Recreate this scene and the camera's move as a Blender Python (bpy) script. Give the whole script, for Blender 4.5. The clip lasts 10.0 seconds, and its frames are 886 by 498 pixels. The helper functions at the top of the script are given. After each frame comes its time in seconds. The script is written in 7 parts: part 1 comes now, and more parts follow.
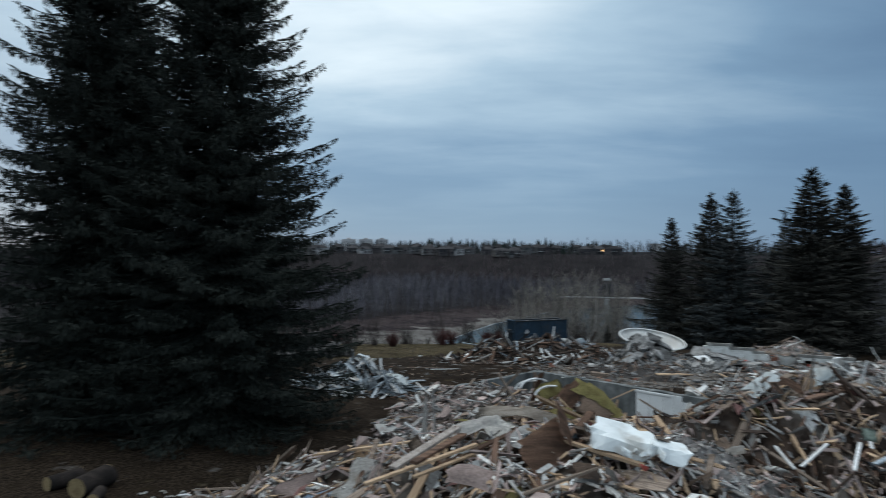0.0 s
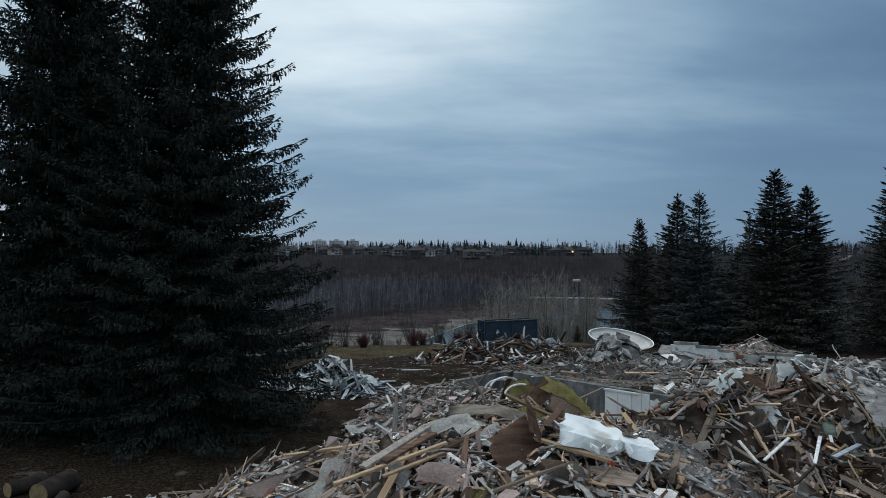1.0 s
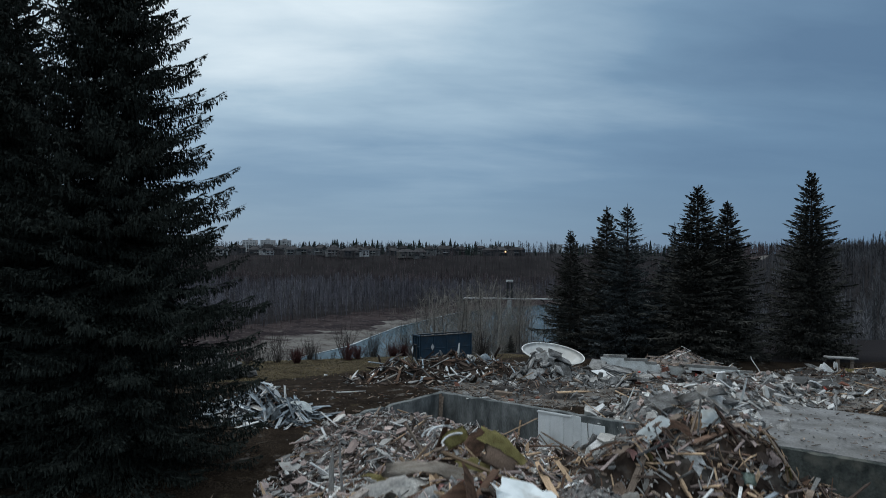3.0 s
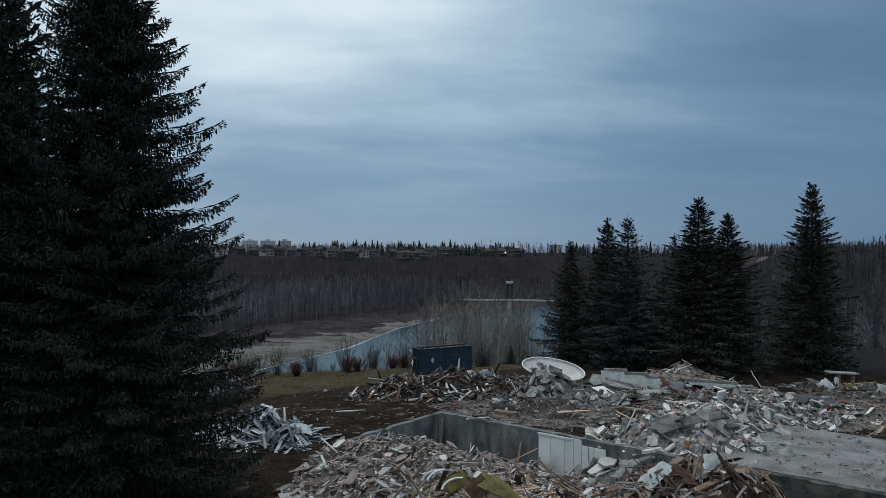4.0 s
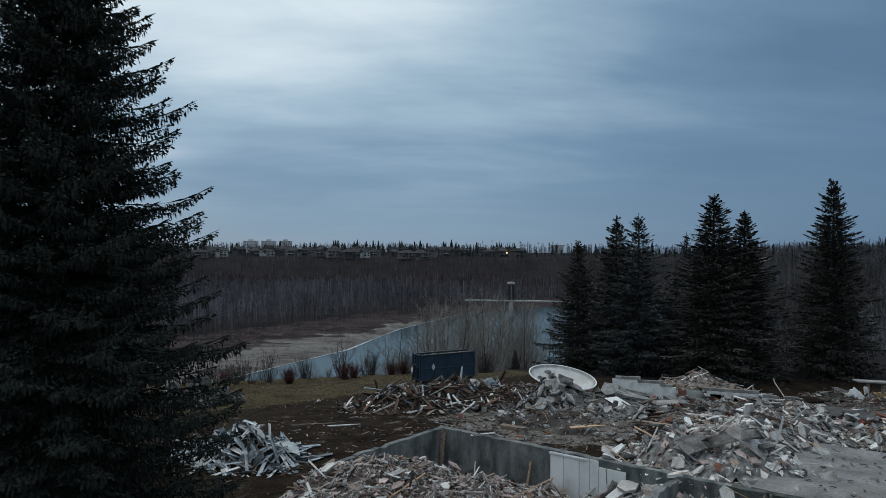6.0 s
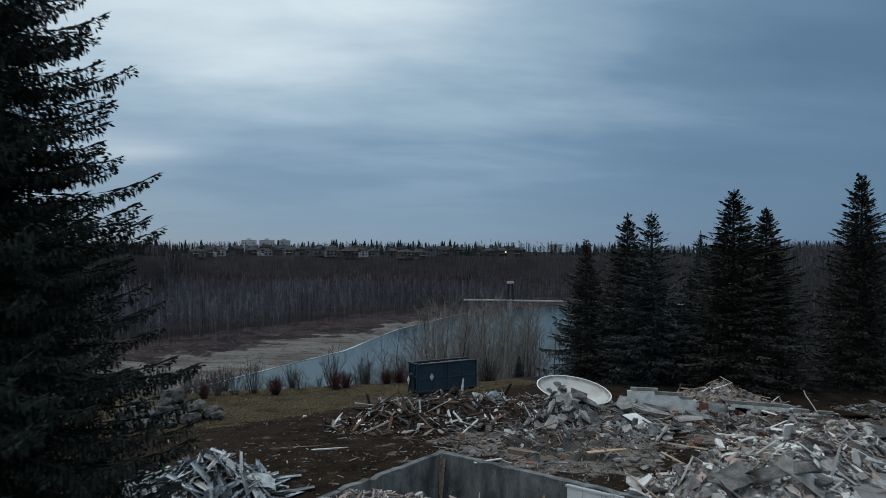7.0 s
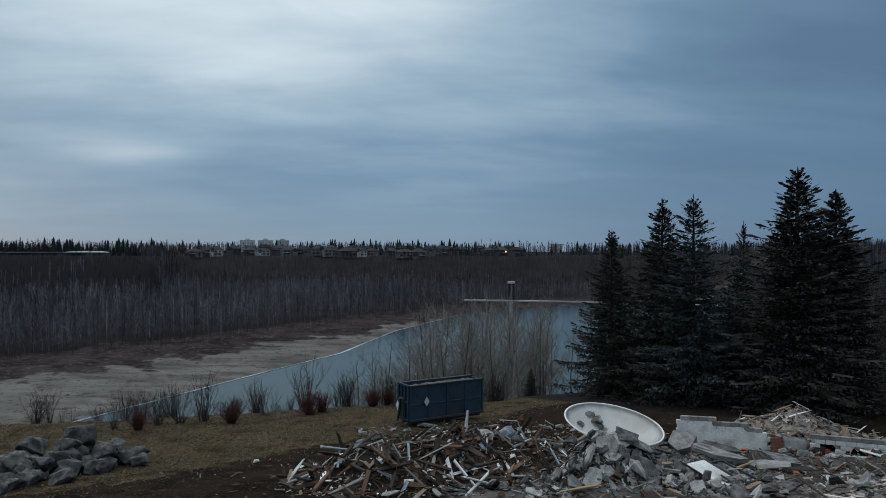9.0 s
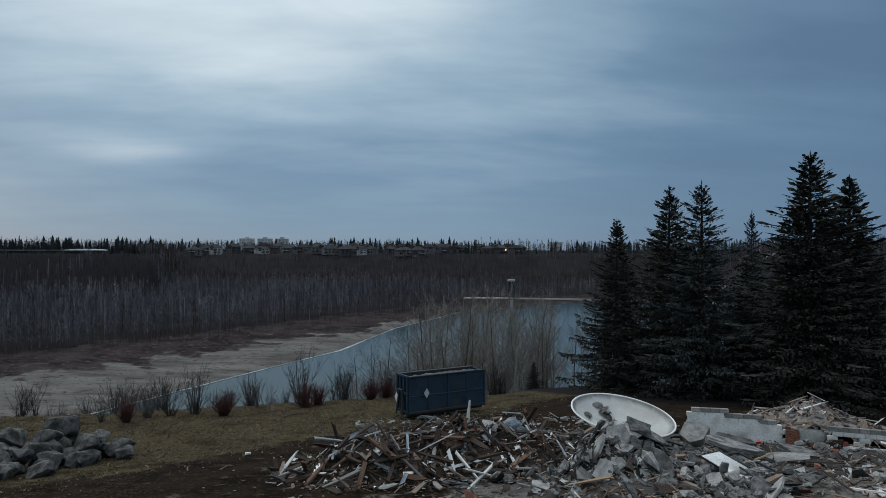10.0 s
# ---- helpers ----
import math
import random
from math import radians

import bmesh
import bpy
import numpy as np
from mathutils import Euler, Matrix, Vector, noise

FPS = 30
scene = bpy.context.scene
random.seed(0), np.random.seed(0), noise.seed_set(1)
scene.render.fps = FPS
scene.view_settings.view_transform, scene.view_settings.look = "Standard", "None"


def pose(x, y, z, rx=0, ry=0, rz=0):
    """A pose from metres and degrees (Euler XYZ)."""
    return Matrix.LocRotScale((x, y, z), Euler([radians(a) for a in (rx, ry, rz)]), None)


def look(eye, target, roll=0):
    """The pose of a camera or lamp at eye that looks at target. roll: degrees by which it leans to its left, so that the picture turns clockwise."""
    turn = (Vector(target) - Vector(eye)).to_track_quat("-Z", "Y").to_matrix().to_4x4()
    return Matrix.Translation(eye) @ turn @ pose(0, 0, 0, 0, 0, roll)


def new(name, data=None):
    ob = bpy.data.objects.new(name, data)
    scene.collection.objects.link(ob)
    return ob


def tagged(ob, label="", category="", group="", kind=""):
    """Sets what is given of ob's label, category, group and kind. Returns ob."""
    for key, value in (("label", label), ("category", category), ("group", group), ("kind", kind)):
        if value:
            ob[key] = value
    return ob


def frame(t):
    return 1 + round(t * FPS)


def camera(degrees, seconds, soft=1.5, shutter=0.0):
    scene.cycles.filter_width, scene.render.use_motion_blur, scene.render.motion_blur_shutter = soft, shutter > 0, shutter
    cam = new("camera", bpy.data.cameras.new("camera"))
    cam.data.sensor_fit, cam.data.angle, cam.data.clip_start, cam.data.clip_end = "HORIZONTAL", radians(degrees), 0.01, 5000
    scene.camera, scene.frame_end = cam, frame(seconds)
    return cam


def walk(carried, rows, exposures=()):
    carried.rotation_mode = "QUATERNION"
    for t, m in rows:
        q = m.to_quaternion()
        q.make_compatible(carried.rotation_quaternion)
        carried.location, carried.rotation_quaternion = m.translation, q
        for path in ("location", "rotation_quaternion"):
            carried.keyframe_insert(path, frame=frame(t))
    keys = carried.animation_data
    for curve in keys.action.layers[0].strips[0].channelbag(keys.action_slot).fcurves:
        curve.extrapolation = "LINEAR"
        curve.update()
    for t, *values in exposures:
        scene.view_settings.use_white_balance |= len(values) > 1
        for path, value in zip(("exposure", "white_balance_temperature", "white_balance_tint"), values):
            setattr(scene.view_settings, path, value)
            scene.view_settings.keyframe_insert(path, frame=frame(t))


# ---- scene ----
cam = camera(64.9, 10.0, soft=0.6, shutter=0.5)
PATH = [
    (0, (0.171, -0.44, 7.016), (0.162, 1.56, 7.021), 0.4),
    (0.1, (0.172, -0.436, 7.009), (0.208, 1.564, 7.015), 0.35),
    (0.2, (0.173, -0.431, 7.003), (0.221, 1.568, 7.009), 0.35),
    (0.3, (0.175, -0.426, 6.997), (0.230, 1.573, 7.003), 0.35),
    (0.5, (0.177, -0.418, 6.985), (0.236, 1.581, 6.992), 0.3),
    (1, (0.192, -0.463, 6.979), (0.266, 1.536, 6.988), 0.3),
    (1.5, (0.181, -0.525, 6.977), (0.34, 1.468, 6.987), 0.3),
    (2, (0.152, -0.536, 6.966), (0.408, 1.447, 6.978), 0.3),
    (2.5, (0.129, -0.496, 7.191), (0.391, 1.486, 7.201), 0.3),
    (3, (0.123, -0.499, 8.101), (0.385, 1.484, 8.109), 0.3),
    (3.2, (0.123, -0.495, 8.52), (0.385, 1.488, 8.528), 0.3),
    (4.3, (0.126, -0.32, 9.062), (0.388, 1.663, 9.071), 0.3),
    (4.5, (0.132, -0.233, 9.064), (0.394, 1.749, 9.074), 0.3),
    (5, (0.209, 0.215, 9.06), (0.468, 2.198, 9.07), 0.3),
    (5.5, (0.333, 1.113, 9.035), (0.591, 3.096, 9.045), 0.3),
    (7, (0.947, 6.327, 9.09), (1.21, 8.31, 9.097), 0.3),
    (7.5, (1.303, 8.624, 9.127), (1.565, 10.606, 9.135), 0.2),
    (8, (1.625, 11.14, 9.201), (1.889, 13.122, 9.206), 0.2),
    (8.5, (1.997, 13.642, 9.15), (2.261, 15.625, 9.156), 0.1),
    (9, (2.254, 15.444, 8.671), (2.518, 17.426, 8.678), 0.2),
    (9.5, (2.39, 16.537, 8.118), (2.654, 18.52, 8.123), 0.2),
    (10, (2.392, 16.798, 8.039), (2.657, 18.78, 8.042), 0.2),
]
walk(cam, [(t, look(eye, target, roll)) for t, eye, target, roll in PATH], [(0, 0.3), (0.5, 0.24), (1.0, 0.14), (2.0, 0.12), (4.5, 0.1), (7.0, 0.0), (10.0, -0.04)])

# ---- sky and light ----
SKY_GAIN = 1.12  # thinner cloud overhead: brighter towards the zenith
world = bpy.data.worlds.new("overcast_sky")
scene.world = world
world.use_nodes = True
wn, wl = world.node_tree.nodes, world.node_tree.links
wn.clear()


def wnode(kind, **values):
    n = wn.new(kind)
    for k, v in values.items():
        n.inputs[k].default_value = v
    return n


def wmath(op, a, b=None):
    n = wn.new("ShaderNodeMath")
    n.operation = op
    for i, v in enumerate((a, b)):
        if v is None:
            continue
        if isinstance(v, (int, float)):
            n.inputs[i].default_value = v
        else:
            wl.new(v, n.inputs[i])
    return n.outputs[0]


def wramp(fac, stops):
    n = wn.new("ShaderNodeValToRGB")
    e = n.color_ramp.elements
    while len(e) > 1:
        e.remove(e[-1])
    e[0].position, e[0].color = stops[0][0], (*stops[0][1], 1)
    for p, c in stops[1:]:
        q = e.new(p)
        q.color = (*c, 1)
    wl.new(fac, n.inputs[0])
    return n.outputs[0]


def wmix(fac, a, b):
    n = wn.new("ShaderNodeMix")
    n.data_type = "RGBA"
    for socket, v in ((n.inputs[0], fac), (n.inputs[6], a), (n.inputs[7], b)):
        if isinstance(v, (int, float)):
            socket.default_value = v
        elif isinstance(v, tuple):
            socket.default_value = (*v, 1)
        else:
            wl.new(v, socket)
    return n.outputs[2]


coord = wn.new("ShaderNodeTexCoord")
sep = wn.new("ShaderNodeSeparateXYZ")
wl.new(coord.outputs["Generated"], sep.inputs[0])
dx, dy, dz = sep.outputs
up = wmath("MAXIMUM", dz, 0.0)
lift = wmath("ADD", up, 0.16)
cu, cv = wmath("DIVIDE", dx, lift), wmath("DIVIDE", dy, lift)
plane = wn.new("ShaderNodeCombineXYZ")
wl.new(cu, plane.inputs[0])
wl.new(cv, plane.inputs[1])


def cloud_noise(scale, detail, rough, offset, stretch, turn):
    m = wn.new("ShaderNodeMapping")
    m.inputs["Location"].default_value = offset
    m.inputs["Rotation"].default_value = (0, 0, radians(turn))
    m.inputs["Scale"].default_value = stretch
    wl.new(plane.outputs[0], m.inputs[0])
    n = wnode("ShaderNodeTexNoise", Scale=scale, Detail=detail, Roughness=rough, Distortion=0.25)
    wl.new(m.outputs[0], n.inputs["Vector"])
    return n.outputs["Fac"]


broad = cloud_noise(0.50, 3, 0.45, (1.7, 0.4, 0), (1.0, 1.4, 1), 20)
streak = cloud_noise(0.8, 5, 0.5, (4.2, 2.6, 0), (0.8, 1.9, 1), 14)


def thin_cloud(cx, cz, rx, rz, gain):
    """A stretch of thinner, brighter cloud."""
    a = wmath("POWER", wmath("ABSOLUTE", wmath("DIVIDE", wmath("SUBTRACT", dx, cx), rx)), 2.0)
    b = wmath("POWER", wmath("ABSOLUTE", wmath("DIVIDE", wmath("SUBTRACT", dz, cz), rz)), 2.0)
    return wmath("MULTIPLY", wmath("POWER", 2.718, wmath("MULTIPLY", wmath("ADD", a, b), -1.0)), gain)


side = wmath("ADD", wmath("MULTIPLY", dx, -0.20), thin_cloud(0.0, 0.34, 0.36, 0.17, 0.30))
side = wmath("ADD", side, thin_cloud(0.33, 0.24, 0.16, 0.10, 0.13))
side = wmath("ADD", side, thin_cloud(-0.29, 0.126, 0.10, 0.022, 0.26))
wisp = cloud_noise(2.2, 6, 0.6, (0.7, 5.1, 0), (0.8, 1.5, 1), 16)
thick = wmath("ADD", wmath("ADD", wmath("ADD", wmath("MULTIPLY", broad, 0.62), wmath("MULTIPLY", streak, 0.42)), wmath("MULTIPLY", wisp, 0.18)), side)
cloud = wramp(thick, [(0.42, (0.108, 0.185, 0.290)), (0.60, (0.165, 0.268, 0.385)), (0.78, (0.325, 0.445, 0.55)), (0.98, (0.62, 0.715, 0.775))])
haze = wramp(up, [(0.0, (0.192, 0.263, 0.35)), (0.03, (0.185, 0.282, 0.385)), (0.16, (0.138, 0.238, 0.368))])
near_horizon = wramp(up, [(0.0, (1, 1, 1)), (0.07, (0.75, 0.75, 0.75)), (0.2, (0, 0, 0))])
cover = wmix(near_horizon, cloud, haze)
sky = wn.new("ShaderNodeTexSky")
sky.sky_type, sky.sun_disc, sky.sun_elevation, sky.sun_rotation = "NISHITA", False, radians(14), radians(-40)
lit = wn.new("ShaderNodeVectorMath")
lit.operation = "SCALE"
wl.new(wmath("MULTIPLY", wmath("ADD", 1.0, wmath("MULTIPLY", wmath("MINIMUM", wmath("MAXIMUM", wmath("MULTIPLY", wmath("SUBTRACT", up, 0.36), 2.2), 0.0), 1.0), 0.9)), 10.0 * SKY_GAIN), lit.inputs[3])
overhead = wramp(up, [(0.36, (0, 0, 0)), (0.75, (0.9, 0.9, 0.9))])
cover = wmix(overhead, cover, (0.455, 0.505, 0.54))
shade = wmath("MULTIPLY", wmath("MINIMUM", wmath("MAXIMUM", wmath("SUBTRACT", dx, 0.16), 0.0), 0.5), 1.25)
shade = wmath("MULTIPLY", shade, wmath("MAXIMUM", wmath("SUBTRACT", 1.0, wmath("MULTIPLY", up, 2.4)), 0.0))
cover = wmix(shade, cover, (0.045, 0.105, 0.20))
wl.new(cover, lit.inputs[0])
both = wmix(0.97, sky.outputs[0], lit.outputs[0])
ground_side = wramp(wmath("ADD", dz, 0.5), [(0.485, (1, 1, 1)), (0.5, (0, 0, 0))])
both = wmix(ground_side, both, (0.4, 0.4, 0.4))
back = wnode("ShaderNodeBackground", Strength=0.1)
wl.new(both, back.inputs[0])
wout = wn.new("ShaderNodeOutputWorld")
wl.new(back.outputs[0], wout.inputs[0])

sun = new("sun", bpy.data.lights.new("sun", "SUN"))
sun.data.energy, sun.data.angle, sun.data.color = 0.7, radians(50), (1.0, 0.95, 0.88)
sun.matrix_world = look((0, 0, 30), (14, -18, 0))

# ---- materials ----
MATS, RECIPES = {}, {}


def mat(name, base, other=None, scale=3.0, rough=0.85, metal=0.0, bump=0.3, fine=40.0, vary=0.25, grain=None, stain=None, space="Object", island=False, speck=0.25):
    """A worn surface: two colours mixed by noise at two scales, stains, variation from piece to piece, relief."""
    if name in MATS:
        return MATS[name]
    RECIPES[name] = dict(base=base, other=other, scale=scale, rough=rough, metal=metal, bump=bump, fine=fine, vary=vary, grain=grain, stain=stain, space=space, speck=speck)
    m = bpy.data.materials.new(name)
    m.use_nodes = True
    n, l = m.node_tree.nodes, m.node_tree.links
    b = n["Principled BSDF"]
    b.inputs["Roughness"].default_value, b.inputs["Metallic"].default_value = rough, metal
    b.inputs["Specular IOR Level"].default_value = 0.06 if rough >= 0.7 else 0.35
    tc = n.new("ShaderNodeTexCoord")
    mp = n.new("ShaderNodeMapping")
    l.new(tc.outputs[space], mp.inputs[0])
    if grain:
        mp.inputs["Scale"].default_value = grain
    info = n.new("ShaderNodeNewGeometry") if island else n.new("ShaderNodeObjectInfo")
    rnd = info.outputs["Random Per Island"] if island else info.outputs["Random"]
    shift = n.new("ShaderNodeMath")
    shift.operation = "MULTIPLY"
    shift.inputs[1].default_value = 37.0
    l.new(rnd, shift.inputs[0])
    if not island:
        l.new(shift.outputs[0], mp.inputs["Location"])
    big = n.new("ShaderNodeTexNoise")
    big.inputs["Scale"].default_value, big.inputs["Detail"].default_value = scale, 5
    small = n.new("ShaderNodeTexNoise")
    small.inputs["Scale"].default_value, small.inputs["Detail"].default_value = fine, 4
    for k in (big, small):
        l.new(mp.outputs[0], k.inputs["Vector"])
    other = other or tuple(c * 0.55 for c in base)
    ramp = n.new("ShaderNodeMapRange")
    ramp.inputs[1].default_value, ramp.inputs[2].default_value = 0.38, 0.66
    l.new(big.outputs["Fac"], ramp.inputs[0])
    mix = n.new("ShaderNodeMix")
    mix.data_type = "RGBA"
    mix.inputs[6].default_value, mix.inputs[7].default_value = (*base, 1), (*other, 1)
    l.new(ramp.outputs[0], mix.inputs[0])
    hsv = n.new("ShaderNodeHueSaturation")
    l.new(mix.outputs[2], hsv.inputs["Color"])
    val = n.new("ShaderNodeMapRange")
    val.inputs[3].default_value, val.inputs[4].default_value = 1 - vary, 1 + vary
    l.new(rnd, val.inputs[0])
    v2 = n.new("ShaderNodeMapRange")
    v2.inputs[1].default_value, v2.inputs[2].default_value, v2.inputs[3].default_value, v2.inputs[4].default_value = 0.3, 0.7, 1 - speck, 1 + speck
    l.new(small.outputs["Fac"], v2.inputs[0])
    mul = n.new("ShaderNodeMath")
    mul.operation = "MULTIPLY"
    l.new(val.outputs[0], mul.inputs[0])
    l.new(v2.outputs[0], mul.inputs[1])
    l.new(mul.outputs[0], hsv.inputs["Value"])
    out = hsv.outputs[0]
    if stain:
        st = n.new("ShaderNodeTexNoise")
        st.inputs["Scale"].default_value, st.inputs["Detail"].default_value = scale * 0.6 + 0.3, 6
        l.new(tc.outputs[space], st.inputs["Vector"])
        sr = n.new("ShaderNodeMapRange")
        sr.inputs[1].default_value, sr.inputs[2].default_value, sr.inputs[4].default_value = 0.52, 0.68, 0.8
        l.new(st.outputs["Fac"], sr.inputs[0])
        sm = n.new("ShaderNodeMix")
        sm.data_type = "RGBA"
        sm.inputs[7].default_value = (*stain, 1)
        l.new(sr.outputs[0], sm.inputs[0])
        l.new(out, sm.inputs[6])
        out = sm.outputs[2]
    l.new(out, b.inputs["Base Color"])
    if bump:
        bp = n.new("ShaderNodeBump")
        bp.inputs["Strength"].default_value, bp.inputs["Distance"].default_value = bump, 0.02
        l.new(small.outputs["Fac"], bp.inputs["Height"])
        l.new(bp.outputs[0], b.inputs["Normal"])
    MATS[name] = m
    return m


LUMBER = mat("new_lumber", (0.48, 0.345, 0.23), (0.29, 0.20, 0.13), 1.5, 0.8, grain=(1, 7, 7), fine=25)
OLD_WOOD = mat("weathered_wood", (0.29, 0.23, 0.185), (0.13, 0.098, 0.078), 1.5, 0.9, grain=(1, 7, 7), fine=25)
DARK_WOOD = mat("dark_wood", (0.075, 0.055, 0.045), (0.035, 0.028, 0.025), 1.5, 0.85, grain=(1, 7, 7), fine=25)
GREY_WOOD = mat("grey_weathered_wood", (0.27, 0.26, 0.245), (0.14, 0.13, 0.12), 1.5, 0.9, grain=(1, 7, 7), fine=25)
RED_WOOD = mat("red_brown_wood", (0.18, 0.112, 0.080), (0.08, 0.052, 0.040), 1.5, 0.8, grain=(1, 7, 7), fine=25)
WHITE_TRIM = mat("white_painted_trim", (0.72, 0.73, 0.73), (0.50, 0.50, 0.48), 1.2, 0.6, stain=(0.25, 0.21, 0.17), fine=20, vary=0.15)
DRYWALL = mat("drywall", (0.58, 0.57, 0.54), (0.40, 0.38, 0.36), 1.5, 0.95, stain=(0.27, 0.24, 0.2), fine=20)
PLASTER = mat("pink_plaster", (0.38, 0.30, 0.275), (0.25, 0.2, 0.185), 2, 0.95, fine=25)
CONC_BITS = mat("broken_concrete", (0.215, 0.213, 0.21), (0.075, 0.074, 0.072), 4.0, 0.95, fine=22, bump=1.0, vary=0.5, stain=(0.06, 0.056, 0.052))
STUCCO = mat("pale_stucco", (0.36, 0.355, 0.345), (0.19, 0.185, 0.178), 2.0, 0.95, fine=14, bump=0.8, stain=(0.12, 0.11, 0.10))
BRICK = mat("red_brick", (0.26, 0.11, 0.075), (0.18, 0.10, 0.08), 4, 0.9, fine=30)
FIBRE = mat("yellow_fibreglass", (0.29, 0.255, 0.11), (0.17, 0.14, 0.06), 4, 1.0, fine=60, bump=0.9)
PINK_FIBRE = mat("pink_fibreglass", (0.45, 0.24, 0.22), (0.30, 0.2, 0.18), 4, 1.0, fine=60, bump=0.9)
TARP = mat("blue_plastic", (0.26, 0.37, 0.50), (0.4, 0.48, 0.56), 4, 0.45, fine=12)
OSB = mat("stained_fibreboard", (0.20, 0.145, 0.112), (0.12, 0.09, 0.07), 2, 0.85, stain=(0.1, 0.08, 0.07), fine=30)
SIDING = mat("aluminium_siding", (0.33, 0.38, 0.415), (0.085, 0.10, 0.115), 2.5, 0.42, metal=0.35, fine=12, vary=0.6)
RED_BITS = mat("red_plastic", (0.42, 0.06, 0.045), (0.28, 0.07, 0.05), 3, 0.6)
CONCRETE = mat("foundation_concrete", (0.20, 0.21, 0.208), (0.075, 0.083, 0.083), 0.9, 0.9, stain=(0.045, 0.05, 0.05), grain=(2.2, 2.2, 0.55), fine=14, bump=0.5, vary=0.05)
SLAB = mat("slab_concrete", (0.22, 0.22, 0.22), (0.125, 0.123, 0.12), 0.8, 0.95, stain=(0.16, 0.158, 0.15), fine=10, bump=0.6, vary=0.05)
WHITE_WALL = mat("white_painted_block", (0.66, 0.67, 0.66), (0.50, 0.50, 0.48), 1.8, 0.85, stain=(0.30, 0.285, 0.26), fine=14, vary=0.06, speck=0.15)
ROCK = mat("boulder_granite", (0.150, 0.146, 0.140), (0.040, 0.040, 0.041), 2.6, 0.85, stain=(0.030, 0.029, 0.028), fine=11, bump=1.0, speck=0.4)
GRIT = mat("fine_rubble", (0.30, 0.265, 0.24), (0.17, 0.15, 0.135), 1.2, 1.0, fine=9, bump=1.0, vary=0.1, stain=(0.36, 0.35, 0.33))
BARK = mat("spruce_bark", (0.055, 0.045, 0.04), (0.03, 0.026, 0.024), 3, 0.95, fine=25)
MID_NEEDLE = mat("slope_spruce_needles", (0.049, 0.048, 0.042), (0.030, 0.030, 0.027), 0.6, 0.85, vary=0.5, bump=0, island=True)
NEEDLE = mat("spruce_needles", (0.029, 0.034, 0.029), (0.018, 0.022, 0.019), 0.6, 0.75, vary=0.35, bump=0, island=True)
BLUE_NEEDLE = mat("blue_spruce_needles", (0.054, 0.061, 0.062), (0.030, 0.034, 0.035), 0.6, 0.75, vary=0.5, bump=0, island=True)
TWIG = mat("bare_twigs", (0.23, 0.21, 0.185), (0.12, 0.108, 0.098), 1.0, 0.95, bump=0, vary=0.3)
PALE_BARK = mat("pale_aspen_bark", (0.30, 0.28, 0.25), (0.16, 0.145, 0.13), 2.0, 0.9, bump=0, vary=0.25)
RED_TWIG = mat("red_dogwood_twigs", (0.085, 0.036, 0.034), (0.055, 0.026, 0.025), 1.0, 0.9, bump=0, vary=0.2)
# Bluish grey: the valley's haze is put into this bark colour.
HAZY_WOODS = mat("far_bare_woods", (0.140, 0.136, 0.152), (0.060, 0.056, 0.068), 0.018, 1.0, bump=0, vary=0.55, island=True, fine=0.1)
FAR_GREEN = mat("far_conifers", (0.022, 0.032, 0.028), (0.016, 0.022, 0.02), 0.02, 1.0, bump=0, vary=0.4, island=True, fine=0.1)
BIN_BLUE = mat("blue_bin_paint", (0.014, 0.038, 0.064), (0.010, 0.025, 0.042), 1.5, 0.6, stain=(0.03, 0.035, 0.038), fine=12, vary=0.04)
BIN_DARK = mat("bin_black_steel", (0.02, 0.024, 0.028), (0.035, 0.03, 0.026), 2, 0.6)
WHITE_PLASTIC = mat("white_fibreglass", (0.84, 0.84, 0.82), (0.76, 0.755, 0.73), 0.5, 0.5, stain=(0.66, 0.64, 0.6), fine=9, vary=0.03, speck=0.05)
WIRE = mat("grey_wire", (0.12, 0.12, 0.12), (0.08, 0.08, 0.08), 2, 0.6)


# ---- mesh helpers ----
def mesh_from(name, verts, faces, mats, index=None, smooth=False):
    me = bpy.data.meshes.new(name)
    me.from_pydata(verts if isinstance(verts, list) else verts.tolist(), [], faces if isinstance(faces, list) else faces.tolist())
    for k in mats if isinstance(mats, (list, tuple)) else [mats]:
        me.materials.append(k)
    if index is not None:
        me.polygons.foreach_set("material_index", np.asarray(index, dtype=np.int32))
    if smooth:
        me.polygons.foreach_set("use_smooth", np.ones(len(me.polygons), dtype=bool))
    me.update()
    return me


def part(name, bm, material, parent, label="", smooth=False):
    me = bpy.data.meshes.new(name)
    bm.to_mesh(me)
    bm.free()
    for k in material if isinstance(material, (list, tuple)) else [material]:
        me.materials.append(k)
    if smooth:
        me.polygons.foreach_set("use_smooth", np.ones(len(me.polygons), dtype=bool))
    ob = new(name, me)
    ob.parent = parent
    return tagged(ob, label)


def hold(name, m, label, category, group="", kind=""):
    ob = new(name)
    ob.matrix_world = m
    return tagged(ob, label, category, group, kind)


def box(bm, x0, y0, z0, x1, y1, z1, bevel=0.0, m=None):
    got = bmesh.ops.create_cube(bm, size=1.0)
    vs = got["verts"]
    bmesh.ops.scale(bm, vec=(x1 - x0, y1 - y0, z1 - z0), verts=vs)
    bmesh.ops.translate(bm, vec=((x0 + x1) / 2, (y0 + y1) / 2, (z0 + z1) / 2), verts=vs)
    if m is not None:
        bmesh.ops.transform(bm, matrix=m, verts=vs)
    if bevel:
        es = list({e for v in vs for e in v.link_edges})
        bmesh.ops.bevel(bm, geom=es, offset=bevel, segments=1, affect="EDGES")
    return bm


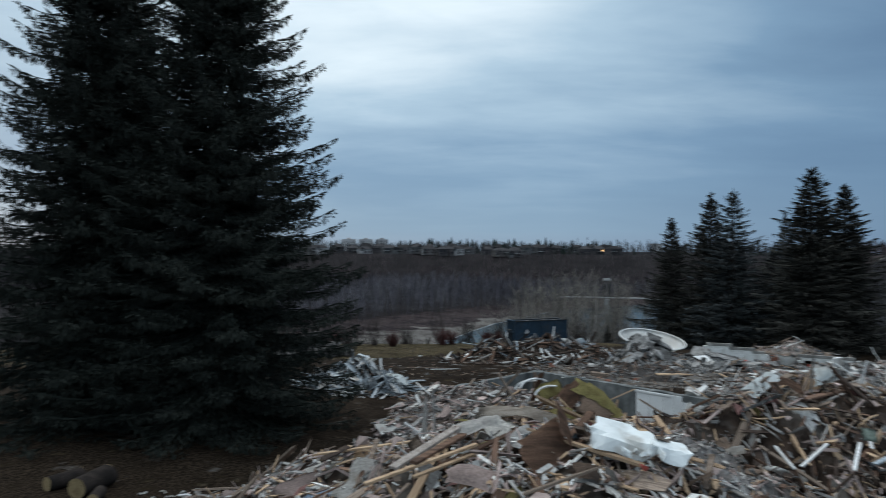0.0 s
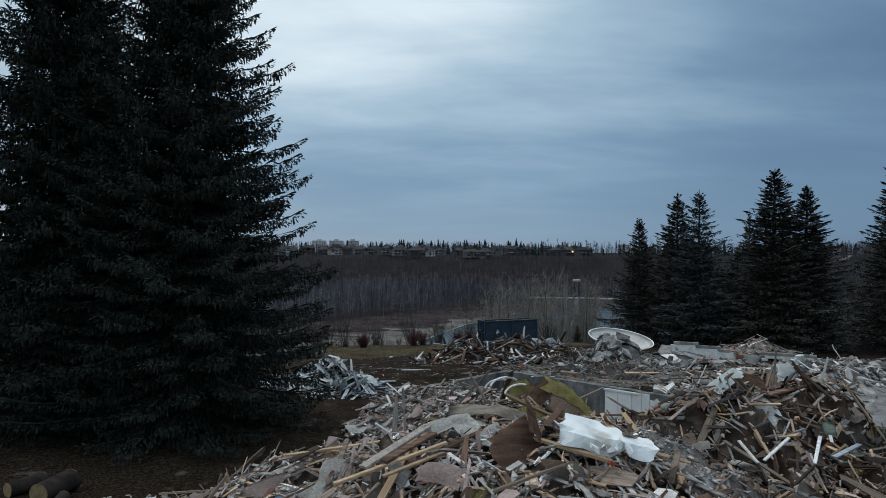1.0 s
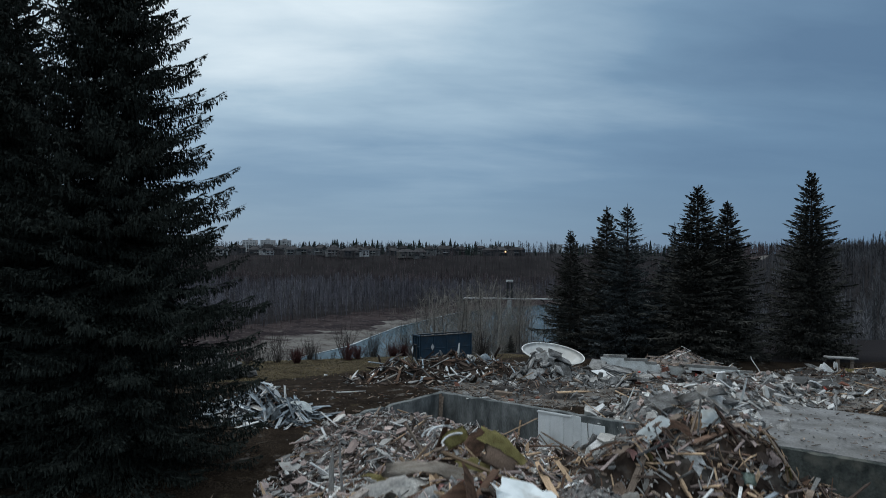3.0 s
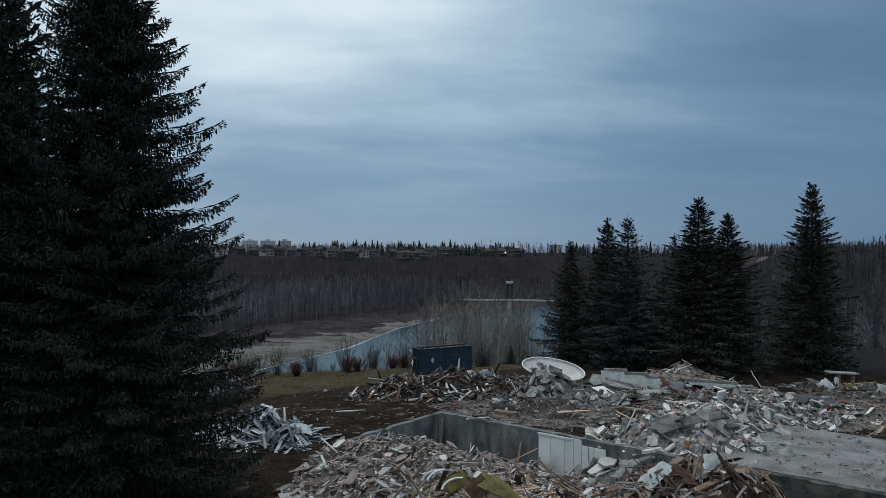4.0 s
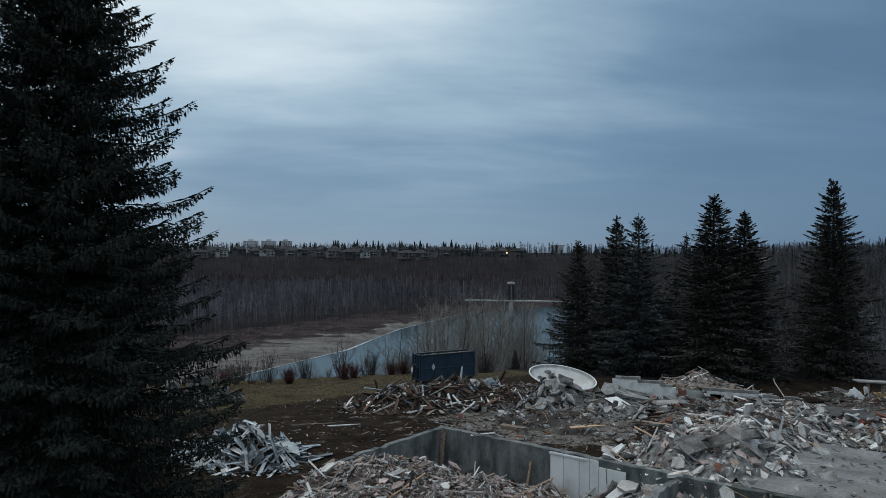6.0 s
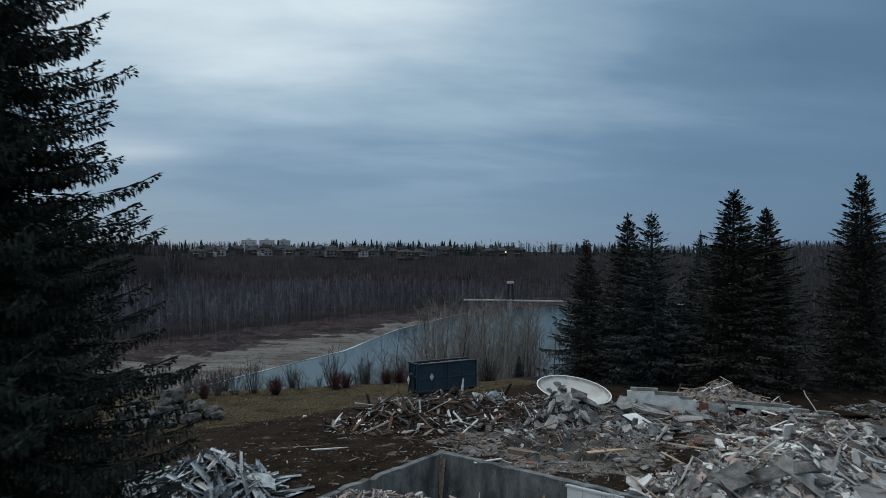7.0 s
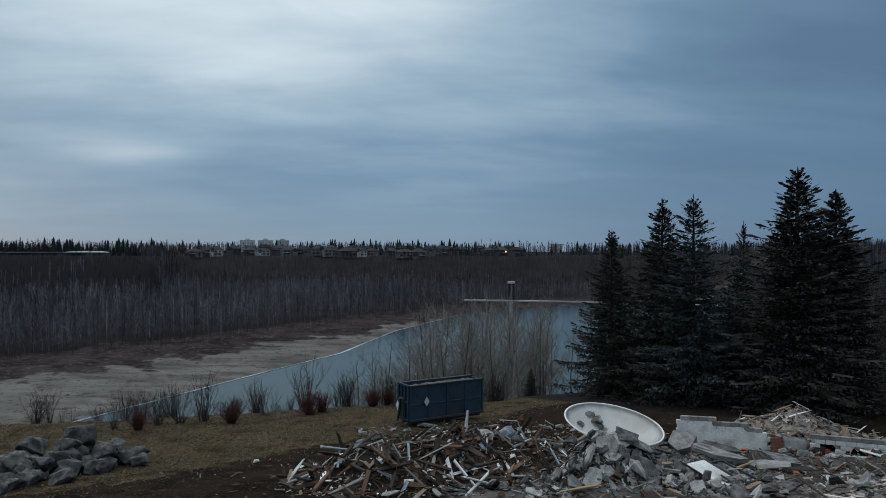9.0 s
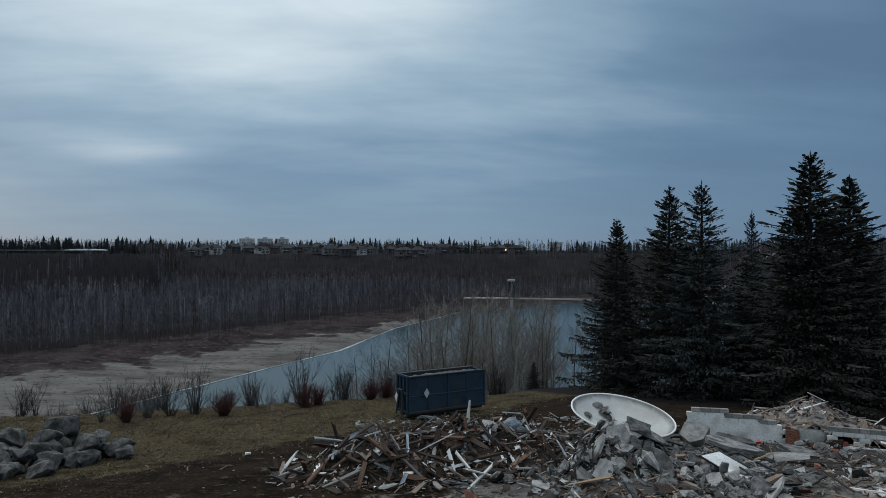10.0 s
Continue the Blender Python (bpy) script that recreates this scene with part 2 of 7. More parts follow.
def rod(bm, a, b, r, sides=6, r2=None):
    a, b = Vector(a), Vector(b)
    d = b - a
    m = Matrix.Translation((a + b) / 2) @ d.to_track_quat("Z", "Y").to_matrix().to_4x4()
    bmesh.ops.create_cone(bm, cap_ends=True, segments=sides, radius1=r, radius2=r if r2 is None else r2, depth=d.length, matrix=m)
    return bm


def smooth(a, b, x):
    t = np.clip((x - a) / (b - a), 0, 1)
    return t * t * (3 - 2 * t)


_g = np.random.default_rng(7)
_LAT = _g.random((128, 128))


def wave(x, y, size):
    """Smooth lattice noise, -1 to 1."""
    x, y = np.asarray(x, float) / size, np.asarray(y, float) / size
    i, j = np.floor(x).astype(int), np.floor(y).astype(int)
    u, v = x - i, y - j
    u, v = u * u * (3 - 2 * u), v * v * (3 - 2 * v)
    g = lambda a, b: _LAT[(i + a) % 128, (j + b) % 128]
    return 2 * ((g(0, 0) * (1 - u) + g(1, 0) * u) * (1 - v) + (g(0, 1) * (1 - u) + g(1, 1) * u) * v) - 1


# ---- the lie of the land ----
WATER = -32.0
C0 = np.array([4.55, 33.5])  # inner far corner of the basement
U0 = np.array([0.700, -0.714])  # along the long foundation wall
V0 = np.array([-0.714, -0.700])  # along the short one, towards the start
LONG = 27.0


def pit_uv(x, y):
    return (x - C0[0]) * U0[0] + (y - C0[1]) * U0[1], (x - C0[0]) * V0[0] + (y - C0[1]) * V0[1]


def pit_depth(x, y):
    """How far inside the basement a place lies (negative: outside)."""
    u, v = pit_uv(x, y)
    short = np.where(u < 8.0, 6.2, 11.0)
    return np.minimum(np.minimum(u, LONG - u), np.minimum(v, short - v))


def along(x, y):
    """Distance ahead of, and to the right of, the walk's end."""
    return (x - 2.4) * 0.132 + (y - 16.8) * 0.991, (x - 2.4) * 0.991 - (y - 16.8) * 0.132


def land(x, y):
    x, y = np.asarray(x, float), np.asarray(y, float)
    w, s = along(x, y)
    base = np.interp(y, [-60, 8, 18, 33, 38, 44, 54, 60, 90], [1.7, 1.4, 1.05, 0.95, 0.72, 0.22, -0.35, -0.9, -2.0])
    base = base - 0.65 * smooth(14, 20, x) * smooth(35, 42, y) * (1 - 0.6 * smooth(47, 52, y))
    base = base + 0.10 * wave(x, y, 5.0) + 0.05 * wave(x, y, 1.7)
    crest = np.interp(x, [-400, -150, -60, -15, 0, 12, 25, 45, 80, 200, 2000], [-420, -60, 40, 53.5, 57, 58.5, 66, 68, 74, 180, 700])
    d = np.maximum(y - crest, 0)
    near = base - 0.66 * (np.sqrt(d * d + 16) - 4)
    near = np.maximum(near, -36)
    shore = np.interp(x, [-2000, -150, -71, -30, -2, 25, 72, 150, 420, 2000], [-2200, 20, 175, 248, 295, 371, 458, 520, 640, 1500])
    e = (y - shore) * 0.5
    far = np.interp(e, [-40, -12, 0, 14, 30, 60, 200], [-37, -34.5, WATER, -31.0, -30.4, -28.6, -27.0])
    far = far + np.where(e > 20, 0.7 * wave(x, y, 22), 0.0)
    ratio = s / np.maximum(w, 30)
    top = 3.2 + 1.2 * wave(x, y, 300) + smooth(950, 2200, w) * 4.0
    start = np.interp(ratio, [-0.62, -0.42, -0.36, 0.3, 0.6], [420, 430, 690, 690, 680])
    rise = smooth(start, np.interp(ratio, [-0.62, -0.42, -0.36, 0.3], [620, 640, 885, 885]), w)
    far = far * (1 - rise) + top * rise
    z = np.maximum(near, far)
    head = smooth(0, 70, s - (18 + 0.335 * w)) * smooth(50, 130, w)  # wooded bluff on this side, down the river
    z = np.maximum(z, -36 + head * (41 + 2 * wave(x, y, 40)))
    return z


def hill_edge(x, y, w):
    """Sight line ratio of the dark hill's curved flank."""
    return np.interp(w, [420, 500, 560, 650], [-0.412, -0.400, -0.410, -0.445]) + 0.014 * wave(x, y, 35)


def bumps(x, y, rows):
    """Heaps as rounded cones: (x, y, top, radius)."""
    z = np.full(np.shape(x), -9.0)
    for bx, by, top, r, *steep in rows:
        d = np.hypot(x - bx, y - by) / r
        z = np.maximum(z, top - (np.sqrt(d * d + 0.06) - 0.245) * r * (steep[0] if steep else 0.62))
    return z


FRONT = [(2.5, 11.0, 3.88, 3.0, 0.42), (0.9, 12.1, 3.62, 3.0, 0.5), (2.9, 14.3, 3.62, 3.0, 0.5), (-1.2, 13.2, 3.0, 3.5, 0.47), (0.2, 10.2, 3.1, 3.5, 0.42), (4.6, 13.2, 3.3, 3.0, 0.5), (4.4, 17.0, 2.7, 4.0, 0.42), (5.2, 21.4, 1.85, 2.8, 0.5)]
PEAK = [(7.6, 14.3, 4.30, 3.6, 0.75), (6.6, 13.2, 3.9, 3, 0.6), (9.4, 17.0, 2.4, 3.2, 0.5), (6, 10.5, 3.2, 4), (11.5, 14.5, 1.7, 3, 0.3)]
PINK = [(1.2, 26.6, 1.85, 2.6, 0.4), (-1.0, 24.6, 1.5, 2.2, 0.3), (3.2, 24.2, 1.75, 3.2, 0.35), (0.5, 21.5, 1.7, 3, 0.3), (6.5, 24.3, 0.9, 3, 0.4), (4.5, 28.6, 0.1, 2.5, 0.4), (9.5, 22.5, 0.6, 3, 0.4), (13, 19, 0.5, 4, 0.35)]
WOODY = [(3.0, 40.3, 1.65, 1.7, 0.5), (5.8, 41.2, 1.75, 1.9, 0.5), (8.2, 42.2, 1.55, 1.5, 0.5), (4.4, 39.4, 1.25, 1.6, 0.5)]
SIDE = [(-3.5, 30.7, 1.95, 1.15, 0.8), (-4.2, 31.4, 1.8, 1.1, 0.7), (-2.8, 30.1, 1.5, 0.9, 0.7)]
GREY = [(11.2, 39.0, 2.0, 1.6, 0.85), (11.95, 39.5, 1.9, 1.2, 0.8), (10.5, 38.4, 1.35, 1.5), (11.7, 37.9, 1.1, 1.3, 0.6), (12.4, 40.2, 1.2, 1.5, 0.6), (12.8, 42.3, 0.85, 1.8, 0.5), (13.6, 37.6, 0.85, 1.9, 0.25)]
SPILL = [(15.0, 27.2, 2.2, 2.2), (13.2, 28.2, 1.85, 2.0), (17.2, 29.6, 2.0, 2.6, 0.5), (19.8, 32.0, 1.7, 2.8, 0.4), (22.5, 34, 1.5, 3, 0.35)]
FIELD = [(17, 35.5, 0.85, 5, 0.14), (21, 38, 0.25, 5, 0.12), (26, 35, 0.7, 5, 0.12), (29, 39, 0.05, 6, 0.09), (10.5, 35.5, 1.05, 3.5, 0.10), (8.4, 37.2, 0.95, 2.2, 0.2), (33, 39, 0.1, 5, 0.09), (16.5, 40.5, 0.2, 4, 0.14), (25, 31, 1.05, 5, 0.1), (31, 35, 0.9, 6, 0.1), (29, 30, 1.0, 5, 0.1)]
LATH = [(23.7, 46.6, 0.95, 1.8, 0.55), (25.2, 45.6, 0.5, 1.6, 0.5), (22.7, 47.2, 0.7, 1.5, 0.6)]


# Mound colour under the lumber: dark base paints the shadowed gaps.
SHADED_WOOD_GRIT = mat("splintered_wood_grit", (0.055, 0.039, 0.030), (0.024, 0.018, 0.015), 1.6, 1.0, fine=9, bump=1.0, vary=0.1, stain=(0.15, 0.135, 0.12))


def rough(x, y, a=0.22):
    return a * wave(x, y, 0.9) + 0.6 * a * wave(x + 31, y, 0.4)


# ---- ground, river ----
def lines(*runs):
    out = []
    for a, b, n in runs:
        out += list(np.linspace(a, b, n, endpoint=False))
    return np.array(out)


def geo(a, b, n):
    return a * (b / a) ** (np.arange(1, n + 1) / n)


gx = np.concatenate([-200 - geo(6, 5000, 40)[::-1], lines((-200, -60, 32), (-60, -20, 14), (-20, 46, 165), (46, 150, 24)), 150 + np.concatenate([[0], geo(6, 5000, 40)])])
gy = np.concatenate([-1 - geo(1, 900, 14)[::-1], lines((-1, 8, 9), (8, 62, 135), (62, 130, 40)), lines((130, 480, 66)), 480 + np.concatenate([[0], geo(8, 5200, 55)])])
GX, GY = np.meshgrid(gx, gy)
GZ = land(GX, GY)
depth = pit_depth(GX, GY)
eps = 0.02
slope_x, slope_y = (pit_depth(GX + eps, GY) - depth) / eps, (pit_depth(GX, GY + eps) - depth) / eps
edge = np.abs(depth + 0.13) < 0.31
GX, GY = np.where(edge, GX - slope_x * (depth + 0.13), GX), np.where(edge, GY - slope_y * (depth + 0.13), GY)
inside = (depth > 0) & ~edge
nx, ny = len(gx), len(gy)
idx = np.arange(nx * ny).reshape(ny, nx)
quads = np.stack([idx[:-1, :-1], idx[:-1, 1:], idx[1:, 1:], idx[1:, :-1]], -1).reshape(-1, 4)
quads = quads[~inside.ravel()[quads].any(1) & ~edge.ravel()[quads].all(1)]


def ground_material():
    m = bpy.data.materials.new("ground_earth")
    m.use_nodes = True
    n, l = m.node_tree.nodes, m.node_tree.links
    b = n["Principled BSDF"]
    b.inputs["Roughness"].default_value = 0.97
    b.inputs["Specular IOR Level"].default_value = 0.02
    pos = n.new("ShaderNodeTexCoord")

    def noise_at(scale, detail=5):
        k = n.new("ShaderNodeTexNoise")
        k.inputs["Scale"].default_value, k.inputs["Detail"].default_value = scale, detail
        l.new(pos.outputs["Object"], k.inputs["Vector"])
        return k.outputs["Fac"]

    def mix(f, a, c):
        k = n.new("ShaderNodeMix")
        k.data_type = "RGBA"
        for sock, v in ((k.inputs[0], f), (k.inputs[6], a), (k.inputs[7], c)):
            if isinstance(v, tuple):
                sock.default_value = (*v, 1)
            else:
                l.new(v, sock)
        return k.outputs[2]

    def rng(f, a, c, lo=0.0, hi=1.0):
        k = n.new("ShaderNodeMapRange")
        for i, v in enumerate((a, c, lo, hi)):
            k.inputs[i + 1].default_value = v
        l.new(f, k.inputs[0])
        return k.outputs[0]

    def zone(name):
        k = n.new("ShaderNodeAttribute")
        k.attribute_name = name
        return k.outputs["Fac"]

    def ragged(name, amount=0.5):
        k = n.new("ShaderNodeMath")
        k.operation = "MULTIPLY_ADD"
        l.new(rng(noise_at(1.3, 7), 0.3, 0.7, -amount, amount), k.inputs[0])
        k.inputs[1].default_value = 1.0
        l.new(zone(name), k.inputs[2])
        return rng(k.outputs[0], 0.35, 0.65)

    grass = mix(rng(noise_at(0.35), 0.35, 0.65), (0.074, 0.056, 0.030), (0.046, 0.036, 0.020))
    grass = mix(rng(noise_at(7, 8), 0.48, 0.66), grass, (0.115, 0.092, 0.062))
    grass = mix(rng(noise_at(16, 7), 0.56, 0.68), grass, (0.16, 0.135, 0.105))
    grass = mix(rng(noise_at(0.8, 8), 0.5, 0.7), grass, (0.03, 0.022, 0.013))
    mud = mix(rng(noise_at(0.9), 0.35, 0.65), (0.0095, 0.0068, 0.005), (0.024, 0.0175, 0.0125))
    mud = mix(rng(noise_at(9), 0.54, 0.75), mud, (0.050, 0.038, 0.029))
    sand = mix(rng(noise_at(0.05), 0.4, 0.6), (0.140, 0.133, 0.124), (0.088, 0.081, 0.076))
    sand = mix(rng(noise_at(0.25, 8), 0.55, 0.7), sand, (0.055, 0.042, 0.038))
    tilt = n.new("ShaderNodeMapping")
    tilt.inputs["Rotation"].default_value, tilt.inputs["Scale"].default_value = (0, 0, radians(-60)), (0.022, 0.17, 1)
    l.new(pos.outputs["Object"], tilt.inputs[0])
    drift = n.new("ShaderNodeTexNoise")
    drift.inputs["Scale"].default_value, drift.inputs["Detail"].default_value = 1.0, 7
    l.new(tilt.outputs[0], drift.inputs["Vector"])
    sand = mix(rng(drift.outputs["Fac"], 0.46, 0.66), sand, (0.162, 0.155, 0.146))
    sand = mix(rng(drift.outputs["Fac"], 0.44, 0.26), sand, (0.066, 0.058, 0.055))
    sand = mix(rng(noise_at(0.7, 9), 0.58, 0.70), sand, (0.045, 0.036, 0.034))
    # Woodland floor, its colour darkened for the shade between trunks.
    shaded_floor = mix(rng(noise_at(0.04), 0.35, 0.65), (0.023, 0.021, 0.022), (0.014, 0.013, 0.014))
    # Leaf litter; the big spruces' shade is mixed into its colour.
    shaded_leaves = mix(rng(noise_at(14, 6), 0.45, 0.62), (0.012, 0.009, 0.007), (0.05, 0.037, 0.026))
    grass = mix(rng(noise_at(22, 6), 0.48, 0.66), grass, (0.013, 0.011, 0.008))
    col = mix(ragged("mud"), grass, mud)
    col = mix(ragged("litter", 0.8), col, shaded_leaves)
    dust = mix(rng(noise_at(1.1, 7), 0.35, 0.65), (0.150, 0.136, 0.122), (0.070, 0.060, 0.052))
    dust = mix(rng(noise_at(13, 6), 0.5, 0.65), dust, (0.18, 0.175, 0.168))
    col = mix(ragged("dust"), col, dust)
    col = mix(rng(zone("wild"), 0.4, 0.6), col, shaded_floor)
    def torn(name, scale, amount):
        k = n.new("ShaderNodeMath")
        k.operation = "ADD"
        l.new(rng(noise_at(scale, 9), 0.3, 0.7, -amount, amount), k.inputs[0])
        l.new(zone(name), k.inputs[1])
        return rng(k.outputs[0], 0.42, 0.58)

    scrub = mix(rng(noise_at(0.12, 8), 0.4, 0.6), (0.046, 0.036, 0.036), (0.020, 0.016, 0.018))
    scrub = mix(rng(noise_at(0.5, 9), 0.56, 0.70), scrub, (0.085, 0.075, 0.070))
    col = mix(zone("hill"), col, (0.011, 0.010, 0.012))
    col = mix(torn("beach", 0.10, 0.42), col, sand)
    col = mix(torn("brush", 0.07, 0.5), col, scrub)
    l.new(col, b.inputs["Base Color"])
    bp = n.new("ShaderNodeBump")
    bp.inputs["Strength"].default_value, bp.inputs["Distance"].default_value = 0.8, 0.06
    l.new(noise_at(5, 8), bp.inputs["Height"])
    l.new(bp.outputs[0], b.inputs["Normal"])
    return m


gme = mesh_from("ground", np.stack([GX, GY, GZ], -1).reshape(-1, 3), quads, ground_material(), smooth=True)
w_, s_ = along(GX, GY)
shore_y = np.interp(GX, [-2000, -150, -71, -30, -2, 25, 72, 150, 420, 2000], [-2200, 20, 175, 248, 295, 371, 458, 520, 640, 1500])
inland = (GY - shore_y) * 0.5
lawn_line = np.interp(GX, [-30, -7, -4.8, -2.4, 1.9, 3.9, 6, 10, 13, 20, 60], [35, 40.6, 42.2, 44.6, 47.8, 48.6, 49.2, 51.5, 56, 60, 60])
churn = 1 - smooth(-1.6, 1.0, GY - lawn_line)
width = np.interp(GX, [-110, -84, -56, -18, 27, 72], [72, 58, 50, 42, 21, 8])
ZONES = {
    "mud": churn,
    "beach": smooth(-14, -2, inland) * (1 - smooth(width - 4, width + 4, inland + 8 * wave(GX, GY, 30))) * (GY > 100),
    "brush": smooth(width - 26, width + 2, inland) * (1 - smooth(width + 14, width + 30, inland)) * (GY > 100),
    "hill": smooth(0.008, -0.012, s_ / np.maximum(w_, 30) - hill_edge(GX, GY, w_)) * smooth(415, 450, w_) * (1 - smooth(640, 650, w_)),
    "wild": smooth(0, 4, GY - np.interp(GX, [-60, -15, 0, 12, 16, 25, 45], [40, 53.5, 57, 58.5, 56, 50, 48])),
    "dust": np.maximum(smooth(-0.40, 0.0, bumps(GX, GY, FIELD + GREY + SPILL) - GZ) * (1 - smooth(-0.4, 0.8, GY - np.interp(GX, [10, 17.6, 21.5, 27.2, 36], [46, 46.7, 45.3, 41.8, 42]))), 0.85 * np.exp(-((GX - 9.0) / 4.6) ** 2 - ((GY - 36.6) / 3.4) ** 2)),
    "litter": (1 - smooth(36, 44, GY + 0.3 * np.abs(GX + 4))) * (1 - smooth(-6, 0, GX)),
}
for name, values in ZONES.items():
    gme.attributes.new(name, "FLOAT", "POINT").data.foreach_set("value", np.clip(values, 0, 1).astype(np.float32).ravel())
ground = tagged(new("ground", gme), "dark churned mud, dull dry lawn and river-valley slopes", "ground", kind="structure")


def water_material():
    m = bpy.data.materials.new("river_water")
    m.use_nodes = True
    n, l = m.node_tree.nodes, m.node_tree.links
    b = n["Principled BSDF"]
    b.inputs["Base Color"].default_value = (0.014, 0.032, 0.035, 1)
    b.inputs["Roughness"].default_value = 0.1
    b.inputs["IOR"].default_value = 1.33
    b.inputs["Specular IOR Level"].default_value = 0.17
    tc, k, bp = n.new("ShaderNodeTexCoord"), n.new("ShaderNodeTexNoise"), n.new("ShaderNodeBump")
    k.inputs["Scale"].default_value, k.inputs["Detail"].default_value = 1.4, 4
    l.new(tc.outputs["Object"], k.inputs["Vector"])
    bp.inputs["Strength"].default_value, bp.inputs["Distance"].default_value = 0.25, 0.12
    l.new(k.outputs["Fac"], bp.inputs["Height"])
    l.new(bp.outputs[0], b.inputs["Normal"])
    return m


wme = mesh_from("river", [(-900, -600, WATER), (1500, -600, WATER), (1500, 1500, WATER), (-900, 1500, WATER)], [(0, 1, 2, 3)], water_material())
tagged(new("water", wme), "calm grey-blue river between gravel bar and wooded bank", "water", kind="structure")

# thin shelf ice along the far shore
ICE = mat("shore_ice", (0.50, 0.54, 0.57), (0.38, 0.42, 0.45), 0.2, 0.6, bump=0.2, fine=2)
iv, iq = [], []
ts = np.linspace(-120, 76, 150)
for i, x in enumerate(ts):
    y = np.interp(x, [-150, -71, -30, -2, 25, 72, 150], [20, 175, 248, 295, 371, 458, 520])
    b = max(0.12, 0.32 + 0.8 * float(wave(x, y, 6)) + 1.6 * math.exp(-((x - 1) / 4) ** 2))
    iv += [(x - 0.1, y + 0.4, WATER + 0.10), (x + b * 0.45, y - b * 0.5, WATER + 0.14), (x + b * 0.45, y - b * 0.5, WATER - 0.1)]
    if i:
        k = 3 * i
        iq += [(k - 3, k, k + 1, k - 2), (k - 2, k + 1, k + 2, k - 1)]
tagged(new("ice_shelf", mesh_from("ice_shelf", iv, iq, ICE)), "narrow white shelf of ice along the gravel shore", "ice", kind="structure")


# ---- trees ----
def tri_prism(a, b, r0, r1):
    """Arrays of tapering three-sided limbs: verts (n,6,3), faces (n,6 tris)."""
    d = b - a
    d = d / np.maximum(np.linalg.norm(d, axis=-1, keepdims=True), 1e-6)
    ref = np.where(np.abs(d[..., 2:3]) > 0.9, np.array([1.0, 0, 0]), np.array([0, 0, 1.0]))
    p = np.cross(d, ref)
    p /= np.linalg.norm(p, axis=-1, keepdims=True)
    q = np.cross(d, p)
    ring = [np.cos(k) * p + np.sin(k) * q for k in (0, 2.094, 4.189)]
    v = np.stack([a + r0[:, None] * k for k in ring] + [b + r1[:, None] * k for k in ring], 1)
    f = np.array([(0, 1, 4), (0, 4, 3), (1, 2, 5), (1, 5, 4), (2, 0, 3), (2, 3, 5)])
    n = len(a)
    return v.reshape(-1, 3), (f[None] + 6 * np.arange(n)[:, None, None]).reshape(-1, 3)


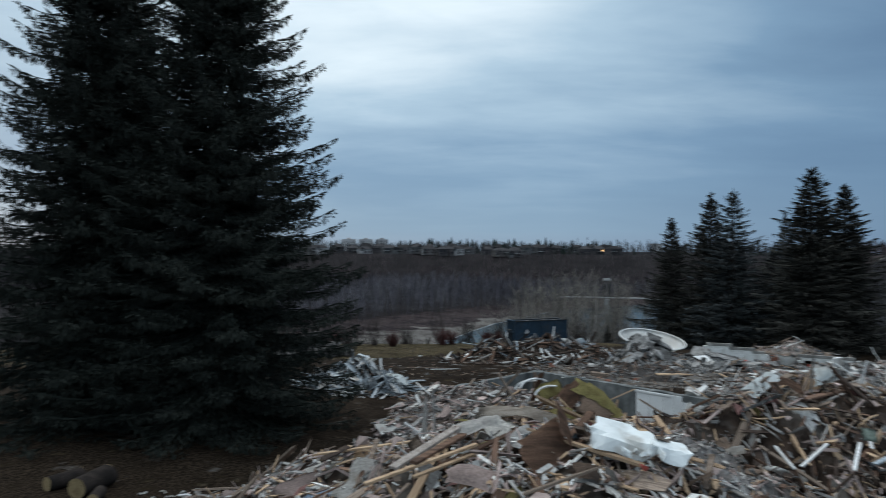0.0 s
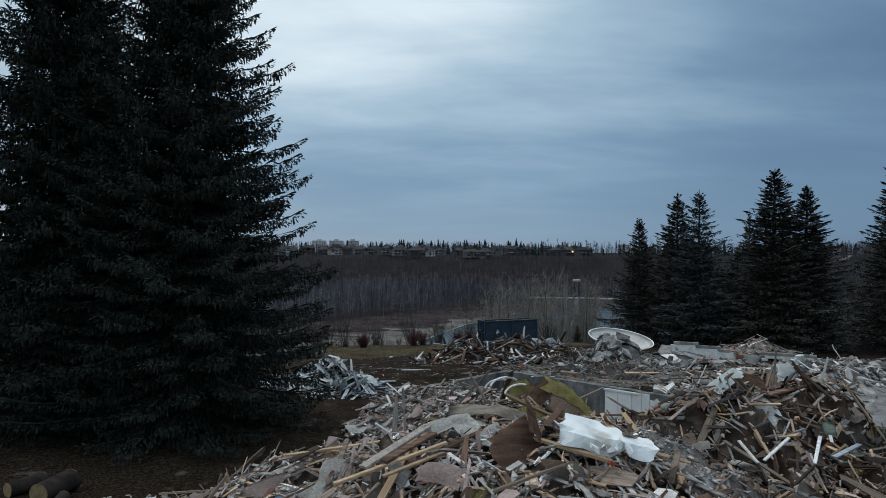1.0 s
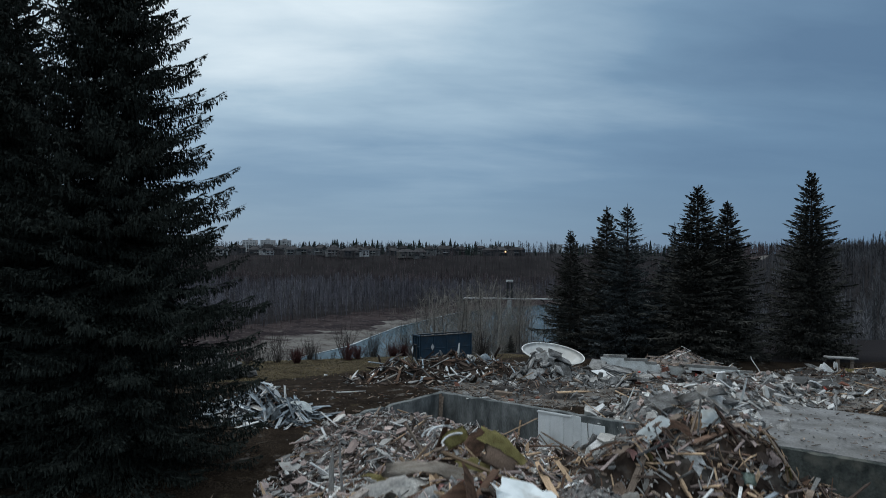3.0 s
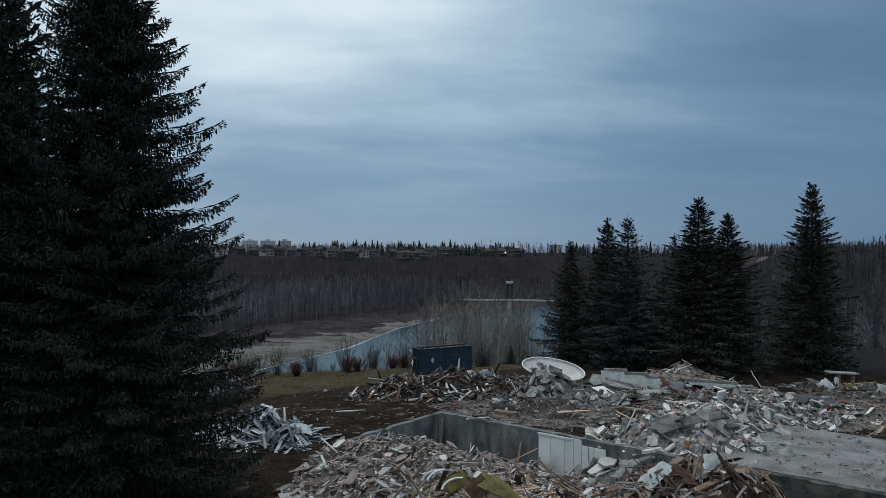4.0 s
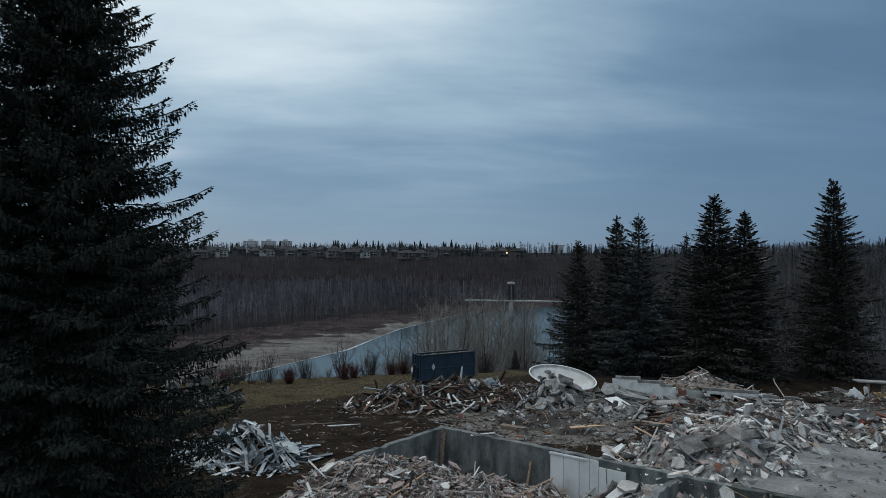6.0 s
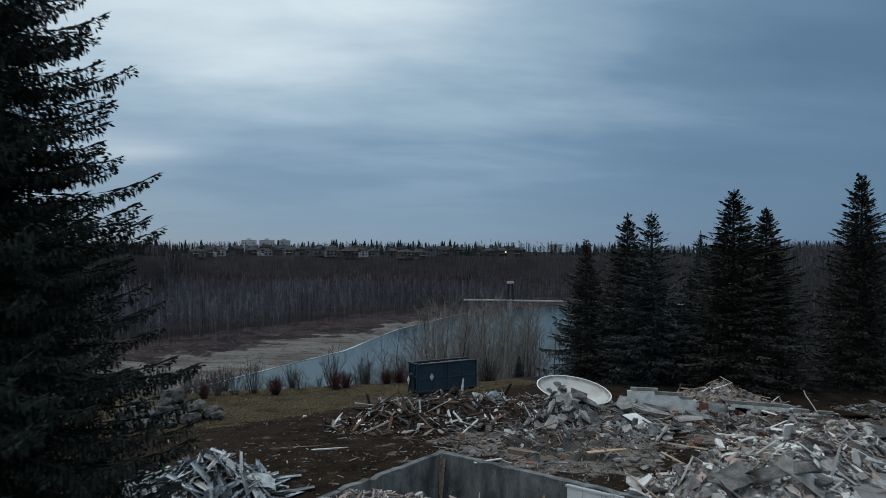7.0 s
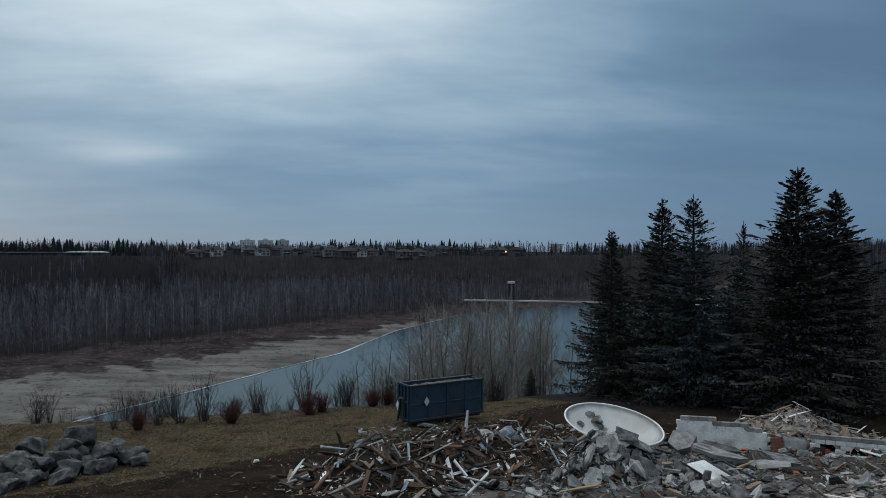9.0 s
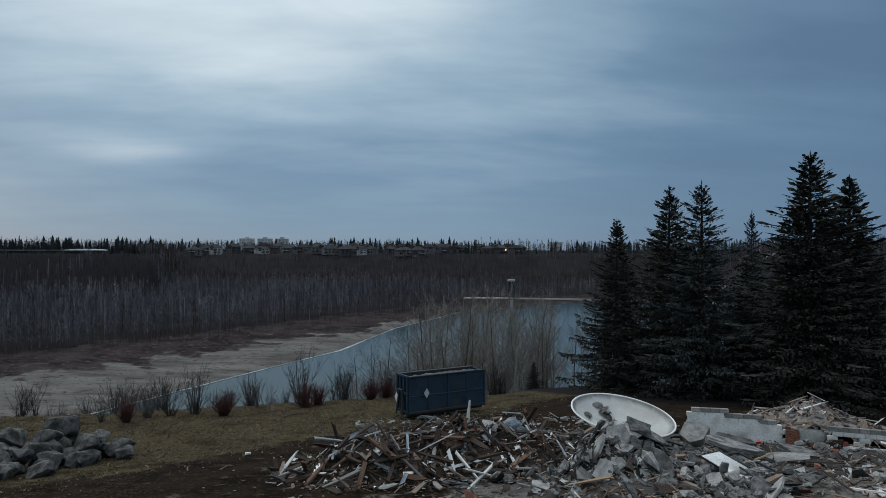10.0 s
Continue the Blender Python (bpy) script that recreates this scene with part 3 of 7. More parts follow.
def spruce(seed, H, R, low, spacing, step, crown_mat, taper=0.85, bulge=0.0, arms=6.5, thick=1.0, extra=(), open_top=0.0, shoot=0.24):
    """Trunk and crown meshes of one spruce, base at the origin: arched boughs clad in short fingers and hanging twigs."""
    g = np.random.default_rng(seed)
    A, B, W = [], [], []
    limbs_a, limbs_b, limbs_r = [], [], []
    up = np.array([0, 0, 1.0])

    def bough(az, zz, L, t):
        out = np.array([math.cos(az), math.sin(az), 0.0])
        side = np.array([-out[1], out[0], 0.0])
        drop = (-0.46 + 0.62 * t if not bulge else -0.46 + 0.40 * t) + g.uniform(-0.10, 0.10) + 3.5 * max(0.0, t - 0.8)
        curl, bow = (0.31 - 0.04 * t, 2) if not bulge else (0.25 + 0.05 * t, 3)
        thin = thick * (1 - 0.35 * open_top * t)
        sway = g.normal(0, 0.08) * L
        at = lambda s: out * (s * L)[:, None] + up * (zz + L * (drop * s + curl * s ** bow))[:, None] + side * (sway * s * s)[:, None]
        tan_at = lambda s: out + up * (drop + bow * curl * s ** (bow - 1))[:, None]
        # clad axis
        n = max(2, int(L / 0.4))
        s = np.linspace(0.12, 1.0, n + 1)
        q = at(s)
        A.append(q[:-1]), B.append(q[1:] + (q[1:] - q[:-1]) * 0.5), W.append(thin * (0.06 if bulge else 0.10) * (1.15 - 0.6 * s[:-1]))
        # a plate of short needle-clad shoots on the side twigs, pointing out, forward and down
        n = max(7, int(L / step))
        s = 1.02 - 0.88 * g.random(n)
        wide = 0.10 + 0.30 * L ** 0.6 * np.clip(1.06 - s, 0, 1) ** 0.7
        reach_in = shoot * min(1.0, 0.5 + L / 2.5) * (1.0 if bulge else 1 - 0.6 * t)
        u = g.uniform(-1, 1, n) * wide
        back = np.clip(s - 0.75 * np.abs(u) / max(L, 0.3), 0.05, 1.02)
        root = at(s) + side * u[:, None] + up * (at(back) - at(s))[:, 2:3] * 0.5 - up * (0.30 * np.abs(u))[:, None]
        D = tan_at(s) * g.uniform(0.3, 1.0, n)[:, None] + side * (np.sign(u) * g.uniform(0.1, 0.9, n))[:, None] - up * g.uniform(-0.25, 1.1, n)[:, None]
        D /= np.linalg.norm(D, axis=1, keepdims=True)
        A.append(root), B.append(root + D * (reach_in * g.uniform(0.65, 1.35, n))[:, None]), W.append(thin * g.uniform(0.024, 0.04, n))
        # twigs hanging in a curtain under the plate
        n = max(4, int(L / step * (0.6 if bulge else 0.6 - 0.45 * t)))
        s = 1.0 - 0.85 * g.random(n) ** 0.8
        D = -up + tan_at(s) * g.uniform(0, 0.3, n)[:, None] + side * g.normal(0, 0.16, n)[:, None]
        D /= np.linalg.norm(D, axis=1, keepdims=True)
        A.append(at(s) + side * (g.uniform(-0.8, 0.8, n) * (0.10 + 0.28 * L ** 0.6 * np.clip(1.05 - s, 0, 1) ** 0.7))[:, None] - up * 0.06), W.append(thin * g.uniform(0.022, 0.036, n))
        B.append(A[-1] + D * (reach_in * g.uniform(0.8, 2.2 if bulge else 2.2 - 1.2 * t, n))[:, None])
        limbs_a.append(out * 0.02 + up * zz), limbs_b.append(at(np.array([0.55]))[0]), limbs_r.append(0.012 + 0.010 * L)

    z = low
    while z < H - 0.25:
        t = (z - low) / (H - low)
        reach = R * ((1 - t ** bulge) * (0.97 + 0.03 * min(1, t / 0.2)) if bulge else (1 - t) ** taper * (0.82 + 0.18 * min(1, t * 6)))
        turn = g.uniform(0, 6.283)
        n = max(4, int(round(arms * g.uniform(0.8, 1.2) * (1.45 if bulge and t < 0.42 else 1.0)))) if t < 0.93 else 4
        for k in range(n):
            L = max(0.22, reach * g.choice([0.8, 0.92, 1.0, 1.06] if not open_top else [0.62, 0.85, 1.0, 1.18]) * g.uniform(0.88, 1.06))
            bough(turn + 6.283 * (k + g.uniform(-0.3, 0.3)) / n, z + g.uniform(-0.2, 0.2) * spacing * 2, L, t)
        if bulge or open_top:
            m_in = int(n * (0.9 if bulge else 0.7))
            for k in range(m_in):
                bough(turn + 0.5 + 6.283 * (k + g.uniform(-0.3, 0.3)) / m_in, z + spacing * g.uniform(0.25, 0.75), max(0.2, reach * g.uniform(0.5, 0.8)), t)
        z += spacing * g.uniform(0.75, 1.25) * (1 - (0.45 if not open_top else 0.35) * t)
    for az, zz, L in extra:
        bough(radians(az), zz, L, (zz - low) / (H - low))
    A.append(np.array([[0, 0, H - 0.8], [0, 0, H - 0.35]]))
    B.append(np.array([[0.02, 0, H], [0, 0.02, H + 0.25]]))
    W.append(np.array([0.06, 0.04]))
    A, B, W = np.concatenate(A), np.concatenate(B), np.concatenate(W)
    n = len(A)
    D = B - A
    L = np.linalg.norm(D, axis=1, keepdims=True)
    D /= L
    p = np.cross(D, np.array([0.13, 0.21, 1.0]))
    p /= np.linalg.norm(p, axis=1, keepdims=True)
    q = np.cross(D, p)
    w = W[:, None]
    # needle-clad shoot: one blunt blade, rolled at random
    roll = g.uniform(0, 3.14, n)[:, None]
    p = p * np.cos(roll) + q * np.sin(roll)
    mid = A + D * L * 0.66
    V = [A, mid + p * w, B, mid - p * w]
    F = [(0, 1, 2), (0, 2, 3)]
    V = np.stack(V, 1)
    F = np.array(F)
    m = V.shape[1]
    faces = (F[None] + m * np.arange(n)[:, None, None]).reshape(-1, 3)
    crown = mesh_from("crown", V.reshape(-1, 3), faces, crown_mat)
    zs = np.linspace(0, H, 15)
    px = np.stack([0.05 * np.sin(zs * 0.7 + seed), 0.05 * np.cos(zs * 0.5 + seed), zs], 1)
    px[:, :2] *= (1 - zs / H)[:, None]
    rr = 0.018 * (H - zs) + 0.012
    la, lb, lr = np.array(limbs_a), np.array(limbs_b), np.array(limbs_r)
    v1, f1 = tri_prism(la, la + (lb - la) * 0.7, lr, lr * 0.3)
    sides = 8
    ring = np.stack([np.cos(np.arange(sides) * 2 * np.pi / sides), np.sin(np.arange(sides) * 2 * np.pi / sides)], 1)
    tv = np.concatenate([np.concatenate([px[i, :2] + ring * rr[i] * (1.35 if i == 0 else 1), np.full((sides, 1), px[i, 2])], 1) for i in range(15)])
    tf = [(i * sides + k, i * sides + (k + 1) % sides, (i + 1) * sides + (k + 1) % sides, (i + 1) * sides + k) for i in range(14) for k in range(sides)]
    trunk = mesh_from("trunk", np.concatenate([tv, v1]), tf + [tuple(r) for r in (f1 + len(tv)).tolist()], BARK)
    return trunk, crown


def plant(meshes, x, y, turn, scale, label, group, name="spruce_tree", z=None, sxy=1.0, cat="tree"):
    zz = float(land(x, y)) - 0.1 if z is None else z
    t = hold(name, Matrix.Translation((x, y, zz)) @ Matrix.Rotation(radians(turn), 4, "Z"), label, cat, group)
    for me in meshes:
        ob = new(me.name.split(".")[0], me)
        ob.parent = t
        ob.scale = (scale * sxy, scale * sxy, scale)
    return t


BIG_A = spruce(11, 19.5, 5.0, 0.3, 0.50, 0.0165, NEEDLE, bulge=1.8, arms=8, thick=0.9, shoot=0.14, extra=((-32, 9.3, 4.0), (-25, 6.3, 4.9), (-20, 11.9, 3.4)))
BIG_B = spruce(12, 20.5, 4.9, 0.35, 0.54, 0.024, NEEDLE, bulge=1.8, arms=7.5, thick=1.0, shoot=0.155)
plant(BIG_A, -7.5, 22.9, 20, 1.0, "tall dense dark green spruce beside the debris", "big spruces by the drive")
plant(BIG_B, -11.9, 23.3, 110, 1.0, "tall dense dark spruce with drooping boughs", "big spruces by the drive", sxy=0.92)
MID_A = spruce(21, 12.5, 3.5, 0.3, 0.38, 0.045, MID_NEEDLE, 0.88, thick=1.25, arms=7, open_top=0.7, shoot=0.19)
MID_B = spruce(22, 12.5, 3.6, 0.3, 0.40, 0.045, BLUE_NEEDLE, 0.86, thick=1.25, arms=6, open_top=1.0, shoot=0.19)
MID_C = spruce(23, 14.5, 3.35, 0.3, 0.36, 0.045, MID_NEEDLE, 0.80, thick=1.25, arms=7.5, open_top=0.4, shoot=0.2)
plant(MID_C, -12.6, 28.0, 230, 1.3, "tall dark spruce standing behind its neighbour", "big spruces by the drive", sxy=0.92)
MIDS = [
    (MID_A, 20.3, 62.0, 10.2, "narrow dark green spruce at the slope's edge", 1.0),
    (MID_A, 22.9, 59.6, 12.2, "dark spruce with sparse top at the slope's edge", 1.05),
    (MID_B, 23.85, 57.2, 12.3, "blue spruce with spiky open top", 1.12),
    (MID_B, 31.7, 64.6, 11.0, "thin-topped dark spruce between its neighbours", 0.6),
    (MID_C, 28.1, 53.0, 13.6, "broad dark green spruce in back of the broken wall", 1.38),
    (MID_C, 31.0, 53.6, 12.4, "broad dark spruce grown into its neighbour", 1.25),
    (MID_C, 38.05, 52.9, 15.0, "tall symmetrical dark spruce standing alone", 1.0),
    (MID_A, 25.8, 63.0, 7.5, "small dark spruce filling the row's gap", 1.3),
    (MID_A, 15.5, 65.5, 0.1, "small dark spruce among the bare aspens", 1.0),
    (MID_B, 28.2, 59.5, 7.6, "small blue-grey spruce filling the row's gap", 1.45),
    (MID_A, 29.6, 58.0, 6.5, "small dark spruce filling the row's gap", 1.3),
]
for i, (ms, x, y, top, label, wide) in enumerate(MIDS):
    zb = float(land(x, y)) - 0.2
    hh = {id(MID_A): 12.6, id(MID_B): 12.6, id(MID_C): 14.6}[id(ms)]
    plant(ms, x, y, 67 * i, (top - zb) / hh, label, "spruces along the slope", z=zb, sxy=wide * 1.2)


def aspen(seed, H, r0, branches=34, dark=False):
    """Trunk and branch meshes of a slender leafless tree."""
    g = np.random.default_rng(seed)
    P = [np.zeros(3)]
    d = np.array([0, 0, 1.0])
    for k in range(8):
        d = d + np.append(g.normal(0, 0.05, 2), 0)
        P.append(P[-1] + d / np.linalg.norm(d) * H / 8.3)
    P = np.array(P)
    rr = r0 * (1 - 0.9 * np.arange(9) / 8)
    tv, tf = tri_prism(P[:-1], P[1:], rr[:-1], rr[1:])
    A, B, R0, R1 = [], [], [], []
    for k in range(branches):
        f = 0.28 + 0.7 * (k + g.random()) / branches
        i = min(int(f * 8), 7)
        p = P[i] + (P[i + 1] - P[i]) * (f * 8 - i)
        az = g.uniform(0, 6.283)
        ln = H * (0.36 * (1.05 - f) + 0.06) * g.uniform(0.7, 1.25)
        e = np.array([math.cos(az), math.sin(az), g.uniform(0.3, 1.0)])
        r = max(0.012, 0.35 * r0 * (1 - f))
        for q in range(3):
            e = e + np.array([g.normal(0, 0.15), g.normal(0, 0.15), 0.22])
            n = p + e / np.linalg.norm(e) * ln / 3
            A.append(p), B.append(n), R0.append(r * (1 - 0.28 * q)), R1.append(r * (0.72 - 0.28 * q))
            for _ in range(3):
                s = p + (n - p) * g.random()
                t = e / np.linalg.norm(e) + g.normal(0, 0.55, 3)
                A.append(s), B.append(s + t / np.linalg.norm(t) * ln * g.uniform(0.2, 0.5)), R0.append(0.013), R1.append(0.004)
            p = n
    bv, bf = tri_prism(np.array(A), np.array(B), np.array(R0), np.array(R1))
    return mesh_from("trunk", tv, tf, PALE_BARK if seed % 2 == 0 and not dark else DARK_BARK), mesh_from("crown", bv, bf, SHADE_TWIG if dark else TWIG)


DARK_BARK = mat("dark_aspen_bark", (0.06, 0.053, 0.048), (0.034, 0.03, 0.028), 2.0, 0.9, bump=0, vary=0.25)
# Shaded copy of the twig colour, for trees in the spruces' gloom.
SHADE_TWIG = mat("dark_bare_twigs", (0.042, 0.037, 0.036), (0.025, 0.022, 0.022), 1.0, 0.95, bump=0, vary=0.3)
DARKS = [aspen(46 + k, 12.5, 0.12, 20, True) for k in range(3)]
ASPENS = [aspen(40 + k, 12.5, 0.12 + 0.03 * (k % 3), 26) for k in range(6)]
gt = np.random.default_rng(5)
for k in range(105):
    x = gt.uniform(1.5, 22)
    y = 63 + gt.uniform(0, 24) + 0.2 * (x - 4)
    tallest = np.interp(x, [1, 5, 9, 13, 22], [-2.5, 0.2, 3.4, 5.4, 4.2])
    top = tallest - gt.choice([0.0, 0.6, 1.8, 3.2, 4.6]) * gt.uniform(0.7, 1.2)
    zb = float(land(x, y)) - 0.2
    plant(ASPENS[k % 6], x, y, gt.uniform(0, 360), max(0.25, (top - zb) / 12.5), "leafless grey aspen on the valley slope", "bare aspens on the slope", "bare_tree", zb, 0.9)
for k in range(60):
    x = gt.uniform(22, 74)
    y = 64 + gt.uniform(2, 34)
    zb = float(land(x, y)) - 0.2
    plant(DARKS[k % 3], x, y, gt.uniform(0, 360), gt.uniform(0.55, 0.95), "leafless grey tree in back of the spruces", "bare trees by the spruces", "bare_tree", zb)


# ---- far woods ----
def woods(name, places, heights, seed, template, material, label, category):
    g = np.random.default_rng(seed)
    V, F = template
    n = len(places)
    which = g.integers(0, len(V), n)
    vs, fs, at = [], [], 0
    for k in range(len(V)):
        pick = np.nonzero(which == k)[0]
        if not len(pick):
            continue
        a = g.uniform(0, 2 * np.pi, len(pick))
        c, s = np.cos(a)[:, None], np.sin(a)[:, None]
        h = heights[pick][:, None]
        wdt = h * g.uniform(0.8, 1.2, len(pick))[:, None]
        t = V[k][None]
        x = (t[..., 0] * c - t[..., 1] * s) * wdt + places[pick, 0:1]
        y = (t[..., 0] * s + t[..., 1] * c) * wdt + places[pick, 1:2]
        z = t[..., 2] * h + places[pick, 2:3]
        vs.append(np.stack([x, y, z], -1).reshape(-1, 3))
        m = V[k].shape[0]
        fs.append((F[k][None] + m * np.arange(len(pick))[:, None, None]).reshape(-1, 3) + at)
        at += len(pick) * m
    return tagged(new(name, mesh_from(name, np.concatenate(vs), np.concatenate(fs), material)), label, category, kind="stuff")


def sliver_tree(seed, boughs=22, width=0.0068, spread=0.16):
    """A unit-high leafless tree: a slim trunk and an ovoid crown of upswept twigs, all one connected piece."""
    g = np.random.default_rng(seed)
    levels = 8
    v, f = [], []
    for k in range(levels):
        z = k / (levels - 1)
        w = width * (1.1 - 0.9 * z)
        a = g.uniform(0, 3.14)
        v += [(0.012 * math.sin(3 * z + seed), 0.012 * math.cos(2 * z + seed), z), (w * math.cos(a) * 2, w * math.sin(a) * 2, z)]
    for k in range(levels - 1):
        f += [(2 * k, 2 * k + 1, 2 * k + 2), (2 * k + 1, 2 * k + 3, 2 * k + 2)]
    for k in range(boughs):
        j = int(g.integers(2, levels - 1))
        az = g.uniform(0, 6.283)
        zt = min(1.02, v[2 * j][2] + g.uniform(0.08, 0.30))
        r = spread * math.sqrt(max(0.05, 1 - ((zt - 0.62) / 0.42) ** 2)) * g.uniform(0.45, 1.1)
        i = len(v)
        v += [(v[2 * j][0] - width * 2.4 * math.sin(az), v[2 * j][1] + width * 2.4 * math.cos(az), v[2 * j][2] - width), (r * math.cos(az), r * math.sin(az), zt)]
        f.append((2 * j, i, i + 1))
    return np.array(v), np.array(f)


def cone_tree(seed, rings=8):
    g = np.random.default_rng(seed)
    v, f = [], []
    for k in range(rings):
        z0 = 0.06 + 0.9 * k / rings
        r = 0.22 * (1 - k / rings) ** 0.8 + 0.015
        top = len(v)
        v.append((0, 0, min(1.0, z0 + 0.30)))
        n = 7
        for j in range(n):
            a = 6.283 * (j + g.random() * 0.7) / n
            rr = r * g.uniform(0.6, 1.15)
            v.append((rr * math.cos(a), rr * math.sin(a), z0 + g.uniform(-0.03, 0.03)))
        f += [(top, top + 1 + j, top + 1 + (j + 1) % n) for j in range(n)]
    return np.array(v), np.array(f)


BARES = list(zip(*[sliver_tree(60 + k, 12, 0.0085) for k in range(8)]))
THICK = list(zip(*[sliver_tree(190 + k, 14, 0.011, 0.24) for k in range(6)]))
CROWNS = list(zip(*[sliver_tree(90 + k, 20, 0.0052, 0.2) for k in range(8)]))
CONES = list(zip(*[cone_tree(80 + k, 6) for k in range(4)]))
gw = np.random.default_rng(99)


def fan(n, w0, w1, r0, r1, power=1.0):
    w = w0 + (w1 - w0) * gw.random(n) ** power
    r = gw.uniform(r0, r1, n)
    x = 2.4 + 0.132 * w + 0.991 * r * w
    y = 16.8 + 0.991 * w - 0.132 * r * w
    return x, y, w, r


def shore_at(x):
    return np.interp(x, [-2000, -150, -71, -30, -2, 25, 72, 150, 420, 2000], [-2200, 20, 175, 248, 295, 371, 458, 520, 640, 1500])


x, y, w, r = fan(15000, 170, 700, -0.78, 0.62, 1.1)
e = (y - shore_at(x)) * 0.5
keep = (e > np.interp(x, [-110, -84, -56, -18, 27, 72], [90, 76, 67, 57, 31, 17]) + 8 * wave(x, y, 25)) & (land(x, y) > WATER + 1) & ~((r < hill_edge(x, y, w)) & (w > 430))
x, y, w = x[keep], y[keep], w[keep]
pts = np.stack([x, y, land(x, y) - 0.3], 1)
x2, y2, w2, r2 = fan(4400, 640, 850, -0.435, 0.62)
pts = np.concatenate([pts, np.stack([x2, y2, land(x2, y2) - 0.3], 1)])
x, w = np.concatenate([x, x2]), np.concatenate([w, w2])
tall = gw.uniform(9, 19, len(x)) * np.interp(w, [200, 350, 500, 800], [0.8, 0.9, 0.9, 0.68]) * (1 + 0.22 * wave(x, pts[:, 1], 40))
close = w < 330
steep = w > 640
flat = ~close & ~steep
FINE = list(zip(*[sliver_tree(160 + k, 30, 0.0042, 0.19) for k in range(6)]))
SLOPE = mat("slope_bare_woods", (0.105, 0.082, 0.084), (0.042, 0.033, 0.036), 0.022, 1.0, bump=0, vary=0.7, island=True, fine=0.1)
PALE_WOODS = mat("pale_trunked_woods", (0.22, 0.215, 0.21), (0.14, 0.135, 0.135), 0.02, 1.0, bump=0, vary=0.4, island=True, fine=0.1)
woods("far_bare_woods", pts[flat], tall[flat], 3, CROWNS, HAZY_WOODS, "leafless grey-brown poplar woods across the river", "woods")
woods("slope_bare_woods", pts[steep], tall[steep], 23, CROWNS, SLOPE, "leafless red-brown woods on the valley's far side", "woods")
woods("river_bare_woods", pts[close], tall[close], 13, FINE, HAZY_WOODS, "leafless grey poplars on the far river flat", "woods")
STEMS = list(zip(*[sliver_tree(260 + k, 6, 0.0048, 0.09) for k in range(6)]))
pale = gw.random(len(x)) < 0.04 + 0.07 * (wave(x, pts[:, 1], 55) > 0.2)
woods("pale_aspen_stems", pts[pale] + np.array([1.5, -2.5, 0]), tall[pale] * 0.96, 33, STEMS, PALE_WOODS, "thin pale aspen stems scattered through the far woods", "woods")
# low red-brown willow along the woods' edge
x, y, w, r = fan(24000, 150, 640, -0.78, 0.3)
e = (y - shore_at(x)) * 0.5
lim = np.interp(x, [-110, -84, -56, -18, 27, 72], [84, 70, 62, 52, 28, 13])
keep = (e > lim - 6 + 8 * wave(x, y, 25)) & (e < lim + 14) & (land(x, y) > WATER + 0.6)
x, y = x[keep], y[keep]
WILLOW = mat("far_willow_brush", (0.066, 0.044, 0.043), (0.045, 0.031, 0.031), 0.05, 1.0, bump=0, vary=0.35, island=True, fine=0.1)
woods("far_willow_brush", np.stack([x, y, land(x, y) - 0.2], 1), gw.uniform(1.5, 4.2, len(x)), 4, BARES, WILLOW, "low red-brown willow brush behind the gravel bar", "brush")
x, y, w, r = fan(2900, 920, 2200, -0.80, 0.80, 1.5)
keep = wave(x, y, 160) + 0.9 * wave(x + 500, y, 45) > gw.uniform(0.0, 0.9, len(x))
x, y, w = x[keep], y[keep], w[keep]
woods("far_spruce_woods", np.stack([x, y, land(x, y) - 0.3], 1), (7 + 20 * gw.random(len(x)) ** 2.0) * np.interp(w, [900, 2200], [0.95, 1.3]), 5, CONES, FAR_GREEN, "dark spruces along the far skyline", "woods")
x, y, w, r = fan(3600, 935, 1400, -0.80, 0.80, 1.0)
woods("far_skyline_woods", np.stack([x, y, land(x, y) - 0.3], 1), gw.uniform(13, 20, len(x)) * (1 + 0.3 * wave(x, y, 70)), 6, THICK, mat("skyline_bare_woods", (0.060, 0.060, 0.064), (0.034, 0.034, 0.037), 0.02, 1.0, bump=0, vary=0.6, island=True, fine=0.1), "leafless trees on the far plateau", "woods")
BLUFF = mat('bluff_bare_woods', (0.095, 0.095, 0.101), (0.048, 0.048, 0.053), 0.02, 1.0, bump=0, vary=0.6, island=True, fine=0.1)
# wooded bluff down the river on this side
x, y, w, r = fan(5600, 34, 520, 0.30, 0.80, 1.3)
zz = land(x, y)
keep = (zz > WATER + 2) & (y > np.interp(x, [36, 41, 60], [60, 49.5, 45]))
woods("bluff_woods", np.stack([x, y, zz - 0.3], 1)[keep], gw.uniform(6, 12, keep.sum()) * np.interp(w[keep], [34, 60, 95], [0.3, 0.5, 1.0]), 7, CROWNS, BLUFF, "leafless trees on the bluff beyond the spruces", "woods")
# dark pines on the hill at the bend
x, y, w, r = fan(420, 672, 860, -0.80, -0.39)
clump = wave(x, y, 28) + 0.5 * wave(x, y, 90) > 0.25
x, y = x[clump], y[clump]
woods("hill_spruces", np.stack([x, y, land(x, y) - 0.3], 1), 5 + 14 * gw.random(len(x)) ** 2.2, 8, CONES, FAR_GREEN, "dark spruces on the flat-topped hill", "woods")

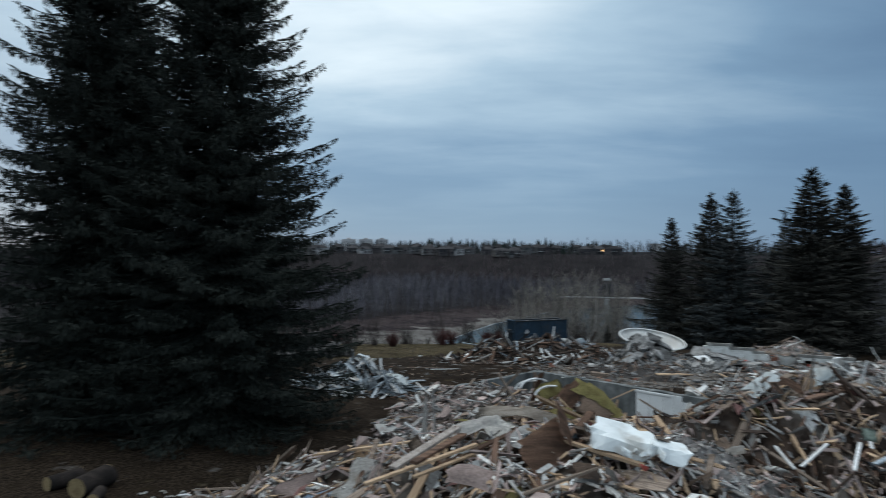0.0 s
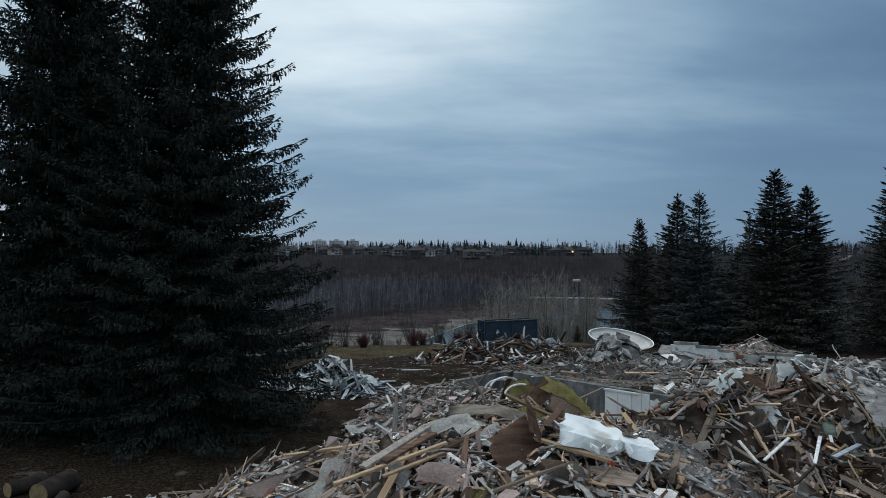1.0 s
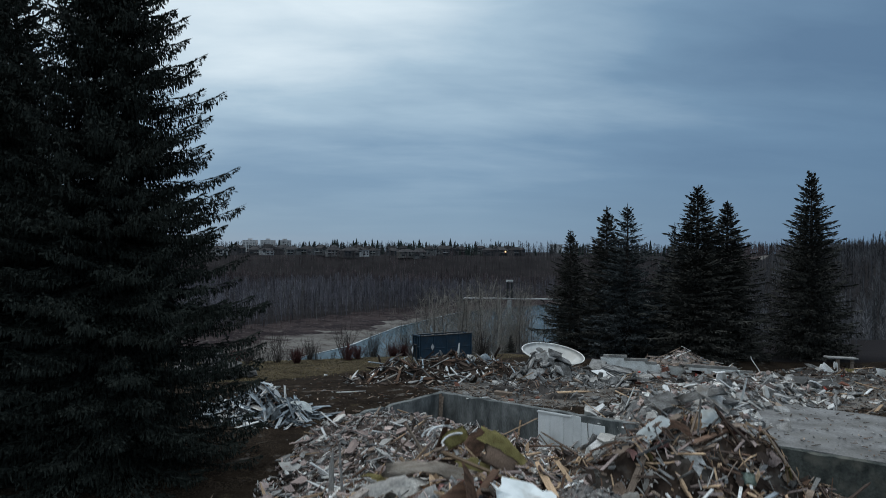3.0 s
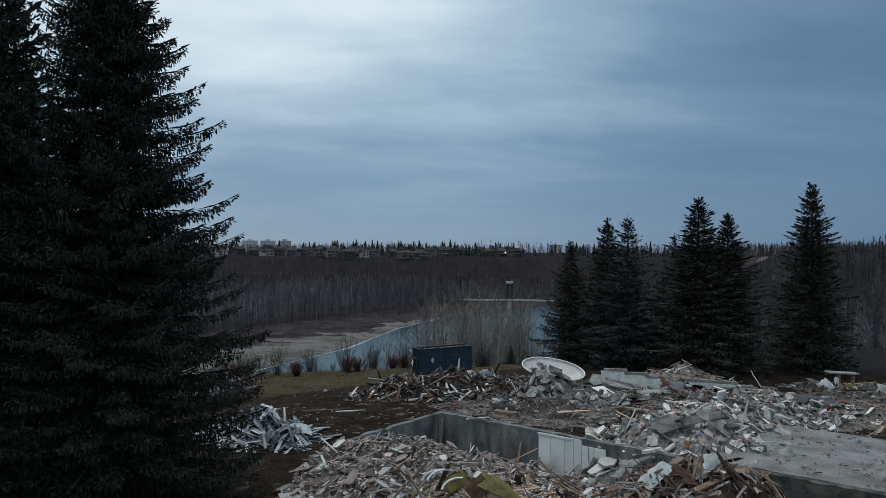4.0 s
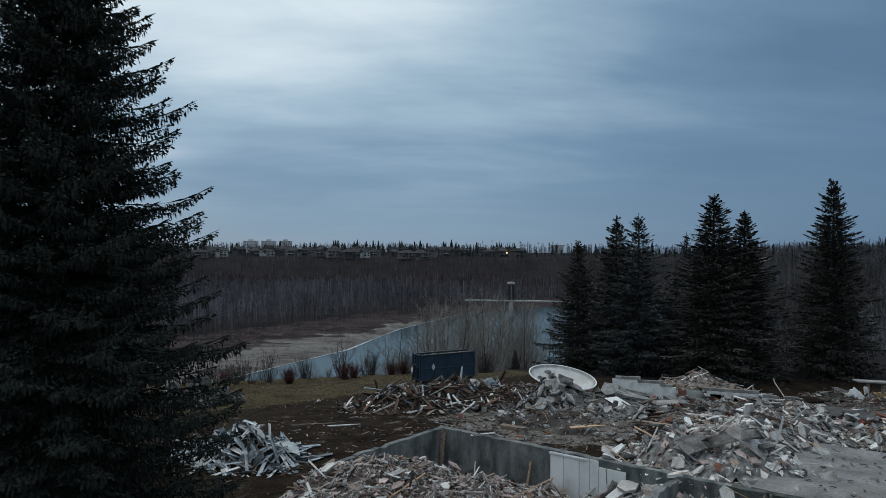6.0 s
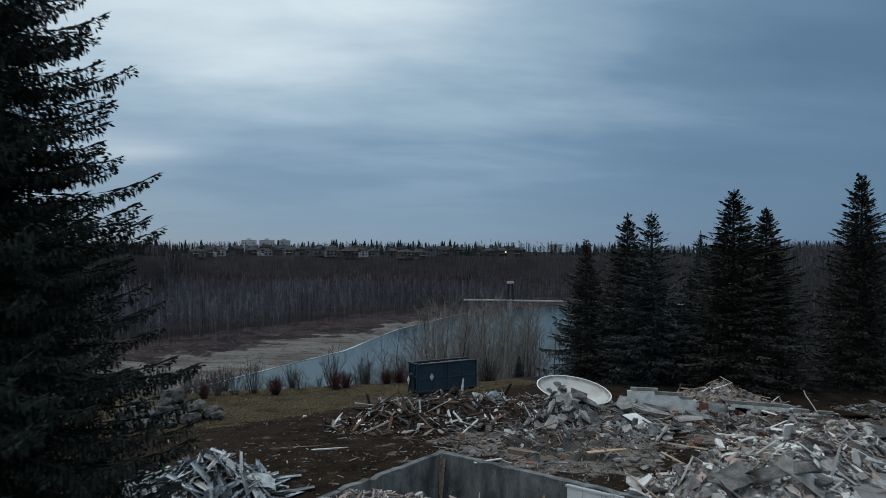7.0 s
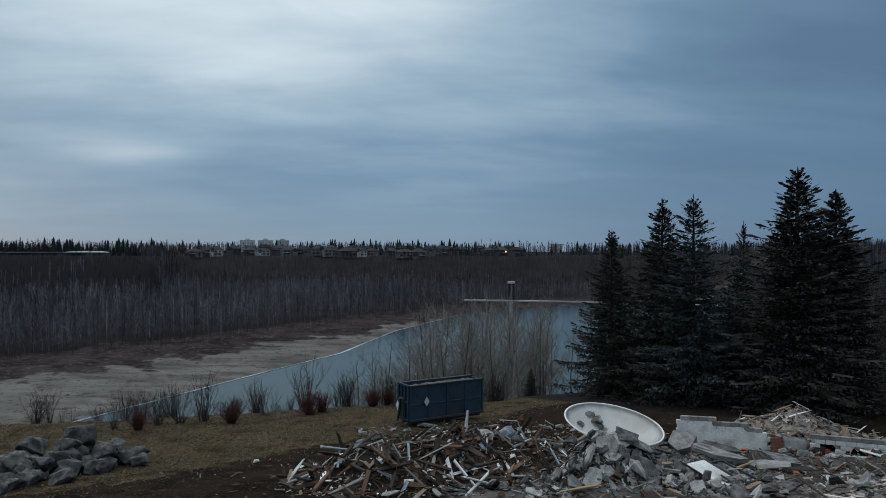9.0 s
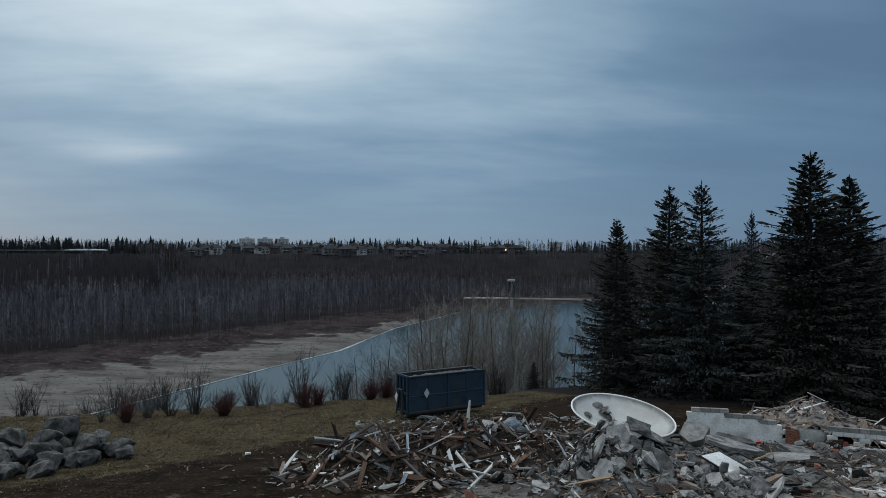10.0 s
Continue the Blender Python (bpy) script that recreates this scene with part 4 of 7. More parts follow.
x, y, w, r = fan(2400, 425, 636, -0.82, -0.38)
flank = r < hill_edge(x, y, w) + 0.004
x, y, w = x[flank], y[flank], w[flank]
DARK_BRUSH = mat("hill_dark_brush", (0.021, 0.020, 0.025), (0.013, 0.012, 0.016), 0.02, 1.0, bump=0, vary=0.4, island=True, fine=0.1)
woods("hill_brush", np.stack([x, y, land(x, y) - 0.3], 1), gw.uniform(2.5, 6.5, len(x)), 9, BARES, DARK_BRUSH, "dark brush on the side of the flat-topped hill", "woods")
x, y, w, r = fan(150, 430, 560, -0.80, -0.41)
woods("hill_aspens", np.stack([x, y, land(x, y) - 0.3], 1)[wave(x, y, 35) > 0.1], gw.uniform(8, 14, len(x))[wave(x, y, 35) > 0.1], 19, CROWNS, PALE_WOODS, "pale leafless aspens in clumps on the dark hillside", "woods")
x, y, w, r = fan(900, 668, 760, -0.80, -0.38)
woods("hill_top_woods", np.stack([x, y, land(x, y) - 0.3], 1), gw.uniform(7, 14, len(x)), 29, CROWNS, DARK_BRUSH, "leafless trees along the hill's flat top", "woods")
# ---- far buildings ----
ROOF = mat("far_roof_shingles", (0.055, 0.053, 0.055), (0.035, 0.034, 0.036), 0.3, 0.95, fine=2, bump=0.1, vary=0.4)
WALLS = [mat(f"far_house_wall_{c}", v, None, 0.3, 0.9, fine=2, bump=0.1, vary=0.2) for c, v in (("grey", (0.16, 0.16, 0.16)), ("tan", (0.18, 0.17, 0.16)), ("white", (0.42, 0.42, 0.42)), ("brown", (0.085, 0.08, 0.082)))]
GLASS = mat("far_window_glass", (0.02, 0.025, 0.03), (0.03, 0.035, 0.04), 1, 0.1, bump=0, vary=0.2)
LAMP = bpy.data.materials.new("warm_window_light")
LAMP.use_nodes = True
LAMP.node_tree.nodes["Principled BSDF"].inputs["Emission Color"].default_value = (1.0, 0.5, 0.12, 1)
LAMP.node_tree.nodes["Principled BSDF"].inputs["Emission Strength"].default_value = 1.6


def spot(px, w, z=None):
    """A far place by the sight line ratio and the distance ahead."""
    r = (px - 784) / 1232
    x = 2.4 + 0.132 * w + 0.991 * r * w
    y = 16.8 + 0.991 * w - 0.132 * r * w
    return x, y, float(land(x, y)) if z is None else z


strip = [spot(px_, w_) for px_, w_ in ((-300, 652), (190, 652), (190, 664), (-300, 664))]
tagged(new("clearing", mesh_from("clearing", [(a, b, c + 3.6) for a, b, c in strip] + [(a, b, c + 2.7) for a, b, c in strip], [(0, 1, 2, 3), (0, 4, 5, 1), (1, 5, 6, 2)], mat("pale_clearing", (0.14, 0.138, 0.135), (0.09, 0.088, 0.085), 0.05, 0.95, bump=0, fine=0.5))), "pale gravel clearing on the flat-topped hill", "clearing", kind="structure")


snow = [spot(px_, 650) for px_ in np.linspace(110, 190, 17)]
lens = [0.15 + 1.0 * math.sin(math.pi * k / 16) ** 0.6 for k in range(17)]
sv = [(a, b, c + 3.0) for a, b, c in snow] + [(a, b, c + 3.0 + h) for (a, b, c), h in zip(snow, lens)] + [(a, b + 6, c + 3.2 + h) for (a, b, c), h in zip(snow, lens)]
sq = [(k, k + 1, 18 + k, 17 + k) for k in range(16)] + [(17 + k, 18 + k, 35 + k, 34 + k) for k in range(16)]
tagged(new("snow_patch", mesh_from("snow_patch", sv, sq, mat("old_snow", (0.75, 0.78, 0.8), (0.6, 0.63, 0.65), 0.2, 0.7, bump=0, fine=1))), "long white patch of old snow on the clearing", "snow")


def hip_roof(bm, x0, x1, y0, y1, z, rise, e=0.8):
    """A hipped roof over a rectangle, with eaves."""
    x0, x1, y0, y1 = x0 - e, x1 + e, y0 - e, y1 + e
    deep, wide = y1 - y0, x1 - x0
    if wide >= deep:
        a, b = (x0 + deep * 0.45, (y0 + y1) / 2, z + rise), (x1 - deep * 0.45, (y0 + y1) / 2, z + rise)
    else:
        a, b = ((x0 + x1) / 2, y0 + wide * 0.12, z + rise), ((x0 + x1) / 2, y1 - wide * 0.45, z + rise)
    vs = [bm.verts.new(v) for v in ((x0, y0, z), (x1, y0, z), (x1, y1, z), (x0, y1, z), a, b)]
    faces = ((0, 1, 5, 4), (1, 2, 5), (2, 3, 4, 5), (3, 0, 4)) if wide >= deep else ((0, 1, 4), (1, 2, 5, 4), (2, 3, 5), (3, 0, 4, 5))
    for f in faces + ((3, 2, 1, 0),):
        bm.faces.new([vs[k] for k in f])
    return bm


def house(x, y, z, wide, deep, tall, wall, turn, lit=False, seed=0):
    """A far two-storey house: body and projecting wing under hipped roofs, windows, balcony or chimney."""
    g = np.random.default_rng(700 + seed)
    t = hold("house", Matrix.Translation((x, y, z - 0.3)) @ Matrix.Rotation(radians(turn), 4, "Z"), "two-storey house with dark hip roof on the far rim", "house", "houses on the far rim")
    part("wall", box(bmesh.new(), -wide / 2, -deep / 2, -2, wide / 2, deep / 2, tall), wall, t)
    part("roof", hip_roof(bmesh.new(), -wide / 2, wide / 2, -deep / 2, deep / 2, tall, g.uniform(3.2, 4.8)), ROOF, t)
    ww = wide * g.uniform(0.28, 0.42)
    wx = g.choice([-1, 1]) * (wide / 2 - ww / 2 - g.uniform(0, 1.5))
    low = tall - g.choice([0.0, 0.0, 2.8])
    wing = part("wing", box(bmesh.new(), wx - ww / 2, -deep / 2 - 3, -2, wx + ww / 2, -deep / 2 + 1, low), wall, t)
    part("wing_roof", hip_roof(bmesh.new(), wx - ww / 2, wx + ww / 2, -deep / 2 - 3, 0, low + 0.02, g.uniform(2.2, 3.4), 0.6), ROOF, t)
    part("wing_window", box(bmesh.new(), wx - ww * 0.32, -deep / 2 - 3.06, low - 2.4, wx + ww * 0.32, -deep / 2 - 2.95, low - 0.7), GLASS, wing)
    n = max(2, int(wide / 4.2))
    for fl in range(2):
        for k in range(n):
            cx = -wide / 2 + wide * (k + 0.5) / n
            if abs(cx - wx) < ww / 2 + 0.8:
                continue
            hw = g.choice([0.9, 1.4, 1.7])
            pane = LAMP if lit and fl == 1 and k == n - 1 else GLASS
            part("window", box(bmesh.new(), cx - hw, -deep / 2 - 0.06, 0.6 + 3 * fl, cx + hw, -deep / 2 + 0.05, 2.6 + 3 * fl), pane, t)
    if g.random() < 0.5:
        part("balcony", box(bmesh.new(), -wx - ww * 0.6, -deep / 2 - 2.2, 2.7, -wx + ww * 0.6, -deep / 2 - 0.07, 3.3), WALLS[2], t, "white balcony")
    else:
        part("chimney", box(bmesh.new(), -wx - 0.7, -0.6, tall, -wx + 0.7, 0.6, tall + 5.2), WALLS[3], t)
    return t


gh = np.random.default_rng(31)
for k, px in enumerate(range(338, 935, 25)):
    if px in (813, 838):
        continue
    x, y, z = spot(px + gh.uniform(-6, 6), gh.uniform(850, 930))
    house(x, y, z + gh.uniform(0.2, 2.4), gh.uniform(14, 21), gh.uniform(10, 13), gh.uniform(5.4, 7.4), WALLS[int(gh.choice([0, 1, 3, 3, 0, 2, 3]))], gh.uniform(-45, 30), lit=(k == 22), seed=k)
for k, px in enumerate(range(345, 930, 31)):
    x, y, z = spot(px + gh.uniform(-9, 9), gh.uniform(960, 1040))
    house(x, y, z + gh.uniform(3.0, 5.0), gh.uniform(13, 18), 11, gh.uniform(5.4, 6.6), WALLS[int(gh.choice([0, 1, 3, 3]))], gh.uniform(-45, 30), seed=40 + k)
for k, (px, w) in enumerate(((1395, 900), (1420, 905), (1520, 910), (1545, 900), (1500, 905))):
    x, y, z = spot(px, w)
    house(x, y, z + 1.0, gh.uniform(11, 17), 11, gh.uniform(4, 6), WALLS[int(gh.integers(0, 4))], -20, seed=80 + k)
# Walls and windows are paled: distance haze is in their colours.
TOWER = mat("tower_concrete", (0.42, 0.41, 0.41), (0.36, 0.35, 0.35), 0.05, 0.9, bump=0, fine=1)
TOWER_GLASS = mat('tower_glass', (0.24, 0.25, 0.265), (0.20, 0.21, 0.22), 1, 0.3, bump=0, vary=0.2)
for k, px in enumerate((438, 470, 500)):
    x, y, z = spot(px, 1750)
    wide, tall = 34 if k < 2 else 29, 30
    t = hold("apartment_tower", Matrix.Translation((x, y, z)) @ Matrix.Rotation(radians(-8), 4, "Z"), "pale concrete apartment tower on the skyline", "building", "towers on the skyline")
    bm = box(bmesh.new(), -wide / 2, -9, 0, wide / 2, 9, tall)
    box(bm, -5, -4, tall, 5, 4, tall + 4)
    part("wall", bm, TOWER, t)
    for c in range(4):
        for fl in range(5):
            cx = -wide / 2 + wide * (c + 0.5) / 4
            part("window", box(bmesh.new(), cx - wide * 0.085, -9.15, 12 + fl * 3.8, cx + wide * 0.085, -8.95, 14.0 + fl * 3.8), TOWER_GLASS, t)
x, y, z = spot(985, 2300)
t = hold("apartment_tower", Matrix.Translation((x, y, z)), "broad pale building far off on the skyline", "building", "towers on the skyline")
part("wall", box(bmesh.new(), -17, -9, 0, 17, 9, 25), TOWER, t)
part("roof_slab", box(bmesh.new(), -22, -9.5, 25, 22, 9.5, 28), TOWER, t)

# ---- footbridge ----
STEEL = mat("bridge_pale_steel", (0.50, 0.50, 0.49), (0.4, 0.4, 0.4), 0.2, 0.6, bump=0, fine=2)
PYLON = mat("bridge_dark_steel", (0.016, 0.017, 0.018), (0.012, 0.012, 0.012), 0.2, 0.6, bump=0, fine=2)
PIER = mat("bridge_pier_concrete", (0.30, 0.31, 0.31), (0.22, 0.23, 0.23), 0.3, 0.9, bump=0.1, fine=2)
bx, by, _ = spot(905.5, 436)
bridge = hold("footbridge", Matrix.Translation((bx, by, WATER)) @ Matrix.Rotation(radians(-18), 4, "Z"), "suspension footbridge with pale deck and dark pylon", "bridge")
DECK = 10.2
bm = bmesh.new()
prev = None
for k in range(41):
    q = -30 + 174 * k / 40
    zq = DECK - 0.00012 * (q - 20) ** 2
    ring = [bm.verts.new(v) for v in ((q, -2.2, zq - 0.55), (q, 2.2, zq - 0.55), (q, 2.2, zq + 0.15), (q, -2.2, zq + 0.15))]
    if prev:
        for c in range(4):
            bm.faces.new((prev[c], ring[c], ring[(c + 1) % 4], prev[(c + 1) % 4]))
    prev = ring
bmesh.ops.recalc_face_normals(bm, faces=bm.faces)
part("deck", bm, STEEL, bridge, "pale narrow deck")
for sy in (-2.3, 2.3):
    bm = bmesh.new()
    for k in range(60):
        q = -30 + 2.9 * k
        zq = DECK - 0.00012 * (q - 20) ** 2
        rod(bm, (q, sy, zq), (q, sy, zq + 1.3), 0.05, 4)
    rod(bm, (-36, sy, DECK + 1.0), (140, sy, DECK - 0.7), 0.06, 4)
    part("railing", bm, PYLON, bridge)
py = part("pylon", rod(rod(bmesh.new(), (0, -1.75, DECK - 1), (0, -1.25, DECK + 11), 0.8, 8, 0.65), (0, 1.75, DECK - 1), (0, 1.25, DECK + 11), 0.8, 8, 0.65), PYLON, bridge, "dark twin-legged pylon")
py.rotation_euler = (0, 0, radians(90) * 0.9)
part("pylon_cap", box(bmesh.new(), -2.2, -1.6, DECK + 10.4, 2.2, 1.6, DECK + 11.8, 0.1), STEEL, bridge, "pale pylon cap")
part("pier", box(bmesh.new(), -1.3, -3, -3, 1.3, 3, DECK - 1.2, 0.3), PIER, bridge, "concrete river pier")
for sy in (-2.2, 2.2):
    bm = bmesh.new()
    prev = None
    for k in range(25):
        q = k / 24 * 130
        z_ = DECK + 11 - 10.2 * (1 - (1 - q / 130) ** 2)
        p_ = (q, sy, z_)
        if prev:
            rod(bm, prev, p_, 0.09, 4)
        prev = p_
    rod(bm, (0, sy, DECK + 11), (-36, sy, DECK), 0.09, 4)
    part("cable", bm, PYLON, bridge)

# ---- roll-off bin ----
BL, BW, BH = 4.42, 1.15, 1.92
bin_yaw = math.atan2(51.95 - 50.2, 9.45 - 5.5)
rolloff = hold("rolloff_bin", Matrix.Translation((5.22, 50.06, -0.02)) @ Matrix.Rotation(bin_yaw, 4, "Z"), "dark blue steel roll-off waste bin filled with debris", "waste bin")
bm = bmesh.new()
box(bm, 0, 0, 0.18, BL, BW, 0.26)
box(bm, 0, 0, 0.26, BL, 0.06, BH)
box(bm, 0, BW - 0.06, 0.26, BL, BW, BH)
box(bm, BL - 0.06, 0.06, 0.26, BL, BW - 0.06, BH)
shell = part("shell", bm, BIN_BLUE, rolloff)
bm = bmesh.new()
box(bm, 0.0, 0.062, 0.26, 0.05, BW - 0.062, BH)
front_panel = part("front_panel", bm, BIN_BLUE, rolloff)
for k in range(5):
    q = BL * k / 4
    a_ = min(max(q - 0.05, -0.02), BL - 0.08)
    part("side_post", box(bmesh.new(), a_, -0.05, 0.2, a_ + 0.08, -0.002, BH - 0.004, 0.012), BIN_BLUE, rolloff)
for z0, z1, d in ((BH, BH + 0.07, 0.06), (0.98, 1.03, 0.03), (0.16, 0.28, 0.06)):
    part("side_rail", box(bmesh.new(), -0.03, -d, z0, BL + 0.03, -0.001 if z0 < BH else 0.08, z1, 0.012), BIN_BLUE if 0.3 < z0 < 1.5 else BIN_DARK, rolloff)
part("side_rail", box(bmesh.new(), -0.03, BW - 0.08, BH, BL + 0.03, BW + 0.08, BH + 0.07, 0.012), BIN_DARK, rolloff)
for z0, z1 in ((BH, BH + 0.1), (1.08, 1.2), (0.2, 0.32)):
    part("front_rail", box(bmesh.new(), -0.1, 0.0, z0, -0.002, BW, z1, 0.01), BIN_BLUE, rolloff)
for q in (0.02, 0.36, 0.7, BW - 0.12):
    part("front_post", box(bmesh.new(), -0.09, q, 0.2, -0.003, q + 0.1, BH, 0.01), BIN_BLUE, rolloff)
bm = bmesh.new()
rod(bm, (-0.12, 0.42, 1.25), (-0.22, 0.3, 0.1), 0.05, 6)
rod(bm, (-0.12, 0.76, 1.25), (-0.22, 0.88, 0.1), 0.05, 6)
rod(bm, (-0.14, 0.38, 1.28), (-0.14, 0.8, 1.28), 0.055, 6)
part("hook_frame", bm, BIN_DARK, front_panel, "black steel lifting hook frame")
for q in (0.2, BW - 0.34):
    part("skid", box(bmesh.new(), 0.05, q, 0.0, BL - 0.05, q + 0.14, 0.18), BIN_DARK, rolloff)
PLATE = mat("white_placard", (0.55, 0.56, 0.57), (0.45, 0.45, 0.46), 4, 0.5)


def diamond(face, c, r):
    bm = bmesh.new()
    if face == "side":
        vs = [(c[0] - r * 0.62, -0.058, c[1]), (c[0], -0.058, c[1] - r), (c[0] + r * 0.62, -0.058, c[1]), (c[0], -0.058, c[1] + r)]
        off = (0, -0.012, 0)
    else:
        vs = [(-0.11, c[0] + r * 0.7, c[1]), (-0.11, c[0], c[1] - r), (-0.11, c[0] - r * 0.7, c[1]), (-0.11, c[0], c[1] + r)]
        off = (-0.012, 0, 0)
    f = bm.faces.new([bm.verts.new(v) for v in vs])
    got = bmesh.ops.extrude_face_region(bm, geom=[f])
    bmesh.ops.translate(bm, vec=off, verts=[v for v in got["geom"] if isinstance(v, bmesh.types.BMVert)])
    bmesh.ops.recalc_face_normals(bm, faces=bm.faces)
    return bm


part("placard", diamond("side", (0.95, 1.12), 0.25), PLATE, shell, "white diamond placard")
part("placard", diamond("front", (1.06, 0.85), 0.27), PLATE, front_panel, "white diamond placard")


# ---- foundation of the torn-down house ----
def uv(u, v, z=0.0):
    return (C0[0] + U0[0] * u + V0[0] * v, C0[1] + U0[1] * u + V0[1] * v, z)


PITM = Matrix(((U0[0], V0[0], 0, C0[0]), (U0[1], V0[1], 0, C0[1]), (0, 0, 1, 0), (0, 0, 0, 1)))
TOP, PITZ, THICK = 1.2, -1.2, 0.26


def wall_mesh(u0, u1, v0, v1, z0, z1, seed, ragged=0.018, step=0.3):
    """A poured wall with a chipped, uneven top."""
    g = np.random.default_rng(seed)
    bm = bmesh.new()
    longu = (u1 - u0) > (v1 - v0)
    n = max(2, int(((u1 - u0) if longu else (v1 - v0)) / step))
    rings = []
    for k in range(n + 1):
        t = k / n
        dz = -abs(g.normal(0, ragged)) * (3 if g.random() < 0.06 else 1)
        j0, j1 = g.uniform(-0.012, 0.012, 2)
        if longu:
            u = u0 + (u1 - u0) * t
            c = [(u, v0 + j0, z0), (u, v1 + j1, z0), (u, v1 + j1, z1 + dz + g.uniform(-0.04, 0.0)), (u, v0 + j0, z1 + dz)]
        else:
            v = v0 + (v1 - v0) * t
            c = [(u1 + j0, v, z0), (u0 + j1, v, z0), (u0 + j1, v, z1 + dz), (u1 + j0, v, z1 + dz)]
        rings.append([bm.verts.new(q) for q in c])
    for a, b in zip(rings, rings[1:]):
        for k in range(4):
            bm.faces.new((a[k], a[(k + 1) % 4], b[(k + 1) % 4], b[k]))
    bm.faces.new(rings[0])
    bm.faces.new(rings[-1][::-1])
    bmesh.ops.recalc_face_normals(bm, faces=bm.faces)
    return bm


def structure(name, bm, material, label, category, m=PITM):
    me = bpy.data.meshes.new(name)
    if m.determinant() < 0:
        bmesh.ops.reverse_faces(bm, faces=bm.faces)
    bm.transform(m)
    bmesh.ops.recalc_face_normals(bm, faces=bm.faces)
    bm.to_mesh(me)
    bm.free()
    me.materials.append(material)
    return tagged(new(name, me), label, category, kind="structure")


MOSSY = mat("mossy_damp_concrete", (0.078, 0.085, 0.078), (0.032, 0.037, 0.035), 2.2, 0.9, stain=(0.13, 0.128, 0.11), fine=12, bump=0.6, vary=0.05)
structure("foundation_wall_garage", wall_mesh(12.2, LONG, -THICK, 0.0, PITZ - 0.3, TOP, 31), MOSSY, "damp mossy basement wall under the garage slab", "wall")
structure("foundation_wall_north", wall_mesh(-THICK, 12.19, -THICK, 0.0, PITZ - 0.3, TOP, 1), CONCRETE, "stained grey poured-concrete basement wall, chipped top", "wall")
structure("foundation_wall_west", wall_mesh(-THICK, 0.0, 0.0, 5.36, PITZ - 0.3, TOP - 0.03, 2), CONCRETE, "stained grey poured-concrete basement wall, short side", "wall")
structure("foundation_wall_stub", wall_mesh(0.004, 1.5, 5.1, 5.36, PITZ - 0.3, TOP - 0.15, 3), CONCRETE, "broken return of the basement wall", "wall")
structure("basement_floor", box(bmesh.new(), 0, 0, PITZ - 0.3, LONG, 11.2, PITZ), SLAB, "dirty concrete basement floor under rubble", "floor")
structure("footing_wall", wall_mesh(2.6, 9.0, 2.6, 2.85, PITZ, 0.05, 4, 0.1), CONCRETE, "low broken inner concrete wall", "wall")
structure("slab_wall", wall_mesh(10.4, 10.66, 0.0, 3.4, PITZ, TOP - 0.08, 5, 0.1), CONCRETE, "concrete cross wall of the basement", "wall")
bm = wall_mesh(13.0, 25.0, -7.8, -THICK - 0.004, 0.2, TOP + 0.03, 6, 0.012, 0.8)
structure("garage_slab", bm, SLAB, "dusty grey concrete garage slab beside the pit", "floor")

# the rest of the basement's walls, buried under the heaps
structure("foundation_wall_south", wall_mesh(7.74, LONG + THICK, 11.0, 11.0 + THICK, PITZ - 0.3, TOP, 41), CONCRETE, "poured-concrete basement wall under debris", "wall")
structure("foundation_wall_east", wall_mesh(LONG, LONG + THICK, -THICK, 10.99, PITZ - 0.3, TOP, 42), CONCRETE, "poured-concrete basement end wall", "wall")
structure("foundation_wall_inner", wall_mesh(7.74, 8.0, 6.2 + THICK, 10.99, PITZ - 0.3, TOP, 43), CONCRETE, "poured-concrete basement return wall", "wall")
structure("foundation_wall_rear", wall_mesh(-THICK, 8.0, 6.2, 6.2 + THICK - 0.01, PITZ - 0.3, TOP - 0.1, 44), CONCRETE, "poured-concrete basement wall under debris", "wall")
structure("foundation_wall_corner", wall_mesh(-THICK, 0.0, 5.37, 6.19, PITZ - 0.3, TOP - 0.1, 45), CONCRETE, "broken basement wall corner", "wall")
# white boards nailed to the basement wall
PAINTED = mat("white_basement_boards", (0.74, 0.76, 0.76), (0.62, 0.64, 0.64), 1.0, 0.75, stain=(0.50, 0.51, 0.50), fine=16, vary=0.06, speck=0.06)
panel = hold("wall_panelling", PITM, "white painted board panelling remaining on the basement wall", "panelling")
gp = np.random.default_rng(17)
u = 5.5
PLEN = [0.60, 0.68, 0.44, 0.38, 0.54, 0.56]
for k, wd in enumerate(PLEN):
    lo = -0.75 - 0.12 * gp.random()
    hi = 1.12 - (0.0 if k < 4 else 0.22 + 0.1 * gp.random())
    part("board", box(bmesh.new(), u, 0.004, lo, u + wd - 0.018, 0.03 + 0.012 * gp.random(), hi, 0.006), PAINTED, panel)
    u += wd
part("ledger", box(bmesh.new(), 5.45, 0.034, 1.02, 7.1, 0.065, 1.10, 0.005), PAINTED, panel)
bm = bmesh.new()
for a, b in zip([(7.9, 0.06, 0.95), (7.95, 0.07, 0.3), (8.1, 0.08, -0.2)], [(7.95, 0.07, 0.3), (8.1, 0.08, -0.2), (8.08, 0.1, -0.8)]):
    rod(bm, a, b, 0.018, 5)
part("cable", bm, WIRE, panel, "dangling black cable")
